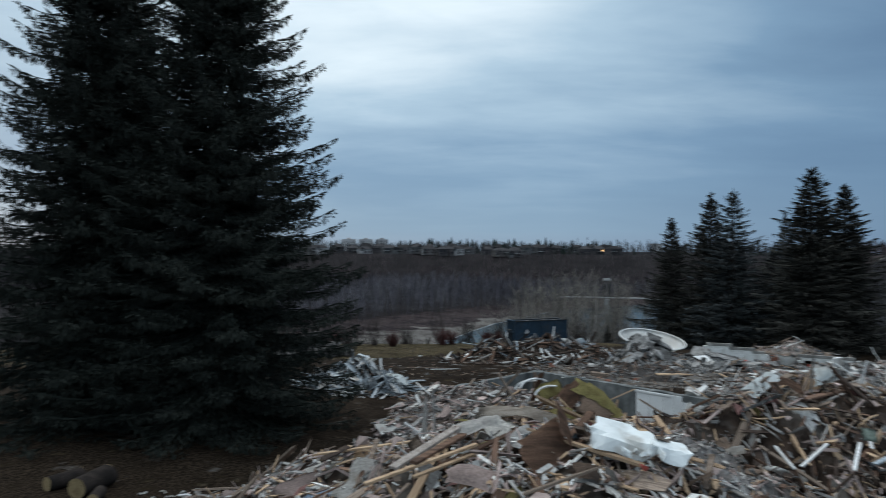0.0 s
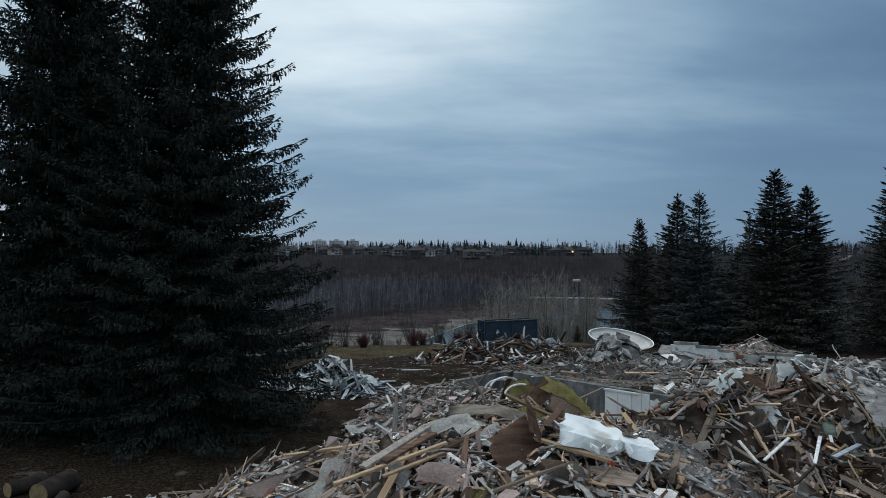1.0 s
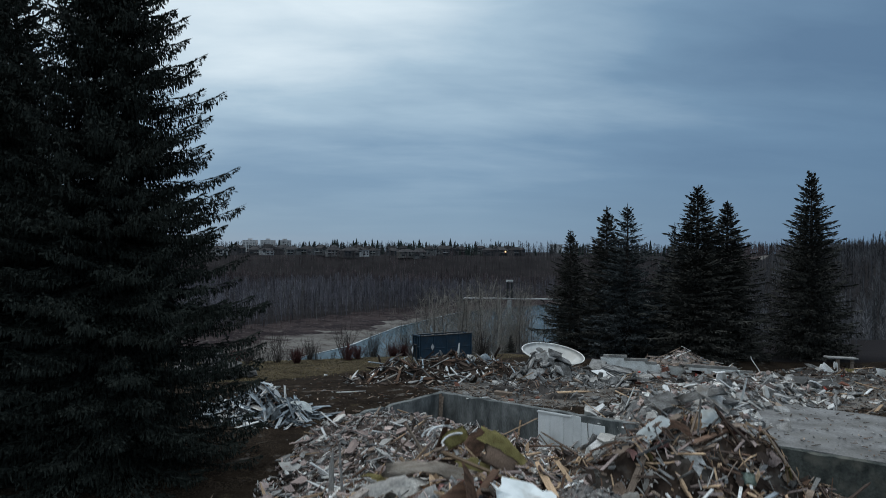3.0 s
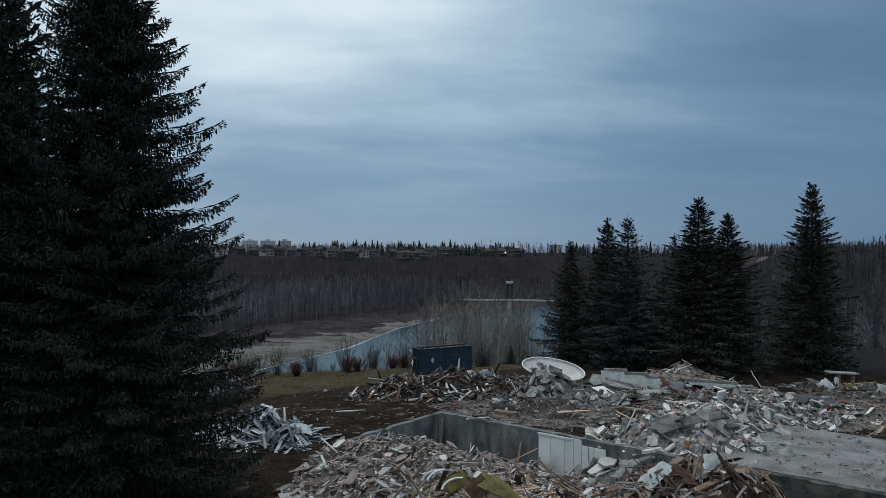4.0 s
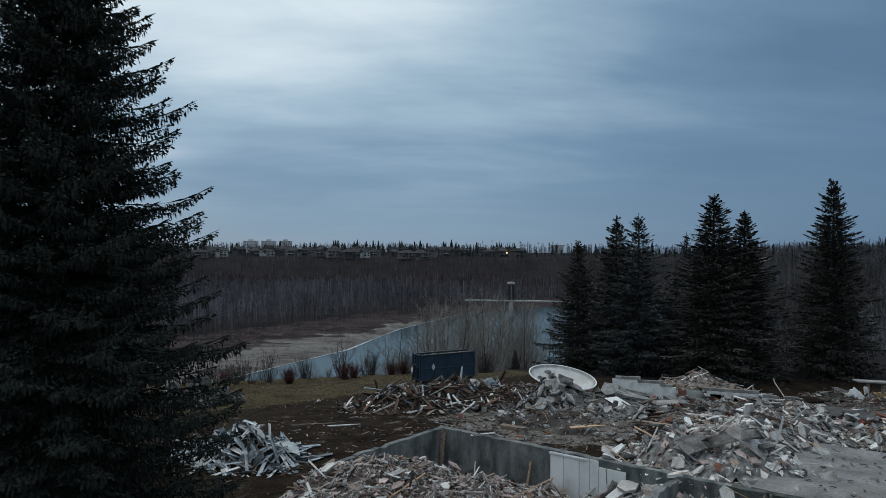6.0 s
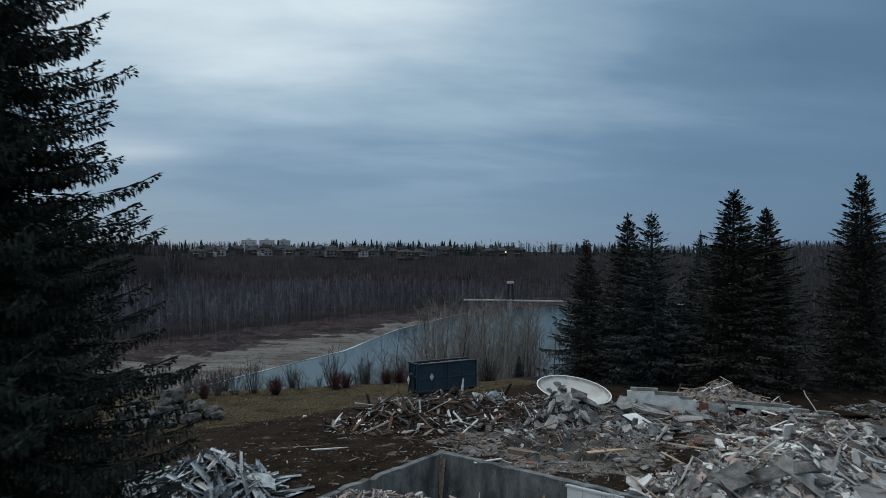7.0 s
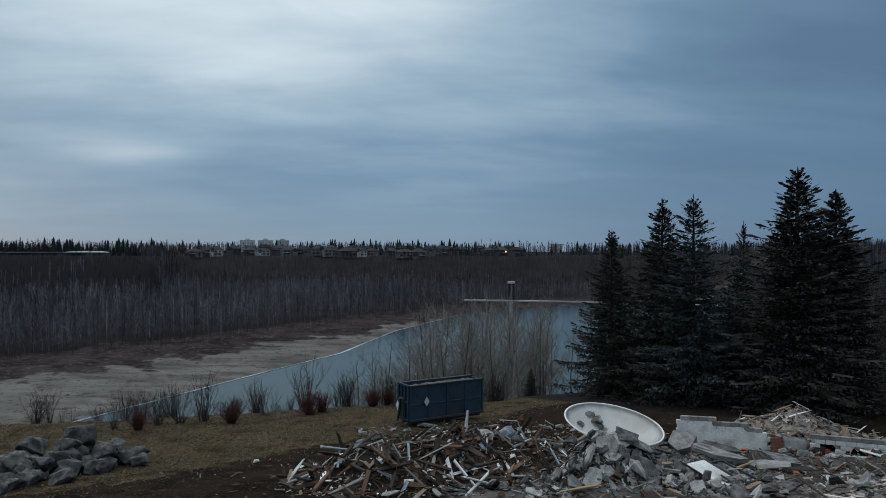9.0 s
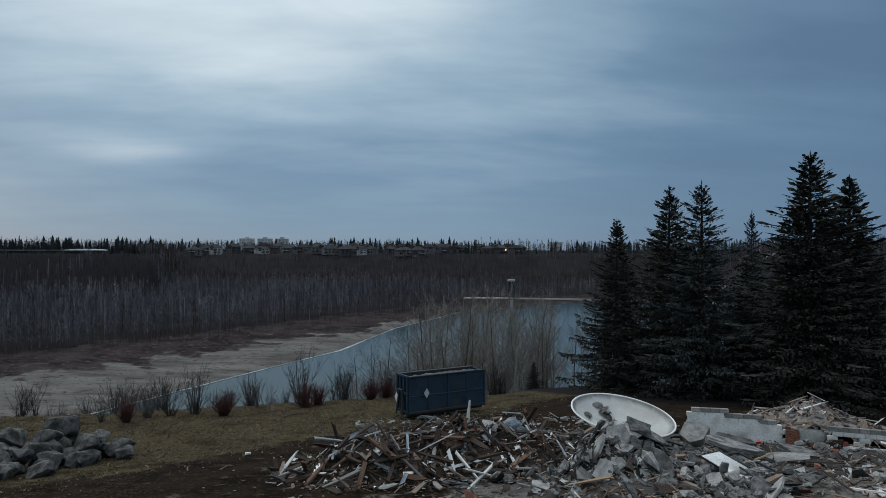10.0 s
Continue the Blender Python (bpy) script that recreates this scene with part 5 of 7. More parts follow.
# studs leaning in the corner
for k, (u0, v0, u1, v1, zt, wd) in enumerate(((0.12, 0.25, 0.10, 0.16, 1.15, 0.14), (0.45, 0.7, 0.22, 0.12, 1.05, 0.09), (4.55, 0.5, 4.62, 0.06, 0.55, 0.09))):
    st = hold("leaning_stud", Matrix.Identity(4), "weathered stud leaning in the basement corner", "lumber", "studs in the basement")
    bm = bmesh.new()
    a, b = Vector(uv(u0, v0, PITZ)), Vector(uv(u1, v1, zt))
    d = b - a
    box(bm, -wd / 2, -0.02, 0, wd / 2, 0.02, d.length, 0.004, Matrix.Translation(a) @ d.to_track_quat("Z", "Y").to_matrix().to_4x4())
    part("stud", bm, OLD_WOOD if k < 2 else LUMBER, st)

# ---- debris pieces ----
gd = np.random.default_rng(2024)


def plank_unit(seed):
    """A broken length of board, its ends snapped square, slantwise or to a splinter."""
    g = np.random.default_rng(seed)
    v, f = [], []
    xs = (-0.5, -0.28, 0.18, 0.5)
    bend, twist = g.normal(0, 0.5), g.normal(0, 0.12)
    ends = (g.choice([1.0, 0.95, 0.75, 0.4]), g.choice([1.0, 0.9, 0.6, 0.3]))
    shift = g.uniform(-0.3, 0.3, 2)
    for k, x in enumerate(xs):
        wd = ends[0] if k == 0 else ends[1] if k == 3 else 1.0
        off = shift[0] * (1 - wd) if k == 0 else shift[1] * (1 - wd) if k == 3 else 0.0
        for j, (y, z) in enumerate(((-0.5, -0.5), (0.5, -0.5), (0.5, 0.5), (-0.5, 0.5))):
            jag = g.uniform(-0.06, 0.06) if k in (0, 3) else 0
            v.append((x + jag, y * wd + off, z + bend * (x * x - 0.12) + twist * y * x * 4))
    for k in range(3):
        for j in range(4):
            a, b = 4 * k + j, 4 * k + (j + 1) % 4
            f.append((a, a + 4, b + 4, b))
    f += [(0, 1, 2, 3), (15, 14, 13, 12)]
    return np.array(v), [tuple(q) for q in f]


def sheet_unit(seed):
    g = np.random.default_rng(seed)
    n = int(g.integers(5, 8))
    a = np.sort((np.arange(n) + g.uniform(0, 0.75, n)) * 2 * np.pi / n)
    rr = g.uniform(0.42, 0.72, n)
    x, y = rr * np.cos(a), rr * np.sin(a)
    z = g.normal(0, 0.8) * x * y + g.normal(0, 0.5) * (x * x - 0.1)
    v = np.concatenate([np.stack([x, y, z - 0.5], 1), np.stack([x, y, z + 0.5], 1), [[0, 0, -0.5], [0, 0, 0.5]]])
    f = []
    for k in range(n):
        j = (k + 1) % n
        f += [(k, j, n + j, n + k), (2 * n, j, k), (2 * n + 1, n + k, n + j)]
    return v, f


def chunk_unit(seed):
    g = np.random.default_rng(seed)
    bm = bmesh.new()
    for _ in range(9):
        p = g.uniform(-1, 1, 3)
        p /= np.max(np.abs(p)) ** 0.7
        bm.verts.new(p * 0.5)
    got = bmesh.ops.convex_hull(bm, input=bm.verts)
    bmesh.ops.delete(bm, geom=[v for v in bm.verts if not v.link_faces], context="VERTS")
    bm.verts.index_update()
    v = np.array([q.co[:] for q in bm.verts])
    f = [tuple(q.index for q in face.verts) for face in bm.faces]
    bm.free()
    return v, f


def lump_unit(seed):
    """A broken lump with chipped, uneven faces."""
    g = np.random.default_rng(seed)
    bm = bmesh.new()
    for _ in range(13):
        p = g.uniform(-1, 1, 3)
        p /= np.max(np.abs(p)) ** 0.8
        bm.verts.new(p * 0.5)
    bmesh.ops.convex_hull(bm, input=bm.verts)
    bmesh.ops.delete(bm, geom=[v for v in bm.verts if not v.link_faces], context="VERTS")
    bmesh.ops.subdivide_edges(bm, edges=[e for e in bm.edges if e.calc_length() > 0.35], cuts=1, use_grid_fill=True)
    bmesh.ops.triangulate(bm, faces=bm.faces)
    for v in bm.verts:
        v.co *= 1 + g.normal(0, 0.075)
    bm.verts.index_update()
    v = np.array([q.co[:] for q in bm.verts])
    f = [tuple(q.index for q in face.verts) for face in bm.faces]
    bm.free()
    return v, f


def channel_unit(seed):
    """A bent length of thin profiled siding."""
    g = np.random.default_rng(seed)
    prof = [(-0.5, 0.6), (-0.42, -0.3), (0.1, -0.5), (0.36, 0.2), (0.5, 0.9)]
    xs = np.linspace(-0.5, 0.5, 5)
    bend = g.normal(0, 2.2)
    twist = g.normal(0, 0.6)
    v, f = [], []
    for x in xs:
        for off in (0.0, 0.12):
            for y, z in prof:
                c, s = math.cos(twist * x), math.sin(twist * x)
                v.append((x, y * c - z * 0.1 * s, z + off + bend * (x * x - 0.1) + y * s * 3))
    for k in range(4):
        for j in range(4):
            a = 10 * k + j
            f += [(a, a + 10, a + 11, a + 1), (a + 5, a + 6, a + 16, a + 15)]
        f += [(10 * k, 10 * k + 5, 10 * k + 15, 10 * k + 10), (10 * k + 4, 10 * k + 14, 10 * k + 19, 10 * k + 9)]
    return np.array(v), f


def chip_unit(seed):
    """A split piece of wood with torn ends."""
    g = np.random.default_rng(seed)
    v = [(x + g.uniform(-0.16, 0.16), y * g.uniform(0.45, 1.0), z + 0.4 * x * g.uniform(-1, 1)) for x in (-0.5, 0.5) for y, z in ((-0.5, -0.5), (0.5, -0.5), (0.5, 0.5), (-0.5, 0.5))]
    return np.array(v), [(0, 1, 2, 3), (7, 6, 5, 4), (0, 4, 5, 1), (1, 5, 6, 2), (2, 6, 7, 3), (3, 7, 4, 0)]


def flake_unit(seed):
    """A thin torn flake of board."""
    g = np.random.default_rng(seed)
    n = int(g.integers(4, 6))
    a = (np.arange(n) + g.uniform(0, 0.7, n)) * 2 * np.pi / n
    rr = g.uniform(0.35, 0.7, n)
    x, y = rr * np.cos(a), rr * np.sin(a)
    z = g.normal(0, 1.5) * x * y
    v = np.concatenate([np.stack([x, y, z - 0.5], 1), np.stack([x, y, z + 0.5], 1)])
    return v, [tuple(range(n - 1, -1, -1)), tuple(range(n, 2 * n))] + [(k, (k + 1) % n, n + (k + 1) % n, n + k) for k in range(n)]


UNITS = {
    "chip": [chip_unit(100 + k) for k in range(16)],
    "flake": [flake_unit(120 + k) for k in range(14)],
    "plank": [plank_unit(k) for k in range(14)],
    "sheet": [sheet_unit(20 + k) for k in range(8)],
    "chunk": [chunk_unit(40 + k) for k in range(10)],
    "strip": [channel_unit(60 + k) for k in range(8)],
    "lump": [lump_unit(140 + k) for k in range(12)],
}
_shared = {}


def unit_mesh(kind, k, material):
    key = (kind, k, material.name)
    if key not in _shared:
        v, f = UNITS[kind][k]
        _shared[key] = mesh_from(kind, v, f, material)
    return _shared[key]


def isl(src):
    """The same surface, varied from bit to bit of a joined mesh."""
    r = dict(RECIPES[src.name])
    r["vary"], r["stain"], r["grain"] = 0.58, None, None
    return mat(src.name + "_bits", island=True, **r)


def ground_z(x, y):
    z = land(x, y)
    return np.where(pit_depth(np.asarray(x, float), np.asarray(y, float)) > 0, PITZ, z)


def heap_z(rows, x, y, a=0.22):
    return np.maximum(bumps(x, y, rows) + rough(x, y, a), ground_z(x, y))


def frame_on(normal, yaw, tilt, roll):
    z = Vector(normal).normalized()
    q = Vector((0, 0, 1)).rotation_difference(z).to_matrix().to_4x4()
    return q @ Matrix.Rotation(yaw, 4, "Z") @ Matrix.Rotation(tilt, 4, "Y") @ Matrix.Rotation(roll, 4, "X")


def heap(rows, name, label, base_mat, recipe, n_parts, n_small, small_mats, small_size, region=None, a=0.22, small_kinds=("chunk", "sheet", "plank"), step=0.22, seed=1, margin=0.6, base_name="mound", sink=0.1, fibres=0):
    """One heap: a mound of fine rubble, often coloured dark for the shade in gaps, loose pieces on it, and small broken
    bits joined together.
    """
    g = np.random.default_rng(seed)
    x0, x1 = min(r[0] - 2.2 * r[3] for r in rows), max(r[0] + 2.2 * r[3] for r in rows)
    y0, y1 = min(r[1] - 2.2 * r[3] for r in rows), max(r[1] + 2.2 * r[3] for r in rows)
    thing = hold(name, Matrix.Identity(4), label, "debris")
    X, Y = np.meshgrid(np.arange(x0, x1, step), np.arange(y0, y1, step))
    X = X + g.uniform(-0.3, 0.3, X.shape) * step
    Y = Y + g.uniform(-0.3, 0.3, Y.shape) * step
    Zb = bumps(X, Y, rows) + rough(X, Y, a) + g.normal(0, 0.03, X.shape)
    G = ground_z(X, Y)
    on = Zb > G - 0.12
    if region is not None:
        on &= region(X, Y)
    ny_, nx_ = X.shape
    ii = np.arange(nx_ * ny_).reshape(ny_, nx_)
    q = np.stack([ii[:-1, :-1], ii[:-1, 1:], ii[1:, 1:], ii[1:, :-1]], -1)
    ok = on[:-1, :-1] & on[:-1, 1:] & on[1:, 1:] & on[1:, :-1]
    q = q[ok]
    used = np.unique(q)
    re = np.full(nx_ * ny_, -1)
    re[used] = np.arange(len(used))
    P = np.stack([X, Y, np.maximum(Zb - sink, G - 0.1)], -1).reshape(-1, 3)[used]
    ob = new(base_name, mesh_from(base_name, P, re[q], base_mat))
    ob.parent = thing

    def place(n):
        x, y = g.uniform(x0, x1, n * 14), g.uniform(y0, y1, n * 14)
        good = bumps(x, y, rows) > ground_z(x, y) - margin
        if region is not None:
            good &= region(x, y)
        x, y = x[good][:n], y[good][:n]
        e = 0.3
        hz = lambda p, r: heap_z(rows, p, r, a)
        N = np.stack([hz(x - e, y) - hz(x + e, y), hz(x, y - e) - hz(x, y + e), np.full(len(x), 2 * e)], 1)
        return zip(x.tolist(), y.tolist(), hz(x, y).tolist(), N.tolist())

    names = {"plank": "plank", "sheet": "board", "chunk": "chunk", "strip": "strip", "lump": "chunk"}
    kinds, weights = [r[0] for r in recipe], np.array([r[2] for r in recipe], float)
    for x, y, z, nrm in place(n_parts):
        k = g.choice(len(recipe), p=weights / weights.sum())
        kind, mats, _, L, W, T, loose = recipe[k]
        s = (g.uniform(*L), g.uniform(*W), g.uniform(*T))
        m = frame_on(nrm, g.uniform(0, 6.283), g.normal(0, loose), g.normal(0, loose * 0.8))
        ob = new(names[kind], unit_mesh(kind, int(g.integers(len(UNITS[kind]))), mats[int(g.integers(len(mats)))]))
        ob.matrix_world = Matrix.Translation((x, y, z + g.uniform(-0.02, 0.16) + 0.12 * abs(m[2][0]) * s[0])) @ m @ Matrix.Diagonal((*s, 1))
        ob.parent = thing
    # small bits, joined
    V, F, I = [], [], []
    at = 0
    for x, y, z, nrm in place(n_small):
        kind = small_kinds[int(g.integers(len(small_kinds)))]
        kind = {"plank": "chip", "sheet": "flake"}.get(kind, kind)
        v, f = UNITS[kind][int(g.integers(len(UNITS[kind])))]
        c = small_size[0] * 0.7 * (small_size[1] / small_size[0] * 1.9) ** (g.random() ** 1.25)
        s = {"chunk": (c, c * g.uniform(0.5, 1), c * g.uniform(0.35, 0.8)), "flake": (c * 2.0, c * 1.3, 0.02), "chip": (c * g.uniform(1.6, 4.5), 0.02 + 0.28 * c, 0.014 + 0.1 * c), "strip": (c * 5, 0.07, 0.015)}[kind]
        m = np.array(frame_on(nrm, g.uniform(0, 6.283), g.normal(0, 0.3), g.normal(0, 0.38)).to_3x3())
        V.append((v * s) @ m.T + (x, y, z + g.uniform(-0.05, 0.06)))
        F += [tuple(i + at for i in t) for t in f]
        mi = int(g.integers(len(small_mats)))
        I += [mi] * len(f)
        at += len(v)
    # torn curling fibres and lath
    for x, y, z, nrm in place(fibres):
        v, f = UNITS["plank"][int(g.integers(14))]
        s = (g.uniform(0.25, 0.8), g.uniform(0.012, 0.035), g.uniform(0.01, 0.02))
        m = np.array(frame_on(nrm, g.uniform(0, 6.283), g.normal(0, 0.5), g.normal(0, 0.8)).to_3x3())
        w = v * s
        w[:, 2] += g.normal(0, 0.5) * s[0] * (v[:, 0] ** 2 - 0.1)
        V.append(w @ m.T + (x, y, z + g.uniform(-0.02, 0.12)))
        F += [tuple(i + at for i in t) for t in f]
        I += [int(g.integers(min(4, len(small_mats))))] * len(f)
        at += len(v)
    if n_small:
        ob = new("rubble", mesh_from("rubble", np.concatenate(V), F, [isl(k) for k in small_mats], I))
        ob.parent = thing
        ob["kind"] = "stuff"
    return thing


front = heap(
    FRONT, "lumber_heap", "heap of splintered lumber, drywall and torn insulation", SHADED_WOOD_GRIT,
    [
        ("plank", [LUMBER, OLD_WOOD, OLD_WOOD, RED_WOOD], 8, (0.9, 2.5), (0.08, 0.18), (0.03, 0.05), 0.16),
        ("plank", [LUMBER, OLD_WOOD, RED_WOOD], 4, (0.4, 1.3), (0.05, 0.13), (0.02, 0.04), 0.28),
        ("plank", [WHITE_TRIM], 1.2, (0.4, 1.1), (0.05, 0.1), (0.015, 0.03), 0.3),
        ("sheet", [DRYWALL, PLASTER, DRYWALL, OLD_WOOD, RED_WOOD, PLASTER, STUCCO], 5, (0.25, 0.75), (0.2, 0.45), (0.012, 0.025), 0.3),
        ("sheet", [PINK_FIBRE, FIBRE, TARP, PINK_FIBRE], 0.4, (0.25, 0.5), (0.2, 0.4), (0.03, 0.08), 0.3),
    ],
    290, 15500, [LUMBER, OLD_WOOD, GREY_WOOD, PLASTER, WHITE_TRIM, RED_WOOD, PLASTER, DRYWALL, STUCCO, PLASTER, DRYWALL, LUMBER], (0.05, 0.17), lambda x, y: (y > 9.0) & (x > -5.5) & (x < 9), 0.3, ("chunk", "sheet", "plank", "plank", "plank"), seed=3, sink=0.16, margin=0.0, fibres=900)
peak = heap(
    PEAK, "splintered_wood_heap", "tall heap of splintered boards, lath and grey rubble", SHADED_WOOD_GRIT,
    [
        ("plank", [LUMBER, OLD_WOOD, OLD_WOOD, RED_WOOD, DARK_WOOD], 7, (0.6, 1.9), (0.06, 0.15), (0.02, 0.04), 0.26),
        ("plank", [WHITE_TRIM, GREY_WOOD], 2.2, (0.4, 1.2), (0.05, 0.1), (0.015, 0.03), 0.3),
        ("sheet", [DRYWALL, OLD_WOOD, RED_WOOD, OSB, LUMBER], 3, (0.25, 0.6), (0.15, 0.4), (0.012, 0.025), 0.35),
        ("sheet", [TARP, FIBRE], 0.25, (0.25, 0.5), (0.2, 0.4), (0.02, 0.05), 0.3),
    ],
    295, 12500, [LUMBER, OLD_WOOD, RED_WOOD, GREY_WOOD, CONC_BITS, PLASTER, DARK_WOOD, DARK_WOOD], (0.05, 0.16), lambda x, y: y > 9.6, 0.45, ("chunk", "sheet", "plank", "plank", "plank"), seed=13, sink=0.16, margin=0.0, fibres=1500)
gully = heap(
    [(4.4, 11.3, 3.60, 0.9, 0.6), (4.8, 12.4, 3.62, 0.9, 0.7), (5.2, 12.5, 3.45, 1.1, 0.7), (5.5, 11.2, 3.3, 1.2, 0.6), (5.7, 13.3, 3.6, 0.9, 0.9)], "dust_heap", "heap of grey plaster dust and small crumbs", mat("plaster_dust", (0.20, 0.19, 0.185), (0.11, 0.102, 0.098), 2.0, 1.0, fine=14, bump=1.0, vary=0.1, stain=(0.15, 0.125, 0.11)),
    [
        ("chunk", [CONC_BITS, STUCCO, PLASTER], 5, (0.08, 0.22), (0.08, 0.2), (0.06, 0.15), 0.4),
        ("sheet", [OSB, GREY_WOOD, PLASTER], 1.5, (0.3, 0.6), (0.15, 0.35), (0.012, 0.025), 0.5),
        ("plank", [GREY_WOOD, OLD_WOOD], 1, (0.4, 0.9), (0.05, 0.1), (0.02, 0.03), 0.5),
    ],
    70, 4500, [CONC_BITS, STUCCO, PLASTER, GREY_WOOD], (0.025, 0.08), lambda x, y: y > 9.9, 0.2, ("chunk", "sheet", "chunk"), seed=23, step=0.12, margin=-0.9, sink=0.03)
pink = heap(
    PINK, "plaster_heap", "spread of broken pinkish plaster, brick and lath", mat("plaster_grit", (0.17, 0.14, 0.125), (0.09, 0.072, 0.062), 1.4, 1.0, fine=9, bump=1.0, vary=0.1, stain=(0.24, 0.2, 0.18)),
    [
        ("sheet", [PLASTER, DRYWALL, STUCCO, PLASTER], 4, (0.25, 0.7), (0.2, 0.5), (0.02, 0.04), 0.3),
        ("chunk", [PLASTER, CONC_BITS, PLASTER, STUCCO], 3, (0.12, 0.35), (0.1, 0.25), (0.08, 0.18), 0.4),
        ("plank", [OLD_WOOD, WHITE_TRIM, LUMBER], 2, (0.5, 1.6), (0.05, 0.1), (0.02, 0.035), 0.3),
    ],
    298, 11500, [PLASTER, CONC_BITS, STUCCO, PLASTER, OLD_WOOD, DRYWALL, GREY_WOOD, PLASTER, STUCCO, DARK_WOOD], (0.05, 0.15), lambda x, y: (x > -2.3 + 0.25 * (y - 22)) & (y > 19) & (x < 10), 0.24, seed=4, margin=0.1)
woody = heap(
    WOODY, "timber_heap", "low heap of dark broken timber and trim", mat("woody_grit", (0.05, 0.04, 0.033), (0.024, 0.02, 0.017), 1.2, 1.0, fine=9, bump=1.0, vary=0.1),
    [
        ("plank", [DARK_WOOD, DARK_WOOD, DARK_WOOD, DARK_WOOD, DARK_WOOD, RED_WOOD], 7, (0.6, 1.9), (0.10, 0.22), (0.04, 0.09), 0.3),
        ("plank", [OLD_WOOD, GREY_WOOD, RED_WOOD], 2.5, (0.5, 1.4), (0.08, 0.18), (0.03, 0.05), 0.35),
        ("plank", [WHITE_TRIM, SIDING, GREY_WOOD], 3.6, (0.6, 1.9), (0.06, 0.14), (0.03, 0.05), 0.4),
        ("strip", [SIDING, DARK_WOOD], 1.2, (0.5, 1.1), (0.1, 0.22), (0.02, 0.03), 0.5),
        ("sheet", [DARK_WOOD, SIDING, STUCCO], 1.0, (0.3, 0.6), (0.2, 0.4), (0.015, 0.03), 0.5),
    ],
    298, 3200, [DARK_WOOD, DARK_WOOD, RED_WOOD, DARK_WOOD, OLD_WOOD, DARK_WOOD, WHITE_TRIM], (0.05, 0.15), None, 0.22, ("plank", "plank", "sheet", "chunk"), seed=5, margin=0.3)
# The mound's near-black colour paints shade between the strips.
siding = heap(
    SIDE, "siding_heap", "heap of crumpled pale aluminium siding strips", mat("metal_grit", (0.06, 0.065, 0.068), (0.03, 0.03, 0.03), 1.2, 0.9, fine=9, bump=1.0, vary=0.1),
    [
        ("strip", [SIDING, SIDING, SIDING, SIDING, WHITE_TRIM], 6, (0.6, 1.7), (0.08, 0.22), (0.02, 0.03), 0.2),
        ("plank", [SIDING, SIDING, DARK_WOOD], 1.6, (0.6, 1.5), (0.05, 0.1), (0.02, 0.03), 0.28),
        ("sheet", [SIDING, WHITE_TRIM], 1, (0.3, 0.8), (0.25, 0.5), (0.01, 0.02), 0.5),
    ],
    240, 500, [SIDING, OLD_WOOD, WHITE_TRIM, DARK_WOOD], (0.05, 0.12), None, 0.2, ("strip", "plank", "sheet"), seed=6)
# The mound is coloured dark to paint shade between the lumps.
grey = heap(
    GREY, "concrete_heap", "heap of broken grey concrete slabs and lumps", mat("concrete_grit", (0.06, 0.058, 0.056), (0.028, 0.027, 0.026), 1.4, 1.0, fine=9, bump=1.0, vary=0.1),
    [
        ("lump", [CONC_BITS, STUCCO, CONC_BITS], 6, (0.16, 0.46), (0.12, 0.34), (0.07, 0.2), 0.55),
        ("sheet", [CONC_BITS, CONC_BITS, STUCCO], 4, (0.3, 0.95), (0.25, 0.7), (0.05, 0.11), 0.5),
        ("plank", [OLD_WOOD, WIRE], 0.5, (0.6, 1.6), (0.05, 0.1), (0.02, 0.04), 0.5),
    ],
    298, 7500, [CONC_BITS, STUCCO, CONC_BITS, CONC_BITS, DARK_WOOD], (0.05, 0.2), None, 0.25, ("chunk", "chunk", "sheet"), seed=7)
spill = heap(
    SPILL, "stucco_heap", "heap of broken pale stucco slabs spilling over the wall", CONC_BITS,
    [
        ("sheet", [STUCCO, CONC_BITS, DRYWALL, STUCCO, DRYWALL, WHITE_TRIM], 6, (0.3, 1.05), (0.25, 0.7), (0.05, 0.12), 0.42),
        ("lump", [CONC_BITS, STUCCO, PLASTER], 4, (0.2, 0.7), (0.2, 0.5), (0.12, 0.3), 0.5),
        ("plank", [WHITE_TRIM, OLD_WOOD, LUMBER], 1.5, (0.6, 2.0), (0.06, 0.14), (0.02, 0.04), 0.4),
        ("lump", [RED_BITS, BRICK], 0.25, (0.25, 0.5), (0.2, 0.3), (0.1, 0.2), 0.3),
    ],
    295, 6000, [STUCCO, STUCCO, PLASTER, DRYWALL, OLD_WOOD, DRYWALL], (0.05, 0.2), None, 0.25, ("chunk", "sheet", "sheet", "plank"), seed=8)
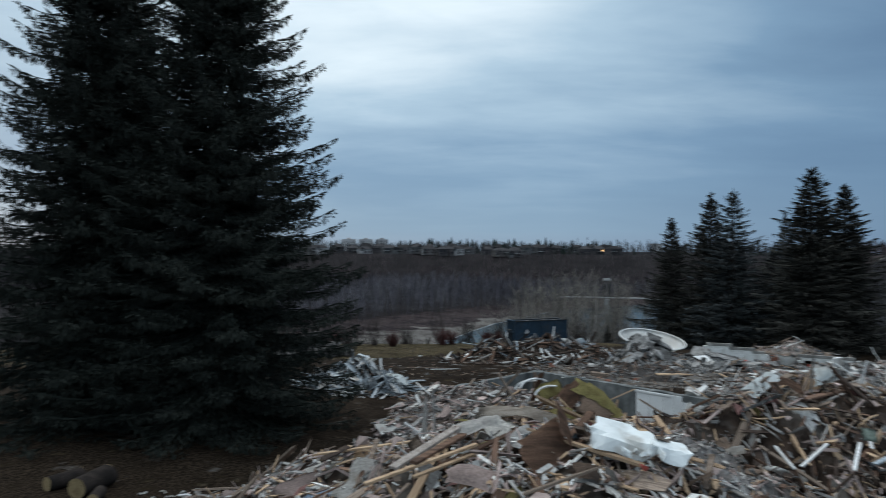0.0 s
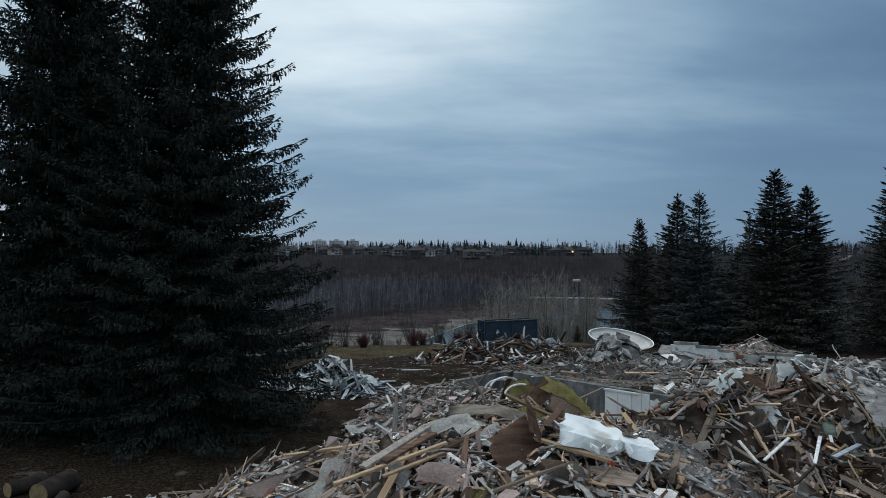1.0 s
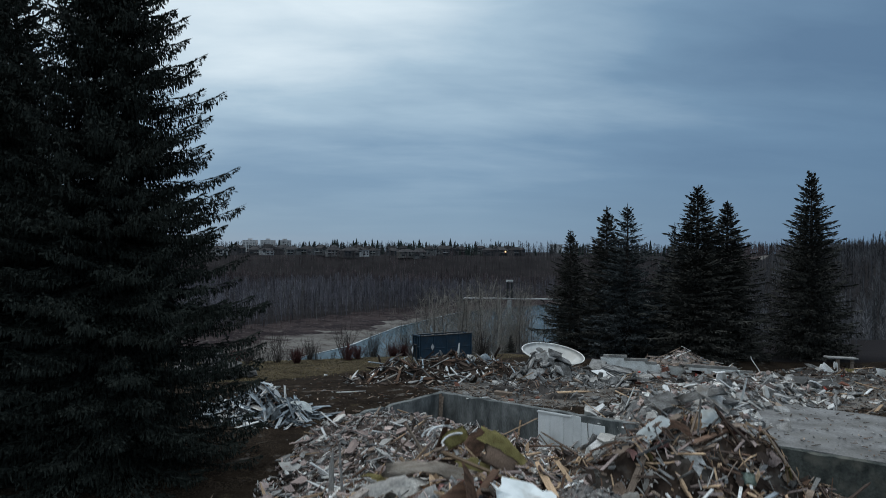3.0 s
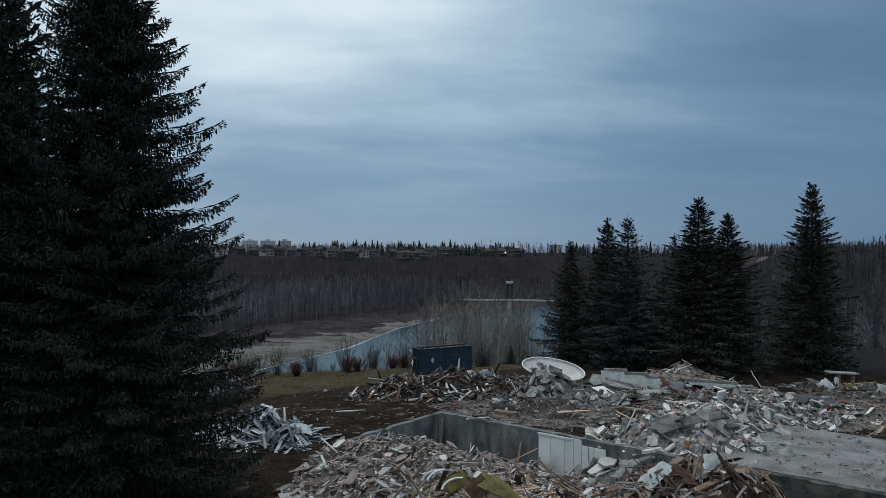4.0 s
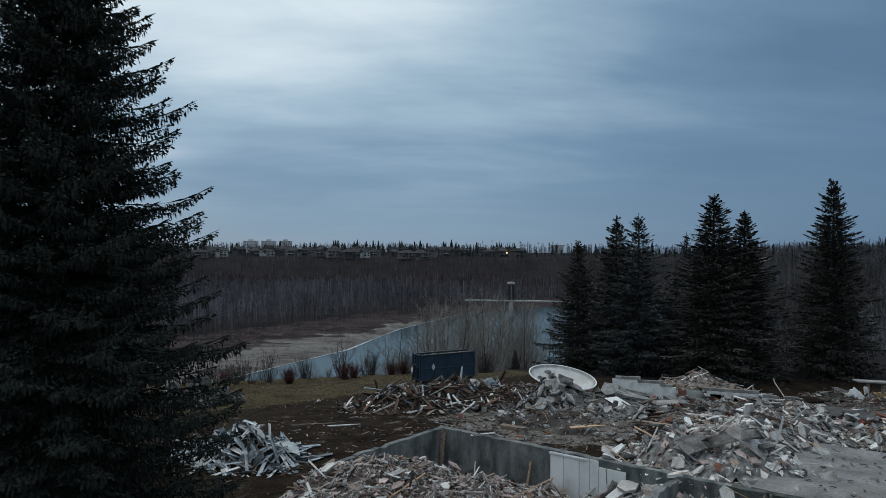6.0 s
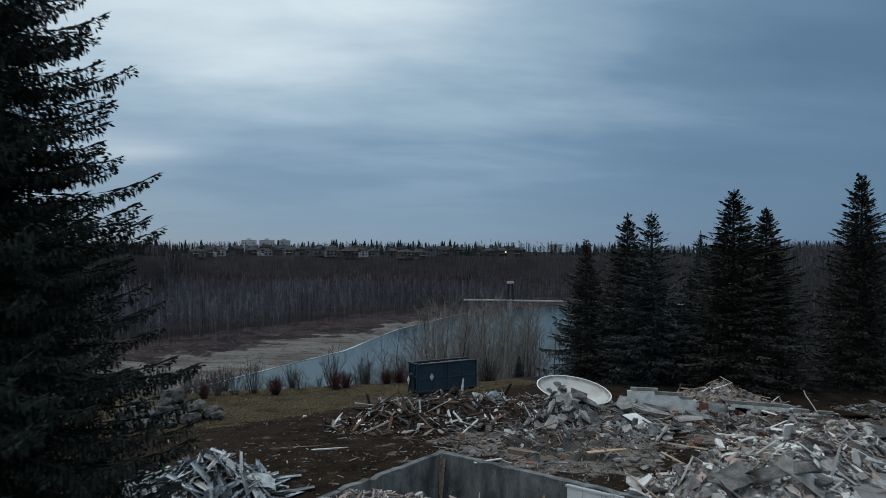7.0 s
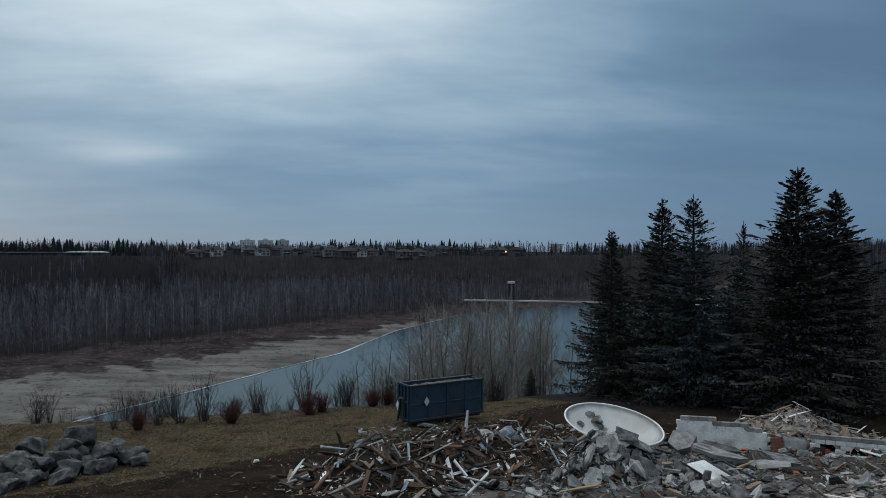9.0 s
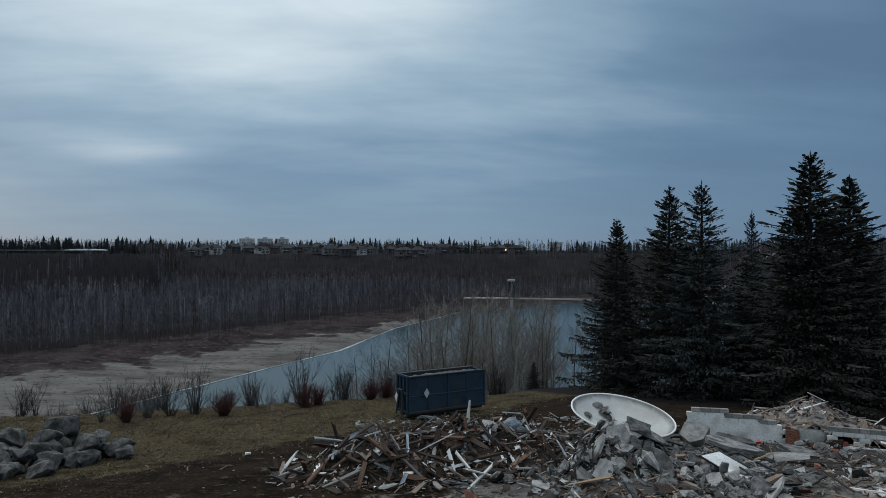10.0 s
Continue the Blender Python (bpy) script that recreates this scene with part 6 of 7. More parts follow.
field = heap(
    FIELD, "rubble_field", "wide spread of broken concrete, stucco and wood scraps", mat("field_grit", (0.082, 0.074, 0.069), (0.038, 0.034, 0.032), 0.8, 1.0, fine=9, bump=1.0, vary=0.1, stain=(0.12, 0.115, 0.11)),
    [
        ("sheet", [STUCCO, CONC_BITS, CONC_BITS, OLD_WOOD, DARK_WOOD], 5, (0.25, 0.9), (0.2, 0.6), (0.03, 0.1), 0.25),
        ("lump", [CONC_BITS, CONC_BITS, STUCCO, BRICK], 4, (0.15, 0.5), (0.12, 0.4), (0.08, 0.2), 0.4),
        ("plank", [WHITE_TRIM, OLD_WOOD, DARK_WOOD, LUMBER], 3, (0.6, 2.4), (0.06, 0.16), (0.02, 0.05), 0.25),
        ("lump", [RED_BITS], 0.1, (0.2, 0.4), (0.2, 0.3), (0.1, 0.2), 0.3),
    ],
    300, 10500, [CONC_BITS, STUCCO, DARK_WOOD, CONC_BITS, OLD_WOOD, DARK_WOOD, RED_WOOD], (0.04, 0.15), lambda x, y: (pit_uv(x, y)[1] < -0.3) & ((x < 17.5) | (y < np.interp(x, [17.5, 21.5, 27.2, 29], [45.2, 43.7, 40.2, 39.4])) | (x > 29)) & (y < 44 - 0.35 * (x - 30)) & ~((pit_uv(x, y)[0] > 14) & (pit_uv(x, y)[1] > -7.0)), 0.25, ("chunk", "sheet", "plank", "plank"), seed=9, step=0.3, margin=0.35)
lath = heap(
    LATH, "lath_heap", "heap of broken lath and plaster against the white wall", GRIT,
    [
        ("sheet", [PLASTER, CONC_BITS, OLD_WOOD], 4, (0.3, 0.9), (0.15, 0.35), (0.03, 0.06), 0.3),
        ("plank", [OLD_WOOD, PLASTER, WHITE_TRIM], 4, (0.6, 1.6), (0.05, 0.12), (0.02, 0.04), 0.35),
        ("sheet", [TARP], 0.5, (0.5, 0.9), (0.2, 0.4), (0.03, 0.06), 0.3),
    ],
    130, 1800, [PLASTER, CONC_BITS, OLD_WOOD, DARK_WOOD], (0.05, 0.16), lambda x, y: y > 45.6 - 0.55 * (x - 21.5), 0.2, ("plank", "sheet", "chunk"), seed=10)


# ---- single pieces lying on the heaps ----
def piece(parent, name, kind, k, material, at, size, turn, label=""):
    ob = new(name, unit_mesh(kind, k, material))
    ob.matrix_world = pose(*at, *turn) @ Matrix.Diagonal((*size, 1))
    ob.parent = parent
    return tagged(ob, label)


def crumpled(name, w, d, material, parent, m, sag, seed, thick=0.03, label="", n=9):
    """A torn, sagging sheet with a ragged outline."""
    bm = bmesh.new()
    grid = []
    g = np.random.default_rng(seed)
    for i in range(n):
        row = []
        for j in range(n):
            a, b = i / (n - 1) - 0.5, j / (n - 1) - 0.5
            e = 1 + 0.22 * float(wave(seed * 3.1 + a * 5, b * 5 + seed, 1.0)) * (max(abs(a), abs(b)) * 2)
            z = -sag * (a * a * 3 + b * b * 2.2) + 0.10 * float(wave(a * 6 + seed, b * 6, 1.0)) * sag * 3 + (0.035 * w * float(wave(a * 11 + seed, b * 13, 1.0)) if n > 9 else 0.0)
            row.append(bm.verts.new((a * w * e, b * d * e, z)))
        grid.append(row)
    for i in range(n - 1):
        for j in range(n - 1):
            bm.faces.new((grid[i][j], grid[i + 1][j], grid[i + 1][j + 1], grid[i][j + 1]))
    got = bmesh.ops.solidify(bm, geom=bm.faces[:], thickness=thick)
    bmesh.ops.recalc_face_normals(bm, faces=bm.faces)
    bm.transform(m)
    return part(name, bm, material, parent, label, smooth=True)


WHITE_SHEET = mat("white_foam_sheet", (0.76, 0.80, 0.80), (0.62, 0.66, 0.66), 3.5, 0.7, stain=(0.42, 0.41, 0.38), fine=5, vary=0.05, speck=0.06)


def folded(name, w, d, m, seed, label=""):
    """A stiff torn foam sheet: a flat top with sharp creases, its near edge bent down."""
    g = np.random.default_rng(seed)
    n = 8
    bm = bmesh.new()
    rows_ = []
    for i in range(n):
        a = i / (n - 1) - 0.5
        row = []
        for j in range(n):
            b = j / (n - 1) - 0.5
            an = math.atan2(b, a)
            e = (1 - 0.24 * min(1.0, 4.2 * abs(a * b))) * (1 + 0.10 * math.sin(3 * an + seed) + 0.07 * math.sin(7 * an + 2 * seed)) + 0.05 * g.uniform(-1, 1) * (max(abs(a), abs(b)) > 0.49)
            bend = max(0.0, -b - 0.12 - 0.10 * math.sin(5 * a + seed))
            row.append(bm.verts.new((a * w * e, (b + 0.45 * bend) * d * e, -0.75 * bend * d + 0.10 * w * abs(a - 0.12) + g.normal(0, 0.003))))
        rows_.append(row)
    for p, q in zip(rows_, rows_[1:]):
        for j in range(n - 1):
            bm.faces.new((p[j], q[j], q[j + 1], p[j + 1]))
    bmesh.ops.triangulate(bm, faces=bm.faces)
    bmesh.ops.solidify(bm, geom=bm.faces[:], thickness=0.03)
    bmesh.ops.recalc_face_normals(bm, faces=bm.faces)
    bm.transform(m)
    return part(name, bm, WHITE_SHEET, front, label)


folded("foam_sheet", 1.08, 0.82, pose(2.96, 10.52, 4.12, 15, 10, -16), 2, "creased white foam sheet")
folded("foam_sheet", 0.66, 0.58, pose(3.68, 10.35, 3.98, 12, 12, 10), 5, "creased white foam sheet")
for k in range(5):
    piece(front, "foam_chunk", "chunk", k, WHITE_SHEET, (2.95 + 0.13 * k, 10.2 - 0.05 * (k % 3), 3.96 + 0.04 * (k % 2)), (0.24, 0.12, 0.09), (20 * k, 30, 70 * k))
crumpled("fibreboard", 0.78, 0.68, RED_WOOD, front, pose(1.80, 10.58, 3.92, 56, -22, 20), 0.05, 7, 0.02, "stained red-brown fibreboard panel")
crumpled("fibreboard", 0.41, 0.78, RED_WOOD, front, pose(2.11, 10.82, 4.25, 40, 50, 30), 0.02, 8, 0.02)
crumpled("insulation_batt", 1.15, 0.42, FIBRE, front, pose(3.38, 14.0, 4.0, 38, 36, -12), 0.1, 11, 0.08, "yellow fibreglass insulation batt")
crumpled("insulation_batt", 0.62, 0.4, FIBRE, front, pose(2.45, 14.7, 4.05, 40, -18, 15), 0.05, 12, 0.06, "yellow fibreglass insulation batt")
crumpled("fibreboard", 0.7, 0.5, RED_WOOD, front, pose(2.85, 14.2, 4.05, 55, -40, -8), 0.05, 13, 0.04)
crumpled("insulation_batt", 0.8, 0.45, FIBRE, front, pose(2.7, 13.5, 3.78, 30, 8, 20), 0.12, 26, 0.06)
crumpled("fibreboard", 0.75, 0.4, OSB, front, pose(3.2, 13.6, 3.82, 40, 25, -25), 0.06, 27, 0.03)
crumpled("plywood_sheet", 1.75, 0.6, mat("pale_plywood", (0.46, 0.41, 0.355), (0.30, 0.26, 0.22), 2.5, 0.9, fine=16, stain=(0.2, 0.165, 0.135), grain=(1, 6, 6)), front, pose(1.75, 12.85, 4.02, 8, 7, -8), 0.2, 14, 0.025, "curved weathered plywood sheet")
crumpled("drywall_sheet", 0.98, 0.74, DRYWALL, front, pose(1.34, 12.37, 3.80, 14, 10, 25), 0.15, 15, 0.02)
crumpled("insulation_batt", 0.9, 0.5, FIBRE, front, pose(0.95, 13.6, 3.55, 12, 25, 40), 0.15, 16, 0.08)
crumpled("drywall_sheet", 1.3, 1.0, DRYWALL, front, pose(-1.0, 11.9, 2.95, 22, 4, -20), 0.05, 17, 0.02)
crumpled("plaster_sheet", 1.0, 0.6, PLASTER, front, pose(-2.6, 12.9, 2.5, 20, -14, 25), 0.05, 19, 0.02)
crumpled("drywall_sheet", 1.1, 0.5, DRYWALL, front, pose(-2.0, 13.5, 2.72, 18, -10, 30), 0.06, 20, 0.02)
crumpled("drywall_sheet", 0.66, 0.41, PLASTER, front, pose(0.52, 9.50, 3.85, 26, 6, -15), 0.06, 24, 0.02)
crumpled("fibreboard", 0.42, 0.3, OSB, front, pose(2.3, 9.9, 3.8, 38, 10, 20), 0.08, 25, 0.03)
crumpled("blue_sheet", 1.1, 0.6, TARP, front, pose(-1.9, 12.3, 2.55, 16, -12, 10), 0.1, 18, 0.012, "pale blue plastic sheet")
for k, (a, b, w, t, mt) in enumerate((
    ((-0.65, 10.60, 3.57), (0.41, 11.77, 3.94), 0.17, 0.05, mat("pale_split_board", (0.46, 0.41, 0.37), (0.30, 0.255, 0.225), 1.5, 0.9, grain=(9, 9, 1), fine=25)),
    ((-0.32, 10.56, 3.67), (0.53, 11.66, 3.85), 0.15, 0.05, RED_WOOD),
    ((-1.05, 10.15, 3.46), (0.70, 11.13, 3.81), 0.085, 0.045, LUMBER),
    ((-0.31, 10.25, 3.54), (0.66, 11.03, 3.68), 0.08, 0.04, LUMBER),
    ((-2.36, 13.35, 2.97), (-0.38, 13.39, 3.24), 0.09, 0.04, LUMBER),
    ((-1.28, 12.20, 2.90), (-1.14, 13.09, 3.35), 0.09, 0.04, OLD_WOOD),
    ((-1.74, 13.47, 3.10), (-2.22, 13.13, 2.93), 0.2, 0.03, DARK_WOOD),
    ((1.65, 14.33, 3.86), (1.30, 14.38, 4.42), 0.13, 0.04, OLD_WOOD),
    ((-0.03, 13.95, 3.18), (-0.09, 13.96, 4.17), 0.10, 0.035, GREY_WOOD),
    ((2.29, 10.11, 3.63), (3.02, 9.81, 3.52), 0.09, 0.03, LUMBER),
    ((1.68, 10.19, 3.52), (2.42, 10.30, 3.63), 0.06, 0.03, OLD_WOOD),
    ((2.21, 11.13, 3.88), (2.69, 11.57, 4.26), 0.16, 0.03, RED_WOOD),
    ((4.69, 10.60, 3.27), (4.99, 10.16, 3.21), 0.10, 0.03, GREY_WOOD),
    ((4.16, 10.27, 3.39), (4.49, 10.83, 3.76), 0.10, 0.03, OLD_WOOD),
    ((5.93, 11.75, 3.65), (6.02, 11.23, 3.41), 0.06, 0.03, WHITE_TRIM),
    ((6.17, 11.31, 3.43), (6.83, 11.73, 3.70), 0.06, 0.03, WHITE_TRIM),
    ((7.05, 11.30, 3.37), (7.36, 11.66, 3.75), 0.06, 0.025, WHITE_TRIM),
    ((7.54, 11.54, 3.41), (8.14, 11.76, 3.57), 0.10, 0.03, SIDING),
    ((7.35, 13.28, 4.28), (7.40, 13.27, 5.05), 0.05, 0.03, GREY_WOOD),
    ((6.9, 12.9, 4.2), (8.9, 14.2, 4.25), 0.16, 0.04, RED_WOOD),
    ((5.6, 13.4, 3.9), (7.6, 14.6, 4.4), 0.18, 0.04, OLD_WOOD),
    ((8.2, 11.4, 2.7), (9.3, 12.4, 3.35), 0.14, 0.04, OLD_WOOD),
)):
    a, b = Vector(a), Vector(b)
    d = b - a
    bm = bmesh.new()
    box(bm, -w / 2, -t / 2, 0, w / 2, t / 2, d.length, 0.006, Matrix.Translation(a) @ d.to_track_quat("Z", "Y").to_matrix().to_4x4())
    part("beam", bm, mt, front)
crumpled("drywall_sheet", 0.85, 0.36, DRYWALL, front, pose(0.76, 11.73, 4.05, 22, -14, 8), 0.1, 141, 0.03, "torn white drywall")
piece(front, "red_scrap", "chunk", 4, RED_BITS, (3.14, 10.00, 3.79), (0.16, 0.1, 0.1), (10, 20, 40), "red plastic scrap")
piece(front, "pink_lump", "chunk", 6, PLASTER, (-1.58, 13.75, 3.18), (0.4, 0.3, 0.32), (10, 5, 40), "lump of pink plaster")
crumpled("green_board", 0.3, 0.24, mat("pale_green_board", (0.36, 0.42, 0.36), (0.25, 0.3, 0.25), 3, 0.9, fine=20), peak, pose(7.64, 11.83, 3.84, 60, 10, 10), 0.03, 142, 0.015, "pale green board scrap", 5)
crumpled("fibreboard", 0.36, 0.34, OSB, peak, pose(8.46, 11.31, 3.20, 55, 10, -10), 0.03, 143, 0.015, "", 5)
crumpled("foam_sheet", 0.75, 0.32, WHITE_SHEET, front, pose(6.5, 13.5, 4.42, 30, -26, 20), 0.02, 21, 0.03)
crumpled("foam_sheet", 0.42, 0.42, WHITE_SHEET, front, pose(7.95, 13.7, 4.6, 50, 10, 0), 0.2, 22, 0.03)
crumpled("plywood_sheet", 0.9, 0.5, RED_WOOD, front, pose(6.95, 13.7, 4.5, 20, 10, 10), 0.15, 23, 0.03)
piece(front, "splinter", "plank", 2, OLD_WOOD, (7.65, 14.0, 4.4), (0.8, 0.05, 0.03), (0, -60, 30))
piece(front, "splinter", "plank", 3, GREY_WOOD, (-0.25, 14.1, 3.45), (1.1, 0.1, 0.04), (0, -86, 70))
piece(front, "splinter", "plank", 5, OLD_WOOD, (1.45, 15.2, 3.9), (1.1, 0.12, 0.04), (0, 48, 160))
for k, (x, y, z) in enumerate(((2.15, 14.8, 4.05), (2.35, 14.5, 3.95), (1.9, 15.1, 3.95))):
    bm = bmesh.new()
    prev = None
    for q in range(9):
        an = radians(10 + 17 * q)
        p_ = (x - 0.34 * math.cos(an) + 0.08 * k, y + 0.04 * q, z - 0.05 + 0.2 * math.sin(an))
        if prev:
            rod(bm, prev, p_, 0.025, 5)
        prev = p_
    part("bent_trim", bm, WHITE_TRIM, front, "bent white trim strip")


gs = np.random.default_rng(611)
NEAR = FRONT + PEAK
TORN = [(DRYWALL, "drywall_sheet"), (PLASTER, "plaster_sheet"), (OLD_WOOD, "veneer_sheet"), (OSB, "fibreboard"), (WHITE_TRIM, "vinyl_strip"), (RED_WOOD, "veneer_sheet"), (LUMBER, "plywood_sheet"), (GREY_WOOD, "veneer_sheet"), (PINK_FIBRE, "insulation_tuft"), (SIDING, "metal_sheet"), (DRYWALL, "drywall_sheet"), (FIBRE, "insulation_tuft")]
for k in range(150):
    x, y = (gs.uniform(-3.4, 5.2), gs.uniform(9.3, 14.6)) if k % 3 else (gs.uniform(5.0, 9.6), gs.uniform(10.2, 14.8))
    z = float(heap_z(NEAR, x, y, 0.3))
    if z < float(land(x, y)) + 0.2:
        continue
    mt, nm = TORN[int(gs.integers(len(TORN)))]
    e = 0.3
    nrm = (float(heap_z(NEAR, x - e, y, 0.3) - heap_z(NEAR, x + e, y, 0.3)), float(heap_z(NEAR, x, y - e, 0.3) - heap_z(NEAR, x, y + e, 0.3)), 2 * e)
    wd, dp = gs.uniform(0.25, 0.75), gs.uniform(0.08, 0.34)
    m = Matrix.Translation((x, y, z + 0.05)) @ frame_on(nrm, gs.uniform(0, 6.283), gs.normal(0, 0.35), gs.normal(0, 0.35))
    crumpled(nm, wd, dp, mt, peak if k % 3 == 0 else front, m, gs.uniform(0.02, 0.16), 700 + k, 0.05 if "tuft" in nm else 0.014, "", 5)

for k, (x, y, z, w, d, h, rx, ry, rz) in enumerate((
    (12.2, 37.7, 1.95, 1.5, 0.9, 0.28, 38, -14, 25), (12.9, 37.9, 2.2, 1.0, 0.8, 0.22, 30, 18, -20), (12.1, 37.0, 1.35, 1.2, 0.8, 0.24, 46, 8, 10),
    (12.9, 36.8, 1.35, 1.0, 0.9, 0.3, 52, -10, 60), (11.4, 37.4, 1.2, 1.1, 0.7, 0.22, 34, -22, -10), (13.5, 38.2, 1.75, 1.3, 0.6, 0.2, 26, 30, 15),
    (11.9, 36.4, 0.95, 0.8, 0.7, 0.25, 50, 12, 30), (13.0, 36.1, 0.9, 0.8, 0.6, 0.3, 40, 0, -30), (16.6, 41.2, 0.75, 2.2, 0.7, 0.2, 14, 12, -25),
    (18.3, 40.4, 0.45, 1.8, 0.7, 0.22, 18, -6, -32), (17.4, 42.4, 0.6, 1.9, 0.5, 0.2, 16, 8, -28), (19.6, 41.6, 0.3, 1.6, 0.6, 0.2, 22, 10, -20), (16.0, 42.9, 0.75, 1.0, 0.9, 0.5, 30, -30, 10))):
    x, y = (x - 0.95, y + 1.05) if k < 8 else (x, y)
    w, d, h = (w * 0.72, d * 0.78, h * 1.0) if k < 8 else (w * 0.75, d * 0.8, h * 0.9)
    piece(grey if k < 8 else field, "slab", "lump" if k < 8 else "sheet", k % 8, CONC_BITS if k % 3 else STUCCO, (x, y, z), (w * 1.2, d * 1.2, h), (rx, ry, rz), "broken concrete slab")
bm = bmesh.new()
bmesh.ops.create_cone(bm, cap_ends=True, segments=28, radius1=0.72, radius2=0.70, depth=0.16, matrix=pose(11.85, 37.75, 1.12, 62, 0, -18))
bmesh.ops.bevel(bm, geom=list(bm.edges), offset=0.015, segments=1, affect="EDGES")
part("round_slab", bm, CONC_BITS, grey, "round concrete disc")
crumpled("slab", 1.9, 0.6, STUCCO, spill, pose(14.4, 26.6, 2.3, 28, -18, -30), 0.06, 85, 0.1, "long pale stucco slab", 6)
crumpled("slab", 1.3, 0.9, STUCCO, spill, pose(13.2, 27.3, 1.95, 22, -8, 20), 0.05, 86, 0.1, "", 6)
crumpled("slab", 1.5, 0.7, WHITE_TRIM, spill, pose(14.9, 26.3, 2.25, 24, 32, -40), 0.04, 87, 0.05, "", 6)
crumpled("slab", 2.4, 1.5, SLAB, spill, pose(24.5, 33.5, 1.4, 5, 6, -20), 0.08, 88, 0.1, "", 6)
crumpled("slab", 1.6, 0.9, DARK_WOOD, spill, pose(18.6, 30.2, 1.85, 12, 16, -35), 0.08, 89, 0.05, "", 6)

crumpled("metal_sheet", 0.8, 0.5, SIDING, woody, pose(8.5, 42.6, 1.5, 48, -12, 20), 0.18, 131, 0.012, "crumpled pale metal sheet")
crumpled("metal_sheet", 0.6, 0.45, WHITE_TRIM, woody, pose(7.6, 42.2, 1.55, 40, 25, -15), 0.16, 132, 0.012, "crumpled pale metal sheet")
crumpled("metal_sheet", 1.0, 0.6, SIDING, woody, pose(9.2, 42.5, 1.1, 35, 30, 5), 0.2, 133, 0.012)

# ---- big white dish ----
def dish_mesh():
    bm = bmesh.new()
    R, D = 1.98, 0.78
    rings = []
    for k in range(9):
        r = R * k / 8
        z = D * (r / R) ** 2
        rings.append([bm.verts.new((r * math.cos(a), r * math.sin(a), z + 0.02 * math.sin(5 * a + k))) for a in (2 * math.pi * j / 40 for j in range(40))] if k else [bm.verts.new((0, 0, 0))])
    for a, b in zip(rings, rings[1:]):
        for j in range(40):
            if len(a) == 1:
                bm.faces.new((a[0], b[j], b[(j + 1) % 40]))
            else:
                bm.faces.new((a[j], b[j], b[(j + 1) % 40], a[(j + 1) % 40]))
    bmesh.ops.solidify(bm, geom=bm.faces[:], thickness=0.05)
    bmesh.ops.recalc_face_normals(bm, faces=bm.faces)
    return bm


dish_at = Matrix.Translation((12.95, 43.1, 0.86)) @ Matrix.Rotation(radians(3.5), 4, "Y") @ Matrix.Rotation(radians(-42), 4, "Z") @ Matrix.Rotation(radians(9), 4, "Y") @ Matrix.Rotation(radians(7), 4, "X")
dish = hold("satellite_dish", dish_at, "large white fibreglass dish lying tilted in the rubble", "dish")
bowl = part("bowl", dish_mesh(), WHITE_PLASTIC, dish, smooth=True)
bm = bmesh.new()
prev = None
for j in range(41):
    an = 2 * math.pi * j / 40
    p_ = (2.0 * math.cos(an), 2.0 * math.sin(an), 0.79)
    if prev:
        rod(bm, prev, p_, 0.035, 6)
    prev = p_
part("rim", bm, WHITE_PLASTIC, dish)
for k in range(9):
    a = gd.uniform(0, 6.283)
    lx, ly = -1.05 + 0.5 * math.cos(a), 0.25 + 0.5 * math.sin(a)
    crumpled("peeled_lining", 0.55, 0.32, GREY_WOOD if k % 2 else STUCCO, bowl, pose(lx, ly, 0.10 + 0.2 * (lx * lx + ly * ly), gd.uniform(-40, 40), gd.uniform(-40, 40), gd.uniform(0, 360)), 0.1, 60 + k, 0.01)

# ---- broken white block wall and brick hearth ----
BLOCKM = WHITE_WALL
CAP = mat("bare_block_cap", (0.27, 0.265, 0.25), (0.18, 0.175, 0.165), 2, 0.95, fine=18, bump=0.6)


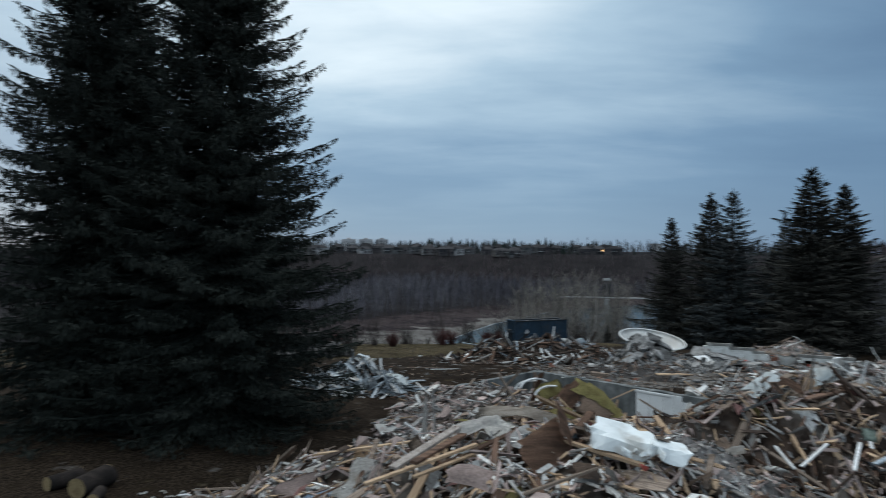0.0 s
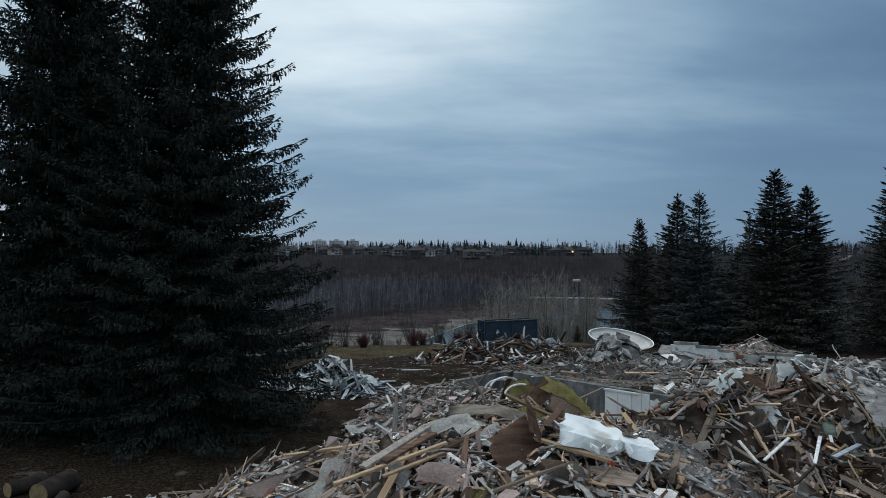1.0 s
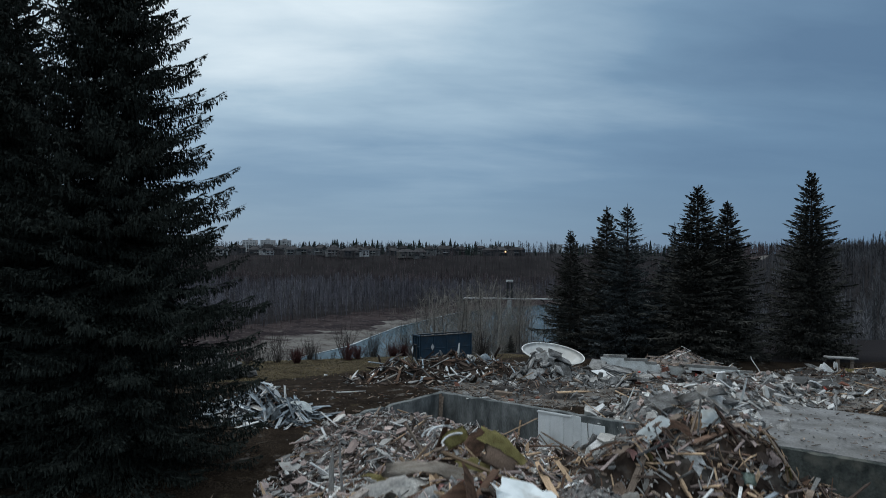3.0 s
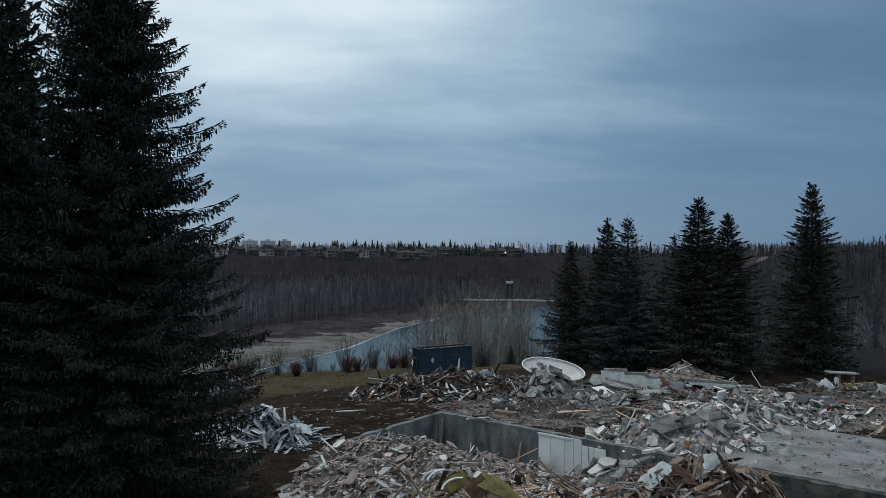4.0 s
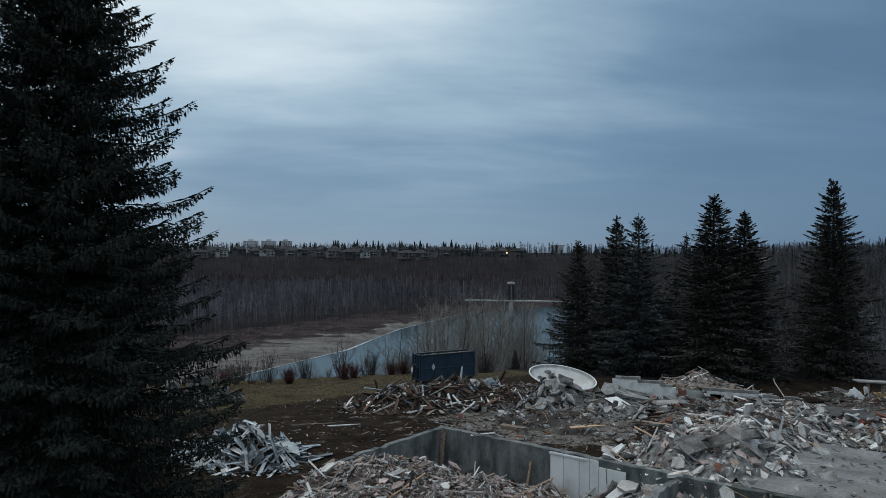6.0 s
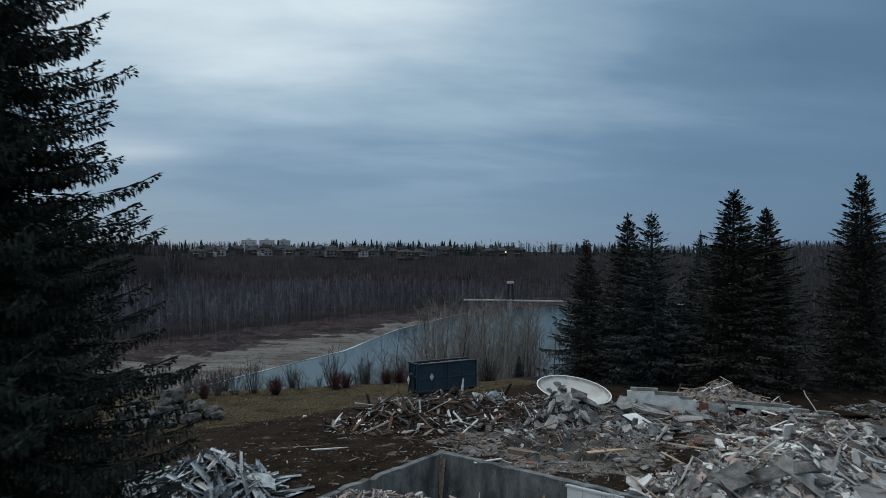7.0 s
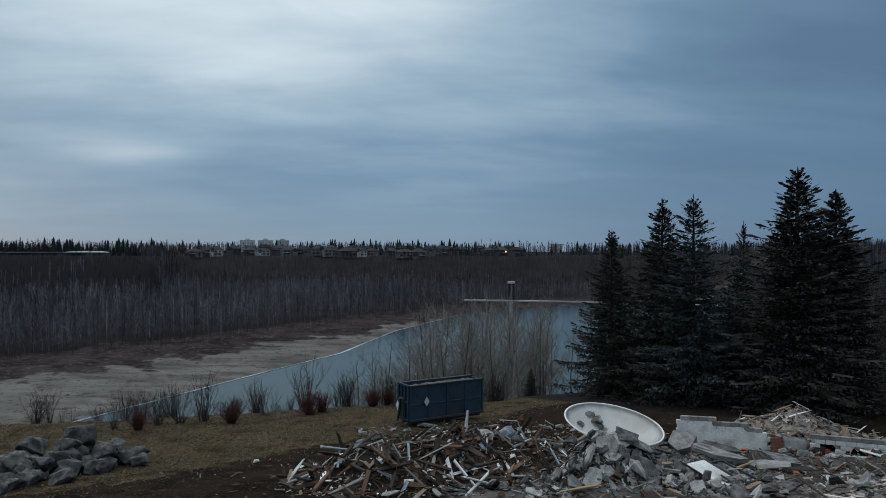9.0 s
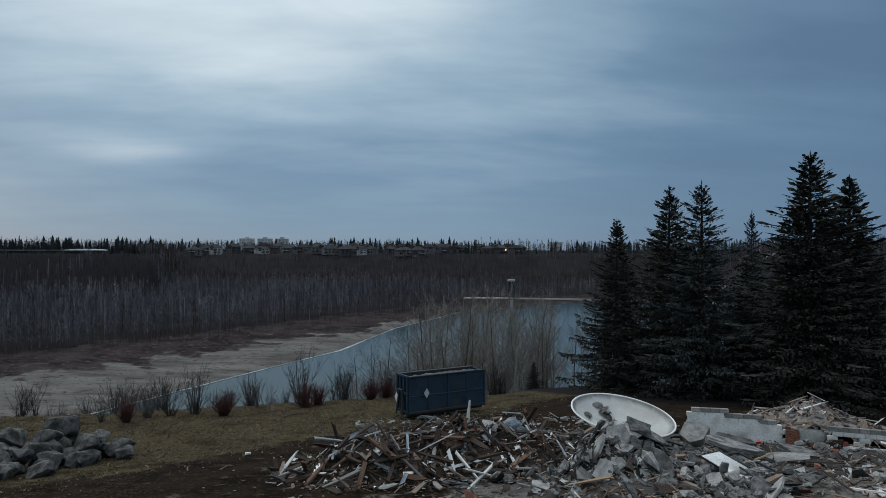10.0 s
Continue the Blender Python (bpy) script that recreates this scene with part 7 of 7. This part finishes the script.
def block_wall(name, a, b, top, base, rows, label, seed, lower=(), gaps=()):
    """A wall of concrete blocks laid in courses, each its own piece, with a broken upper edge."""
    g = np.random.default_rng(seed)
    a, b = Vector((*a, 0)), Vector((*b, 0))
    L = (b - a).length
    m = Matrix.Translation((a.x, a.y, base)) @ Matrix.Rotation(math.atan2(b.y - a.y, b.x - a.x), 4, "Z")
    t = tagged(new(name), label, "wall", kind="structure")
    t.matrix_world = m
    hgt, wid, joint = 0.2, 0.4, 0.012
    mesh = {}
    for mt, key in ((BLOCKM, "w"), (CAP, "c")):
        bm = bmesh.new()
        box(bm, joint / 2, -0.1, joint / 2, wid - joint / 2, 0.1, hgt - joint / 2, 0.008)
        me = bpy.data.meshes.new("block")
        bm.to_mesh(me)
        bm.free()
        me.materials.append(mt)
        mesh[key] = me
    n = int(L / wid)
    for r in range(rows):
        for c in range(n):
            x = c * wid + (0.2 if r % 2 else 0)
            drop = max([k for (x0, x1, k) in lower if x0 <= x <= x1] + [0])
            if r >= rows - drop or (r == rows - 1 - drop and g.random() < 0.12):
                continue
            if any(x0 <= x <= x1 and r0 <= r < r1 for (x0, x1, r0, r1) in gaps):
                continue
            ob = new("block", mesh["c" if r >= rows - 1 - drop else "w"])
            ob.parent = t
            ob.location = (x, g.uniform(-0.006, 0.006), r * hgt)
    sound = min([r0 for (_, _, r0, _) in gaps] + [rows - 1 - max([k for *_, k in lower] + [0])])
    bm = bmesh.new()
    box(bm, 0.05, -0.085, 0, L - 0.1, 0.085, max(0.2, hgt * sound) - 0.05)
    part("mortar", bm, CAP, t)
    # flaking white plaster over the lower courses
    bm = bmesh.new()
    prev = None
    m_ = int(L / 0.16)
    for k in range(m_ + 1):
        x = 0.02 + (n * wid - 0.1) * k / m_
        drop = max([q for (x0, x1, q) in lower if x0 <= x <= x1] + [0])
        h = hgt * (min(sound, rows - 1 - drop) if gaps else rows - 1 - drop) + g.uniform(-0.16, 0.03)
        cur = [bm.verts.new(v) for v in ((x, -0.122, 0), (x, -0.122, h), (x, -0.104, h), (x, -0.104, 0))]
        if prev:
            for c in range(4):
                bm.faces.new((prev[c], cur[c], cur[(c + 1) % 4], prev[(c + 1) % 4]))
        prev = cur
    bmesh.ops.recalc_face_normals(bm, faces=bm.faces)
    part("plaster", bm, WHITE_WALL, t, "flaking white plaster")
    return t


block_wall("block_wall_west", (17.6, 46.75), (21.5, 45.35), 0.95, -0.65, 8, "white-painted concrete block wall, broken along its top", 1, ((1.6, 9, 1), (3.0, 9, 2)))
block_wall("block_wall_east", (22.6, 44.1), (27.2, 41.6), 0.4, -0.8, 7, "low broken block wall with bare grey top course and gaps", 2, ((3.2, 9, 1),), ((0.3, 0.9, 3, 5), (1.3, 2.5, 3, 5), (2.9, 4.6, 3, 4)))
# brick hearth between the two walls
hearth = hold("brick_hearth", Matrix.Translation((21.35, 45.1, -0.7)) @ Matrix.Rotation(radians(-40), 4, "Z"), "broken red brick hearth with flaking plaster", "hearth")
bm = bmesh.new()
box(bm, 0.0, -0.02, 0.0, 0.205, 0.08, 0.06, 0.004)
bme = bpy.data.meshes.new("brick")
bm.to_mesh(bme)
bm.free()
bme.materials.append(BRICK)
for r in range(15):
    for c in range(7):
        if r > 12 and gd.random() < 0.4:
            continue
        ob = new("brick", bme)
        ob.parent = hearth
        ob.location = (c * 0.217 + (0.1 if r % 2 else 0), gd.uniform(-0.01, 0.01), r * 0.072)
part("core", box(bmesh.new(), 0, 0.07, 0, 1.6, 0.4, 1.0), CAP, hearth)
crumpled("plaster_skin", 1.0, 0.6, WHITE_WALL, hearth, pose(1.0, -0.05, 0.80, 90, 0, 0), 0.02, 31, 0.02, "flaking white plaster")
# Solid block whose dark colour stands in for the opening's shade.
part("firebox", box(bmesh.new(), 1.72, -0.05, 0.05, 2.2, 0.3, 0.75, 0.01), DARK_WOOD, hearth, "solid dark block painted as the shaded opening")
piece(hearth, "red_rag", "chunk", 3, RED_BITS, (1.9, -0.12, 0.3), (0.3, 0.15, 0.2), (0, 0, 20), "red cloth")
crumpled("plaster_skin", 0.55, 0.5, WHITE_WALL, hearth, pose(1.35, -0.05, 0.32, 90, 0, 0), 0.02, 34, 0.02, "flaking white plaster")
for k, (x, y, z, s_) in enumerate(((23.15, 43.72, 0.02, 0.3), (24.6, 42.95, -0.02, 0.34), (26.3, 42.02, -0.05, 0.3))):
    rag = tagged(new("red_rag", unit_mesh("chunk", 2 + k, RED_BITS)), "crumpled red cloth caught in the broken wall", "cloth", "red rags in the wall")
    rag.matrix_world = pose(x, y, z - 0.12, 12 * k, 8, 50 * k) @ Matrix.Diagonal((s_, s_ * 0.7, s_ * 0.8, 1))

# ---- white panel and dark window frame on the rubble ----
wp = hold("storm_door", pose(14.75, 38.2, float(heap_z(FIELD + GREY, 14.75, 38.2)) + 0.24, 14, 0, 24), "white panel with dark metal frame lying on rubble", "door")
part("panel", box(bmesh.new(), -0.48, -0.78, 0, 0.48, 0.78, 0.045, 0.006), WHITE_TRIM, wp)
bm = bmesh.new()
for x0, y0, x1, y1 in ((-0.515, -0.815, -0.484, 0.815), (0.484, -0.815, 0.515, 0.815), (-0.484, -0.815, 0.484, -0.784), (-0.484, 0.784, 0.484, 0.815)):
    box(bm, x0, y0, -0.01, x1, y1, 0.06, 0.005)
part("frame", bm, BIN_DARK, wp)
wf = hold("window_frame_loose", pose(15.75, 38.5, float(heap_z(FIELD + GREY, 15.75, 38.5)) + 0.24, 12, 4, 27), "empty dark metal frame lying on rubble", "frame")
bm = bmesh.new()
for x0, y0, x1, y1 in ((-0.43, -0.85, -0.35, 0.85), (0.35, -0.85, 0.43, 0.85), (-0.35, -0.85, 0.35, -0.77), (-0.35, 0.77, 0.35, 0.85)):
    box(bm, x0, y0, 0, x1, y1, 0.06, 0.005)
part("frame", bm, BIN_DARK, wf)

# ---- boulders at the lawn's edge ----
def boulder(x, y, z, s, seed):
    g = np.random.default_rng(seed)
    bm = bmesh.new()
    for _ in range(15):
        p = Vector(g.normal(0, 1, 3)).normalized() * g.uniform(0.44, 0.56)
        bm.verts.new(p)
    bmesh.ops.convex_hull(bm, input=bm.verts)
    bmesh.ops.delete(bm, geom=[v for v in bm.verts if not v.link_faces], context="VERTS")
    bmesh.ops.dissolve_limit(bm, angle_limit=radians(14), verts=bm.verts, edges=bm.edges)
    bmesh.ops.bevel(bm, geom=list(bm.edges), offset=0.025, segments=1, affect="EDGES")
    bmesh.ops.triangulate(bm, faces=bm.faces)
    bmesh.ops.subdivide_edges(bm, edges=[e for e in bm.edges if e.calc_length() > 0.16], cuts=1, use_grid_fill=True)
    bmesh.ops.triangulate(bm, faces=bm.faces)
    for v in bm.verts:
        v.co *= 1 + 0.05 * float(wave(v.co.x * 4 + seed, v.co.y * 4 + 2 * v.co.z, 1.0)) + 0.03 * float(wave(v.co.x * 11, v.co.y * 11 + 7 * v.co.z + seed, 1.0))
    me = bpy.data.meshes.new("boulder")
    bm.transform(Matrix.Diagonal((*s, 1)))
    bm.to_mesh(me)
    bm.free()
    me.materials.append(ROCK)
    ob = new("boulder", me)
    ob.matrix_world = pose(x, y, z, g.uniform(-20, 20), g.uniform(-20, 20), g.uniform(0, 360))
    return tagged(ob, "grey angular granite boulder in a pile", "boulder", "boulder pile on the lawn")


gb = np.random.default_rng(77)
for k in range(34):
    t, b = gb.random(), gb.random()
    x, y = -9.3 + 3.3 * t - 1.9 * b + gb.normal(0, 0.25), 40.3 + 4.0 * t + 1.9 * b + gb.normal(0, 0.25)
    s0 = gb.uniform(0.6, 1.05)
    boulder(x, y, float(land(x, y)) + 0.25 * s0, (s0 * 1.25, s0, s0 * 0.85), 100 + k)
for k in range(20):
    t, b = gb.random(), gb.random()
    x, y = -9.3 + 2.7 * t - 1.2 * b, 41.4 + 3.4 * t + 1.0 * b
    s0 = gb.uniform(0.65, 1.1)
    boulder(x, y, float(land(x, y)) + 0.62, (s0 * 1.25, s0, s0 * 0.8), 200 + k)
for x, y, z, s in ((-8.3, 45.0, 1.3, 1.35), (-6.3, 45.0, 0.45, 1.0), (-6.0, 44.5, 0.35, 0.7), (-9.6, 43.6, 1.2, 1.15), (-8.4, 43.6, 1.2, 1.0)):
    boulder(x, y, z, (s * 1.2, s, s * 0.8), int(300 + 10 * s))

# ---- shrubs along the crest ----
def shrub_mesh(seed, H, n, spread, material, twigs=4):
    g = np.random.default_rng(seed)
    A, B, R0, R1 = [], [], [], []
    for k in range(n):
        az, lean = g.uniform(0, 6.283), abs(g.normal(0, spread))
        d = np.array([math.cos(az) * lean, math.sin(az) * lean, 1.0])
        h = H * g.uniform(0.55, 1.0)
        p = np.array([math.cos(az), math.sin(az), 0]) * g.uniform(0, 0.25)
        for q in range(3):
            d = d + g.normal(0, 0.12, 3)
            e = p + d / np.linalg.norm(d) * h / 3
            A.append(p), B.append(e), R0.append(0.016 * (1 - q * 0.28)), R1.append(0.016 * (0.72 - q * 0.28) + 0.002)
            for _ in range(twigs if q else 1):
                s = p + (e - p) * g.random()
                f = d / np.linalg.norm(d) + g.normal(0, 0.5, 3)
                A.append(s), B.append(s + f / np.linalg.norm(f) * h * g.uniform(0.12, 0.3)), R0.append(0.010), R1.append(0.004)
            p = e
    v, f = tri_prism(np.array(A), np.array(B), np.array(R0), np.array(R1))
    return mesh_from("stem_clump", v, f, material)


DARK_TWIG = mat("dark_shrub_twigs", (0.062, 0.054, 0.05), (0.038, 0.033, 0.031), 1.0, 0.95, bump=0, vary=0.4)
RED_S = [shrub_mesh(500 + k, 1.5, 85, 0.42, RED_TWIG, 4) for k in range(3)]
GREY_S = [shrub_mesh(510 + k, 2.6, 20 + 3 * k, 0.20 + 0.04 * k, DARK_TWIG, 3) for k in range(5)]


def shrub(me, x, y, s, name, label, group, dz=0.05):
    t = hold(name, Matrix.Translation((x, y, float(land(x, y)) - dz)) @ Matrix.Rotation(gb.uniform(0, 6.28), 4, "Z"), label, "shrub", group)
    ob = new("stem_clump", me)
    ob.parent = t
    ob.scale = (s, s, s)


for k, (x, y, s) in enumerate(((-3.9, 53.2, 0.85), (0.0, 55.5, 0.95), (0.7, 56.0, 0.8), (3.6, 57.2, 0.75), (4.5, 57.6, 0.7), (-8.1, 51.6, 0.75))):
    shrub(RED_S[k % 3], x, y, s, "red_shrub", "dense leafless red-stemmed shrub at the lawn's edge", "red shrubs along the crest")
spots = [(-5.4, 53.8, 1.0), (-0.3, 57.0, 1.15), (-6.6, 53.6, 0.8), (-7.5, 53.0, 0.75), (-8.4, 52.8, 0.7), (-9.4, 52.0, 0.6), (-2.6, 56.0, 0.55), (2.2, 58.0, 0.8), (5.0, 59.0, 0.8)]
for k in range(60):
    x = gb.uniform(-17, 13)
    y = float(np.interp(x, [-15, 0, 12], [53.5, 57, 58.5])) + gb.uniform(0.6, 6.0)
    spots.append((x, y, gb.choice([0.35, 0.5, 0.6, 0.8] if x < 0 else [0.5, 0.8, 1.15]) * gb.uniform(0.85, 1.1)))
for k, (x, y, s) in enumerate(spots):
    shrub(GREY_S[int(gb.integers(5))], x, y, s, "bare_shrub", "thin leafless grey shrub on the crest", "bare shrubs along the crest")

# ---- dry grass on the lawn ----
gg = np.random.default_rng(64)
n_ = 26000
tx, ty = gg.uniform(-16, 15, n_), gg.uniform(38, 58, n_)
edge_l = np.interp(tx, [-30, -7, -4.8, -2.4, 1.9, 3.9, 6, 10, 13, 20], [35, 40.6, 42.2, 44.6, 47.8, 48.6, 49.2, 51.5, 56, 60])
ok_ = (ty > edge_l - 1.2 + gg.normal(0, 0.8, n_)) & (ty < np.interp(tx, [-16, -15, 0, 12, 15], [53, 54.5, 58, 59.5, 60]) + gg.uniform(-1, 1, n_))
tx, ty = tx[ok_], ty[ok_]
tz = land(tx, ty) - 0.02
an, hh, wd = gg.uniform(0, 6.283, len(tx)), gg.uniform(0.03, 0.085, len(tx)), gg.uniform(0.02, 0.05, len(tx))
ca, sa = np.cos(an), np.sin(an)
lx, ly = gg.normal(0, 0.06, len(tx)), gg.normal(0, 0.06, len(tx))
GV = np.stack([
    np.stack([tx + ca * wd, ty + sa * wd, tz], 1), np.stack([tx - ca * wd, ty - sa * wd, tz], 1), np.stack([tx + lx, ty + ly, tz + hh], 1),
    np.stack([tx - sa * wd, ty + ca * wd, tz], 1), np.stack([tx + sa * wd, ty - ca * wd, tz], 1)], 1).reshape(-1, 3)
GF = (np.array([[0, 1, 2], [3, 4, 2]])[None] + 5 * np.arange(len(tx))[:, None, None]).reshape(-1, 3)
tagged(new("lawn_grass", mesh_from("lawn_grass", GV, GF, mat("dry_grass_blades", (0.17, 0.14, 0.085), (0.10, 0.085, 0.05), 0.4, 0.95, bump=0, vary=0.6, island=True))), "short dry tan and olive grass on the lawn", "grass", kind="stuff")

# ---- load in the bin ----
g2 = np.random.default_rng(8)
bm = bmesh.new()
rows_ = []
for i in range(22):
    r = []
    for j in range(13):
        x, y = 0.09 + (BL - 0.18) * i / 21, 0.09 + (BW - 0.18) * j / 12
        edge_ = min(x, BL - x, y, BW - y)
        r.append(bm.verts.new((x, y, BH - 0.18 + 0.15 * min(1, edge_ / 0.5) + g2.uniform(-0.06, 0.08))))
    rows_.append(r)
for a, b in zip(rows_, rows_[1:]):
    for j in range(12):
        bm.faces.new((a[j], b[j], b[j + 1], a[j + 1]))
part("load", bm, mat("bin_load_plaster", (0.19, 0.175, 0.165), (0.09, 0.08, 0.075), 5, 1.0, fine=14, bump=1.0, stain=(0.16, 0.13, 0.11)), rolloff, "load of pinkish plaster debris")

# ---- log, firewood and scraps under the spruces ----
END = mat("cut_log_end", (0.32, 0.24, 0.13), (0.22, 0.16, 0.09), 6, 0.9, fine=30)
for k, (x, y, ang, r, L) in enumerate(((-8.45, 16.6, 78, 0.27, 1.1), (-9.3, 16.9, 60, 0.2, 0.9), (-8.0, 15.9, 100, 0.14, 0.6))):
    t = hold("log", pose(x, y, float(land(x, y)) + r * 0.92, 0, 90, ang - 180), "cut spruce log lying on the ground", "log", "cut logs under the spruces")
    bm = bmesh.new()
    bmesh.ops.create_cone(bm, cap_ends=False, segments=18, radius1=r, radius2=r * 0.93, depth=L)
    for v in bm.verts:
        v.co *= 1 + 0.04 * math.sin(7 * v.co.x + 5 * v.co.y)
    bark = part("bark", bm, BARK, t, smooth=True)
    for sg in (-1, 1):
        bm = bmesh.new()
        bmesh.ops.create_circle(bm, cap_ends=True, segments=18, radius=r * (0.97 if sg < 0 else 0.9), matrix=Matrix.Translation((0, 0, sg * (L / 2 - 0.004))))
        part("cut_end", bm, END, bark, "pale cut end")
scraps = hold("wood_scraps", Matrix.Identity(4), "scattered small wood and plaster scraps on the mud", "scraps", kind="stuff")
V, F, I, at = [], [], [], 0
smats = [OLD_WOOD, CONC_BITS, DARK_WOOD, DARK_WOOD, RED_WOOD, GREY_WOOD]
for k in range(1500):
    u = g2.random()
    if u < 0.4:
        x, y = g2.uniform(16, 26), g2.uniform(17, 30)
    elif u < 0.8:
        x, y = g2.normal(2, 5), g2.normal(35, 3.5)
    else:
        x, y = g2.normal(8, 5), g2.normal(44, 3)
    if float(pit_depth(x, y)) > -0.3:
        continue
    kind = ("plank", "chunk", "sheet")[int(g2.integers(3))]
    v, f = UNITS[kind][int(g2.integers(len(UNITS[kind])))]
    c = g2.uniform(0.03, 0.10) * (0.6 if u < 0.4 else 0.75)
    s = {"chunk": (c, c * 0.8, c * 0.5), "sheet": (c * 1.8, c * 1.4, 0.015), "plank": (c * 6, 0.05, 0.02)}[kind]
    m = np.array(frame_on((0, 0, 1), g2.uniform(0, 6.283), g2.normal(0, 0.12), g2.normal(0, 0.12)).to_3x3())
    V.append((v * s) @ m.T + (x, y, (TOP + 0.05 if 13 < pit_uv(x, y)[0] < 25 and -7.8 < pit_uv(x, y)[1] < 0 else float(land(x, y))) + 0.02))
    F += [tuple(i + at for i in t) for t in f]
    I += [int(g2.integers(len(smats)))] * len(f)
    at += len(v)
ob = new("scrap", mesh_from("scrap", np.concatenate(V), F, [isl(k) for k in smats], I))
ob.parent = scraps
# single larger scraps on the mud
for x, y, s, a, mt, nm, lb in ((-1.43, 43.9, (0.3, 0.22, 0.12), 20, WHITE_PLASTIC, "litter_bag", "crumpled white plastic litter on the mud"), (0.2, 35.6, (1.5, 0.1, 0.05), 8, WHITE_TRIM, "trim_board", "white trim board lying on the mud"), (-1.0, 36.0, (1.6, 0.05, 0.03), 5, OLD_WOOD, "lath_board", "thin weathered lath lying on the mud"), (8.0, 34.0, (1.3, 0.3, 0.2), -40, OLD_WOOD, "timber_offcut", "dark timber offcut on the mud"), (10.3, 45.6, (0.35, 0.25, 0.2), 10, OLD_WOOD, "stump_chunk", "small brown wood chunk on the grass")):
    ob = new(nm, unit_mesh("chunk" if s[0] < 0.5 else "plank", 2, mt))
    ob.matrix_world = pose(x, y, float(land(x, y)) + s[2] * 0.45, 0, 0, a) @ Matrix.Diagonal((*s, 1))
    tagged(ob, lb, "scrap")
crumpled("bright_panel", 0.9, 0.7, WHITE_SHEET, siding, pose(-2.0, 30.3, 1.45, 22, 12, 20), 0.1, 41, 0.012, "pale folded panel")

gl = np.random.default_rng(91)
litter = hold("paper_litter", Matrix.Identity(4), "torn white and grey paper scraps on the dark ground", "litter", kind="stuff")
for k in range(14):
    x, y = -6.25 + gl.normal(0, 0.5), 16.4 + gl.normal(0, 0.25)
    crumpled("scrap", gl.uniform(0.08, 0.25), gl.uniform(0.06, 0.15), DRYWALL if k % 3 else WHITE_TRIM, litter, pose(x, y, float(land(x, y)) + 0.05, gl.uniform(-20, 20), gl.uniform(-20, 20), gl.uniform(0, 360)), 0.06, 400 + k, 0.006, "", 4)

# ---- far side of the rubble: canopy frame, pole, mesh fence ----
bench = hold("shelf_frame", pose(31.6, 40.9, 0.3, 0, 2, -12), "broken shelf of pale planks on rough posts", "shelf")
part("top", box(bmesh.new(), -0.95, -0.35, 1.02, 0.95, 0.35, 1.12, 0.02), STUCCO, bench)
for sx in (-0.2, 0.7):
    part("post", box(bmesh.new(), sx - 0.09, -0.1, -0.7, sx + 0.09, 0.1, 1.02, 0.015), OLD_WOOD, bench)
crumpled("corrugated_panel", 1.1, 1.5, WHITE_TRIM, field, pose(29.9, 39.6, 0.55, 52, -18, 25), 0.06, 91, 0.02, "white corrugated panel")
crumpled("corrugated_panel", 0.35, 0.9, WHITE_TRIM, field, pose(30.8, 40.2, 0.75, 75, 10, 10), 0.05, 92, 0.02)
crumpled("insulation_batt", 0.6, 0.9, FIBRE, field, pose(31.4, 39.6, 0.45, 65, 12, -10), 0.08, 93, 0.08, "yellow fibreglass insulation batt")
crumpled("insulation_batt", 0.9, 0.5, FIBRE, field, pose(31.6, 38.4, 0.35, 55, 0, 15), 0.06, 94, 0.08)
crumpled("plaster_panel", 0.7, 0.9, WHITE_TRIM, field, pose(33.2, 39.2, 0.5, 60, 12, -20), 0.08, 95, 0.03)
pole = hold("bent_pipe", Matrix.Identity(4), "thin bent white pipe sticking out of rubble", "pipe")
bm = bmesh.new()
pts_ = [(27.55, 43.1, -0.1), (27.35, 43.3, 0.35), (27.05, 43.5, 0.9), (26.98, 43.55, 1.15)]
for a, b in zip(pts_, pts_[1:]):
    rod(bm, a, b, 0.03, 6)
part("pipe", bm, WHITE_TRIM, pole)
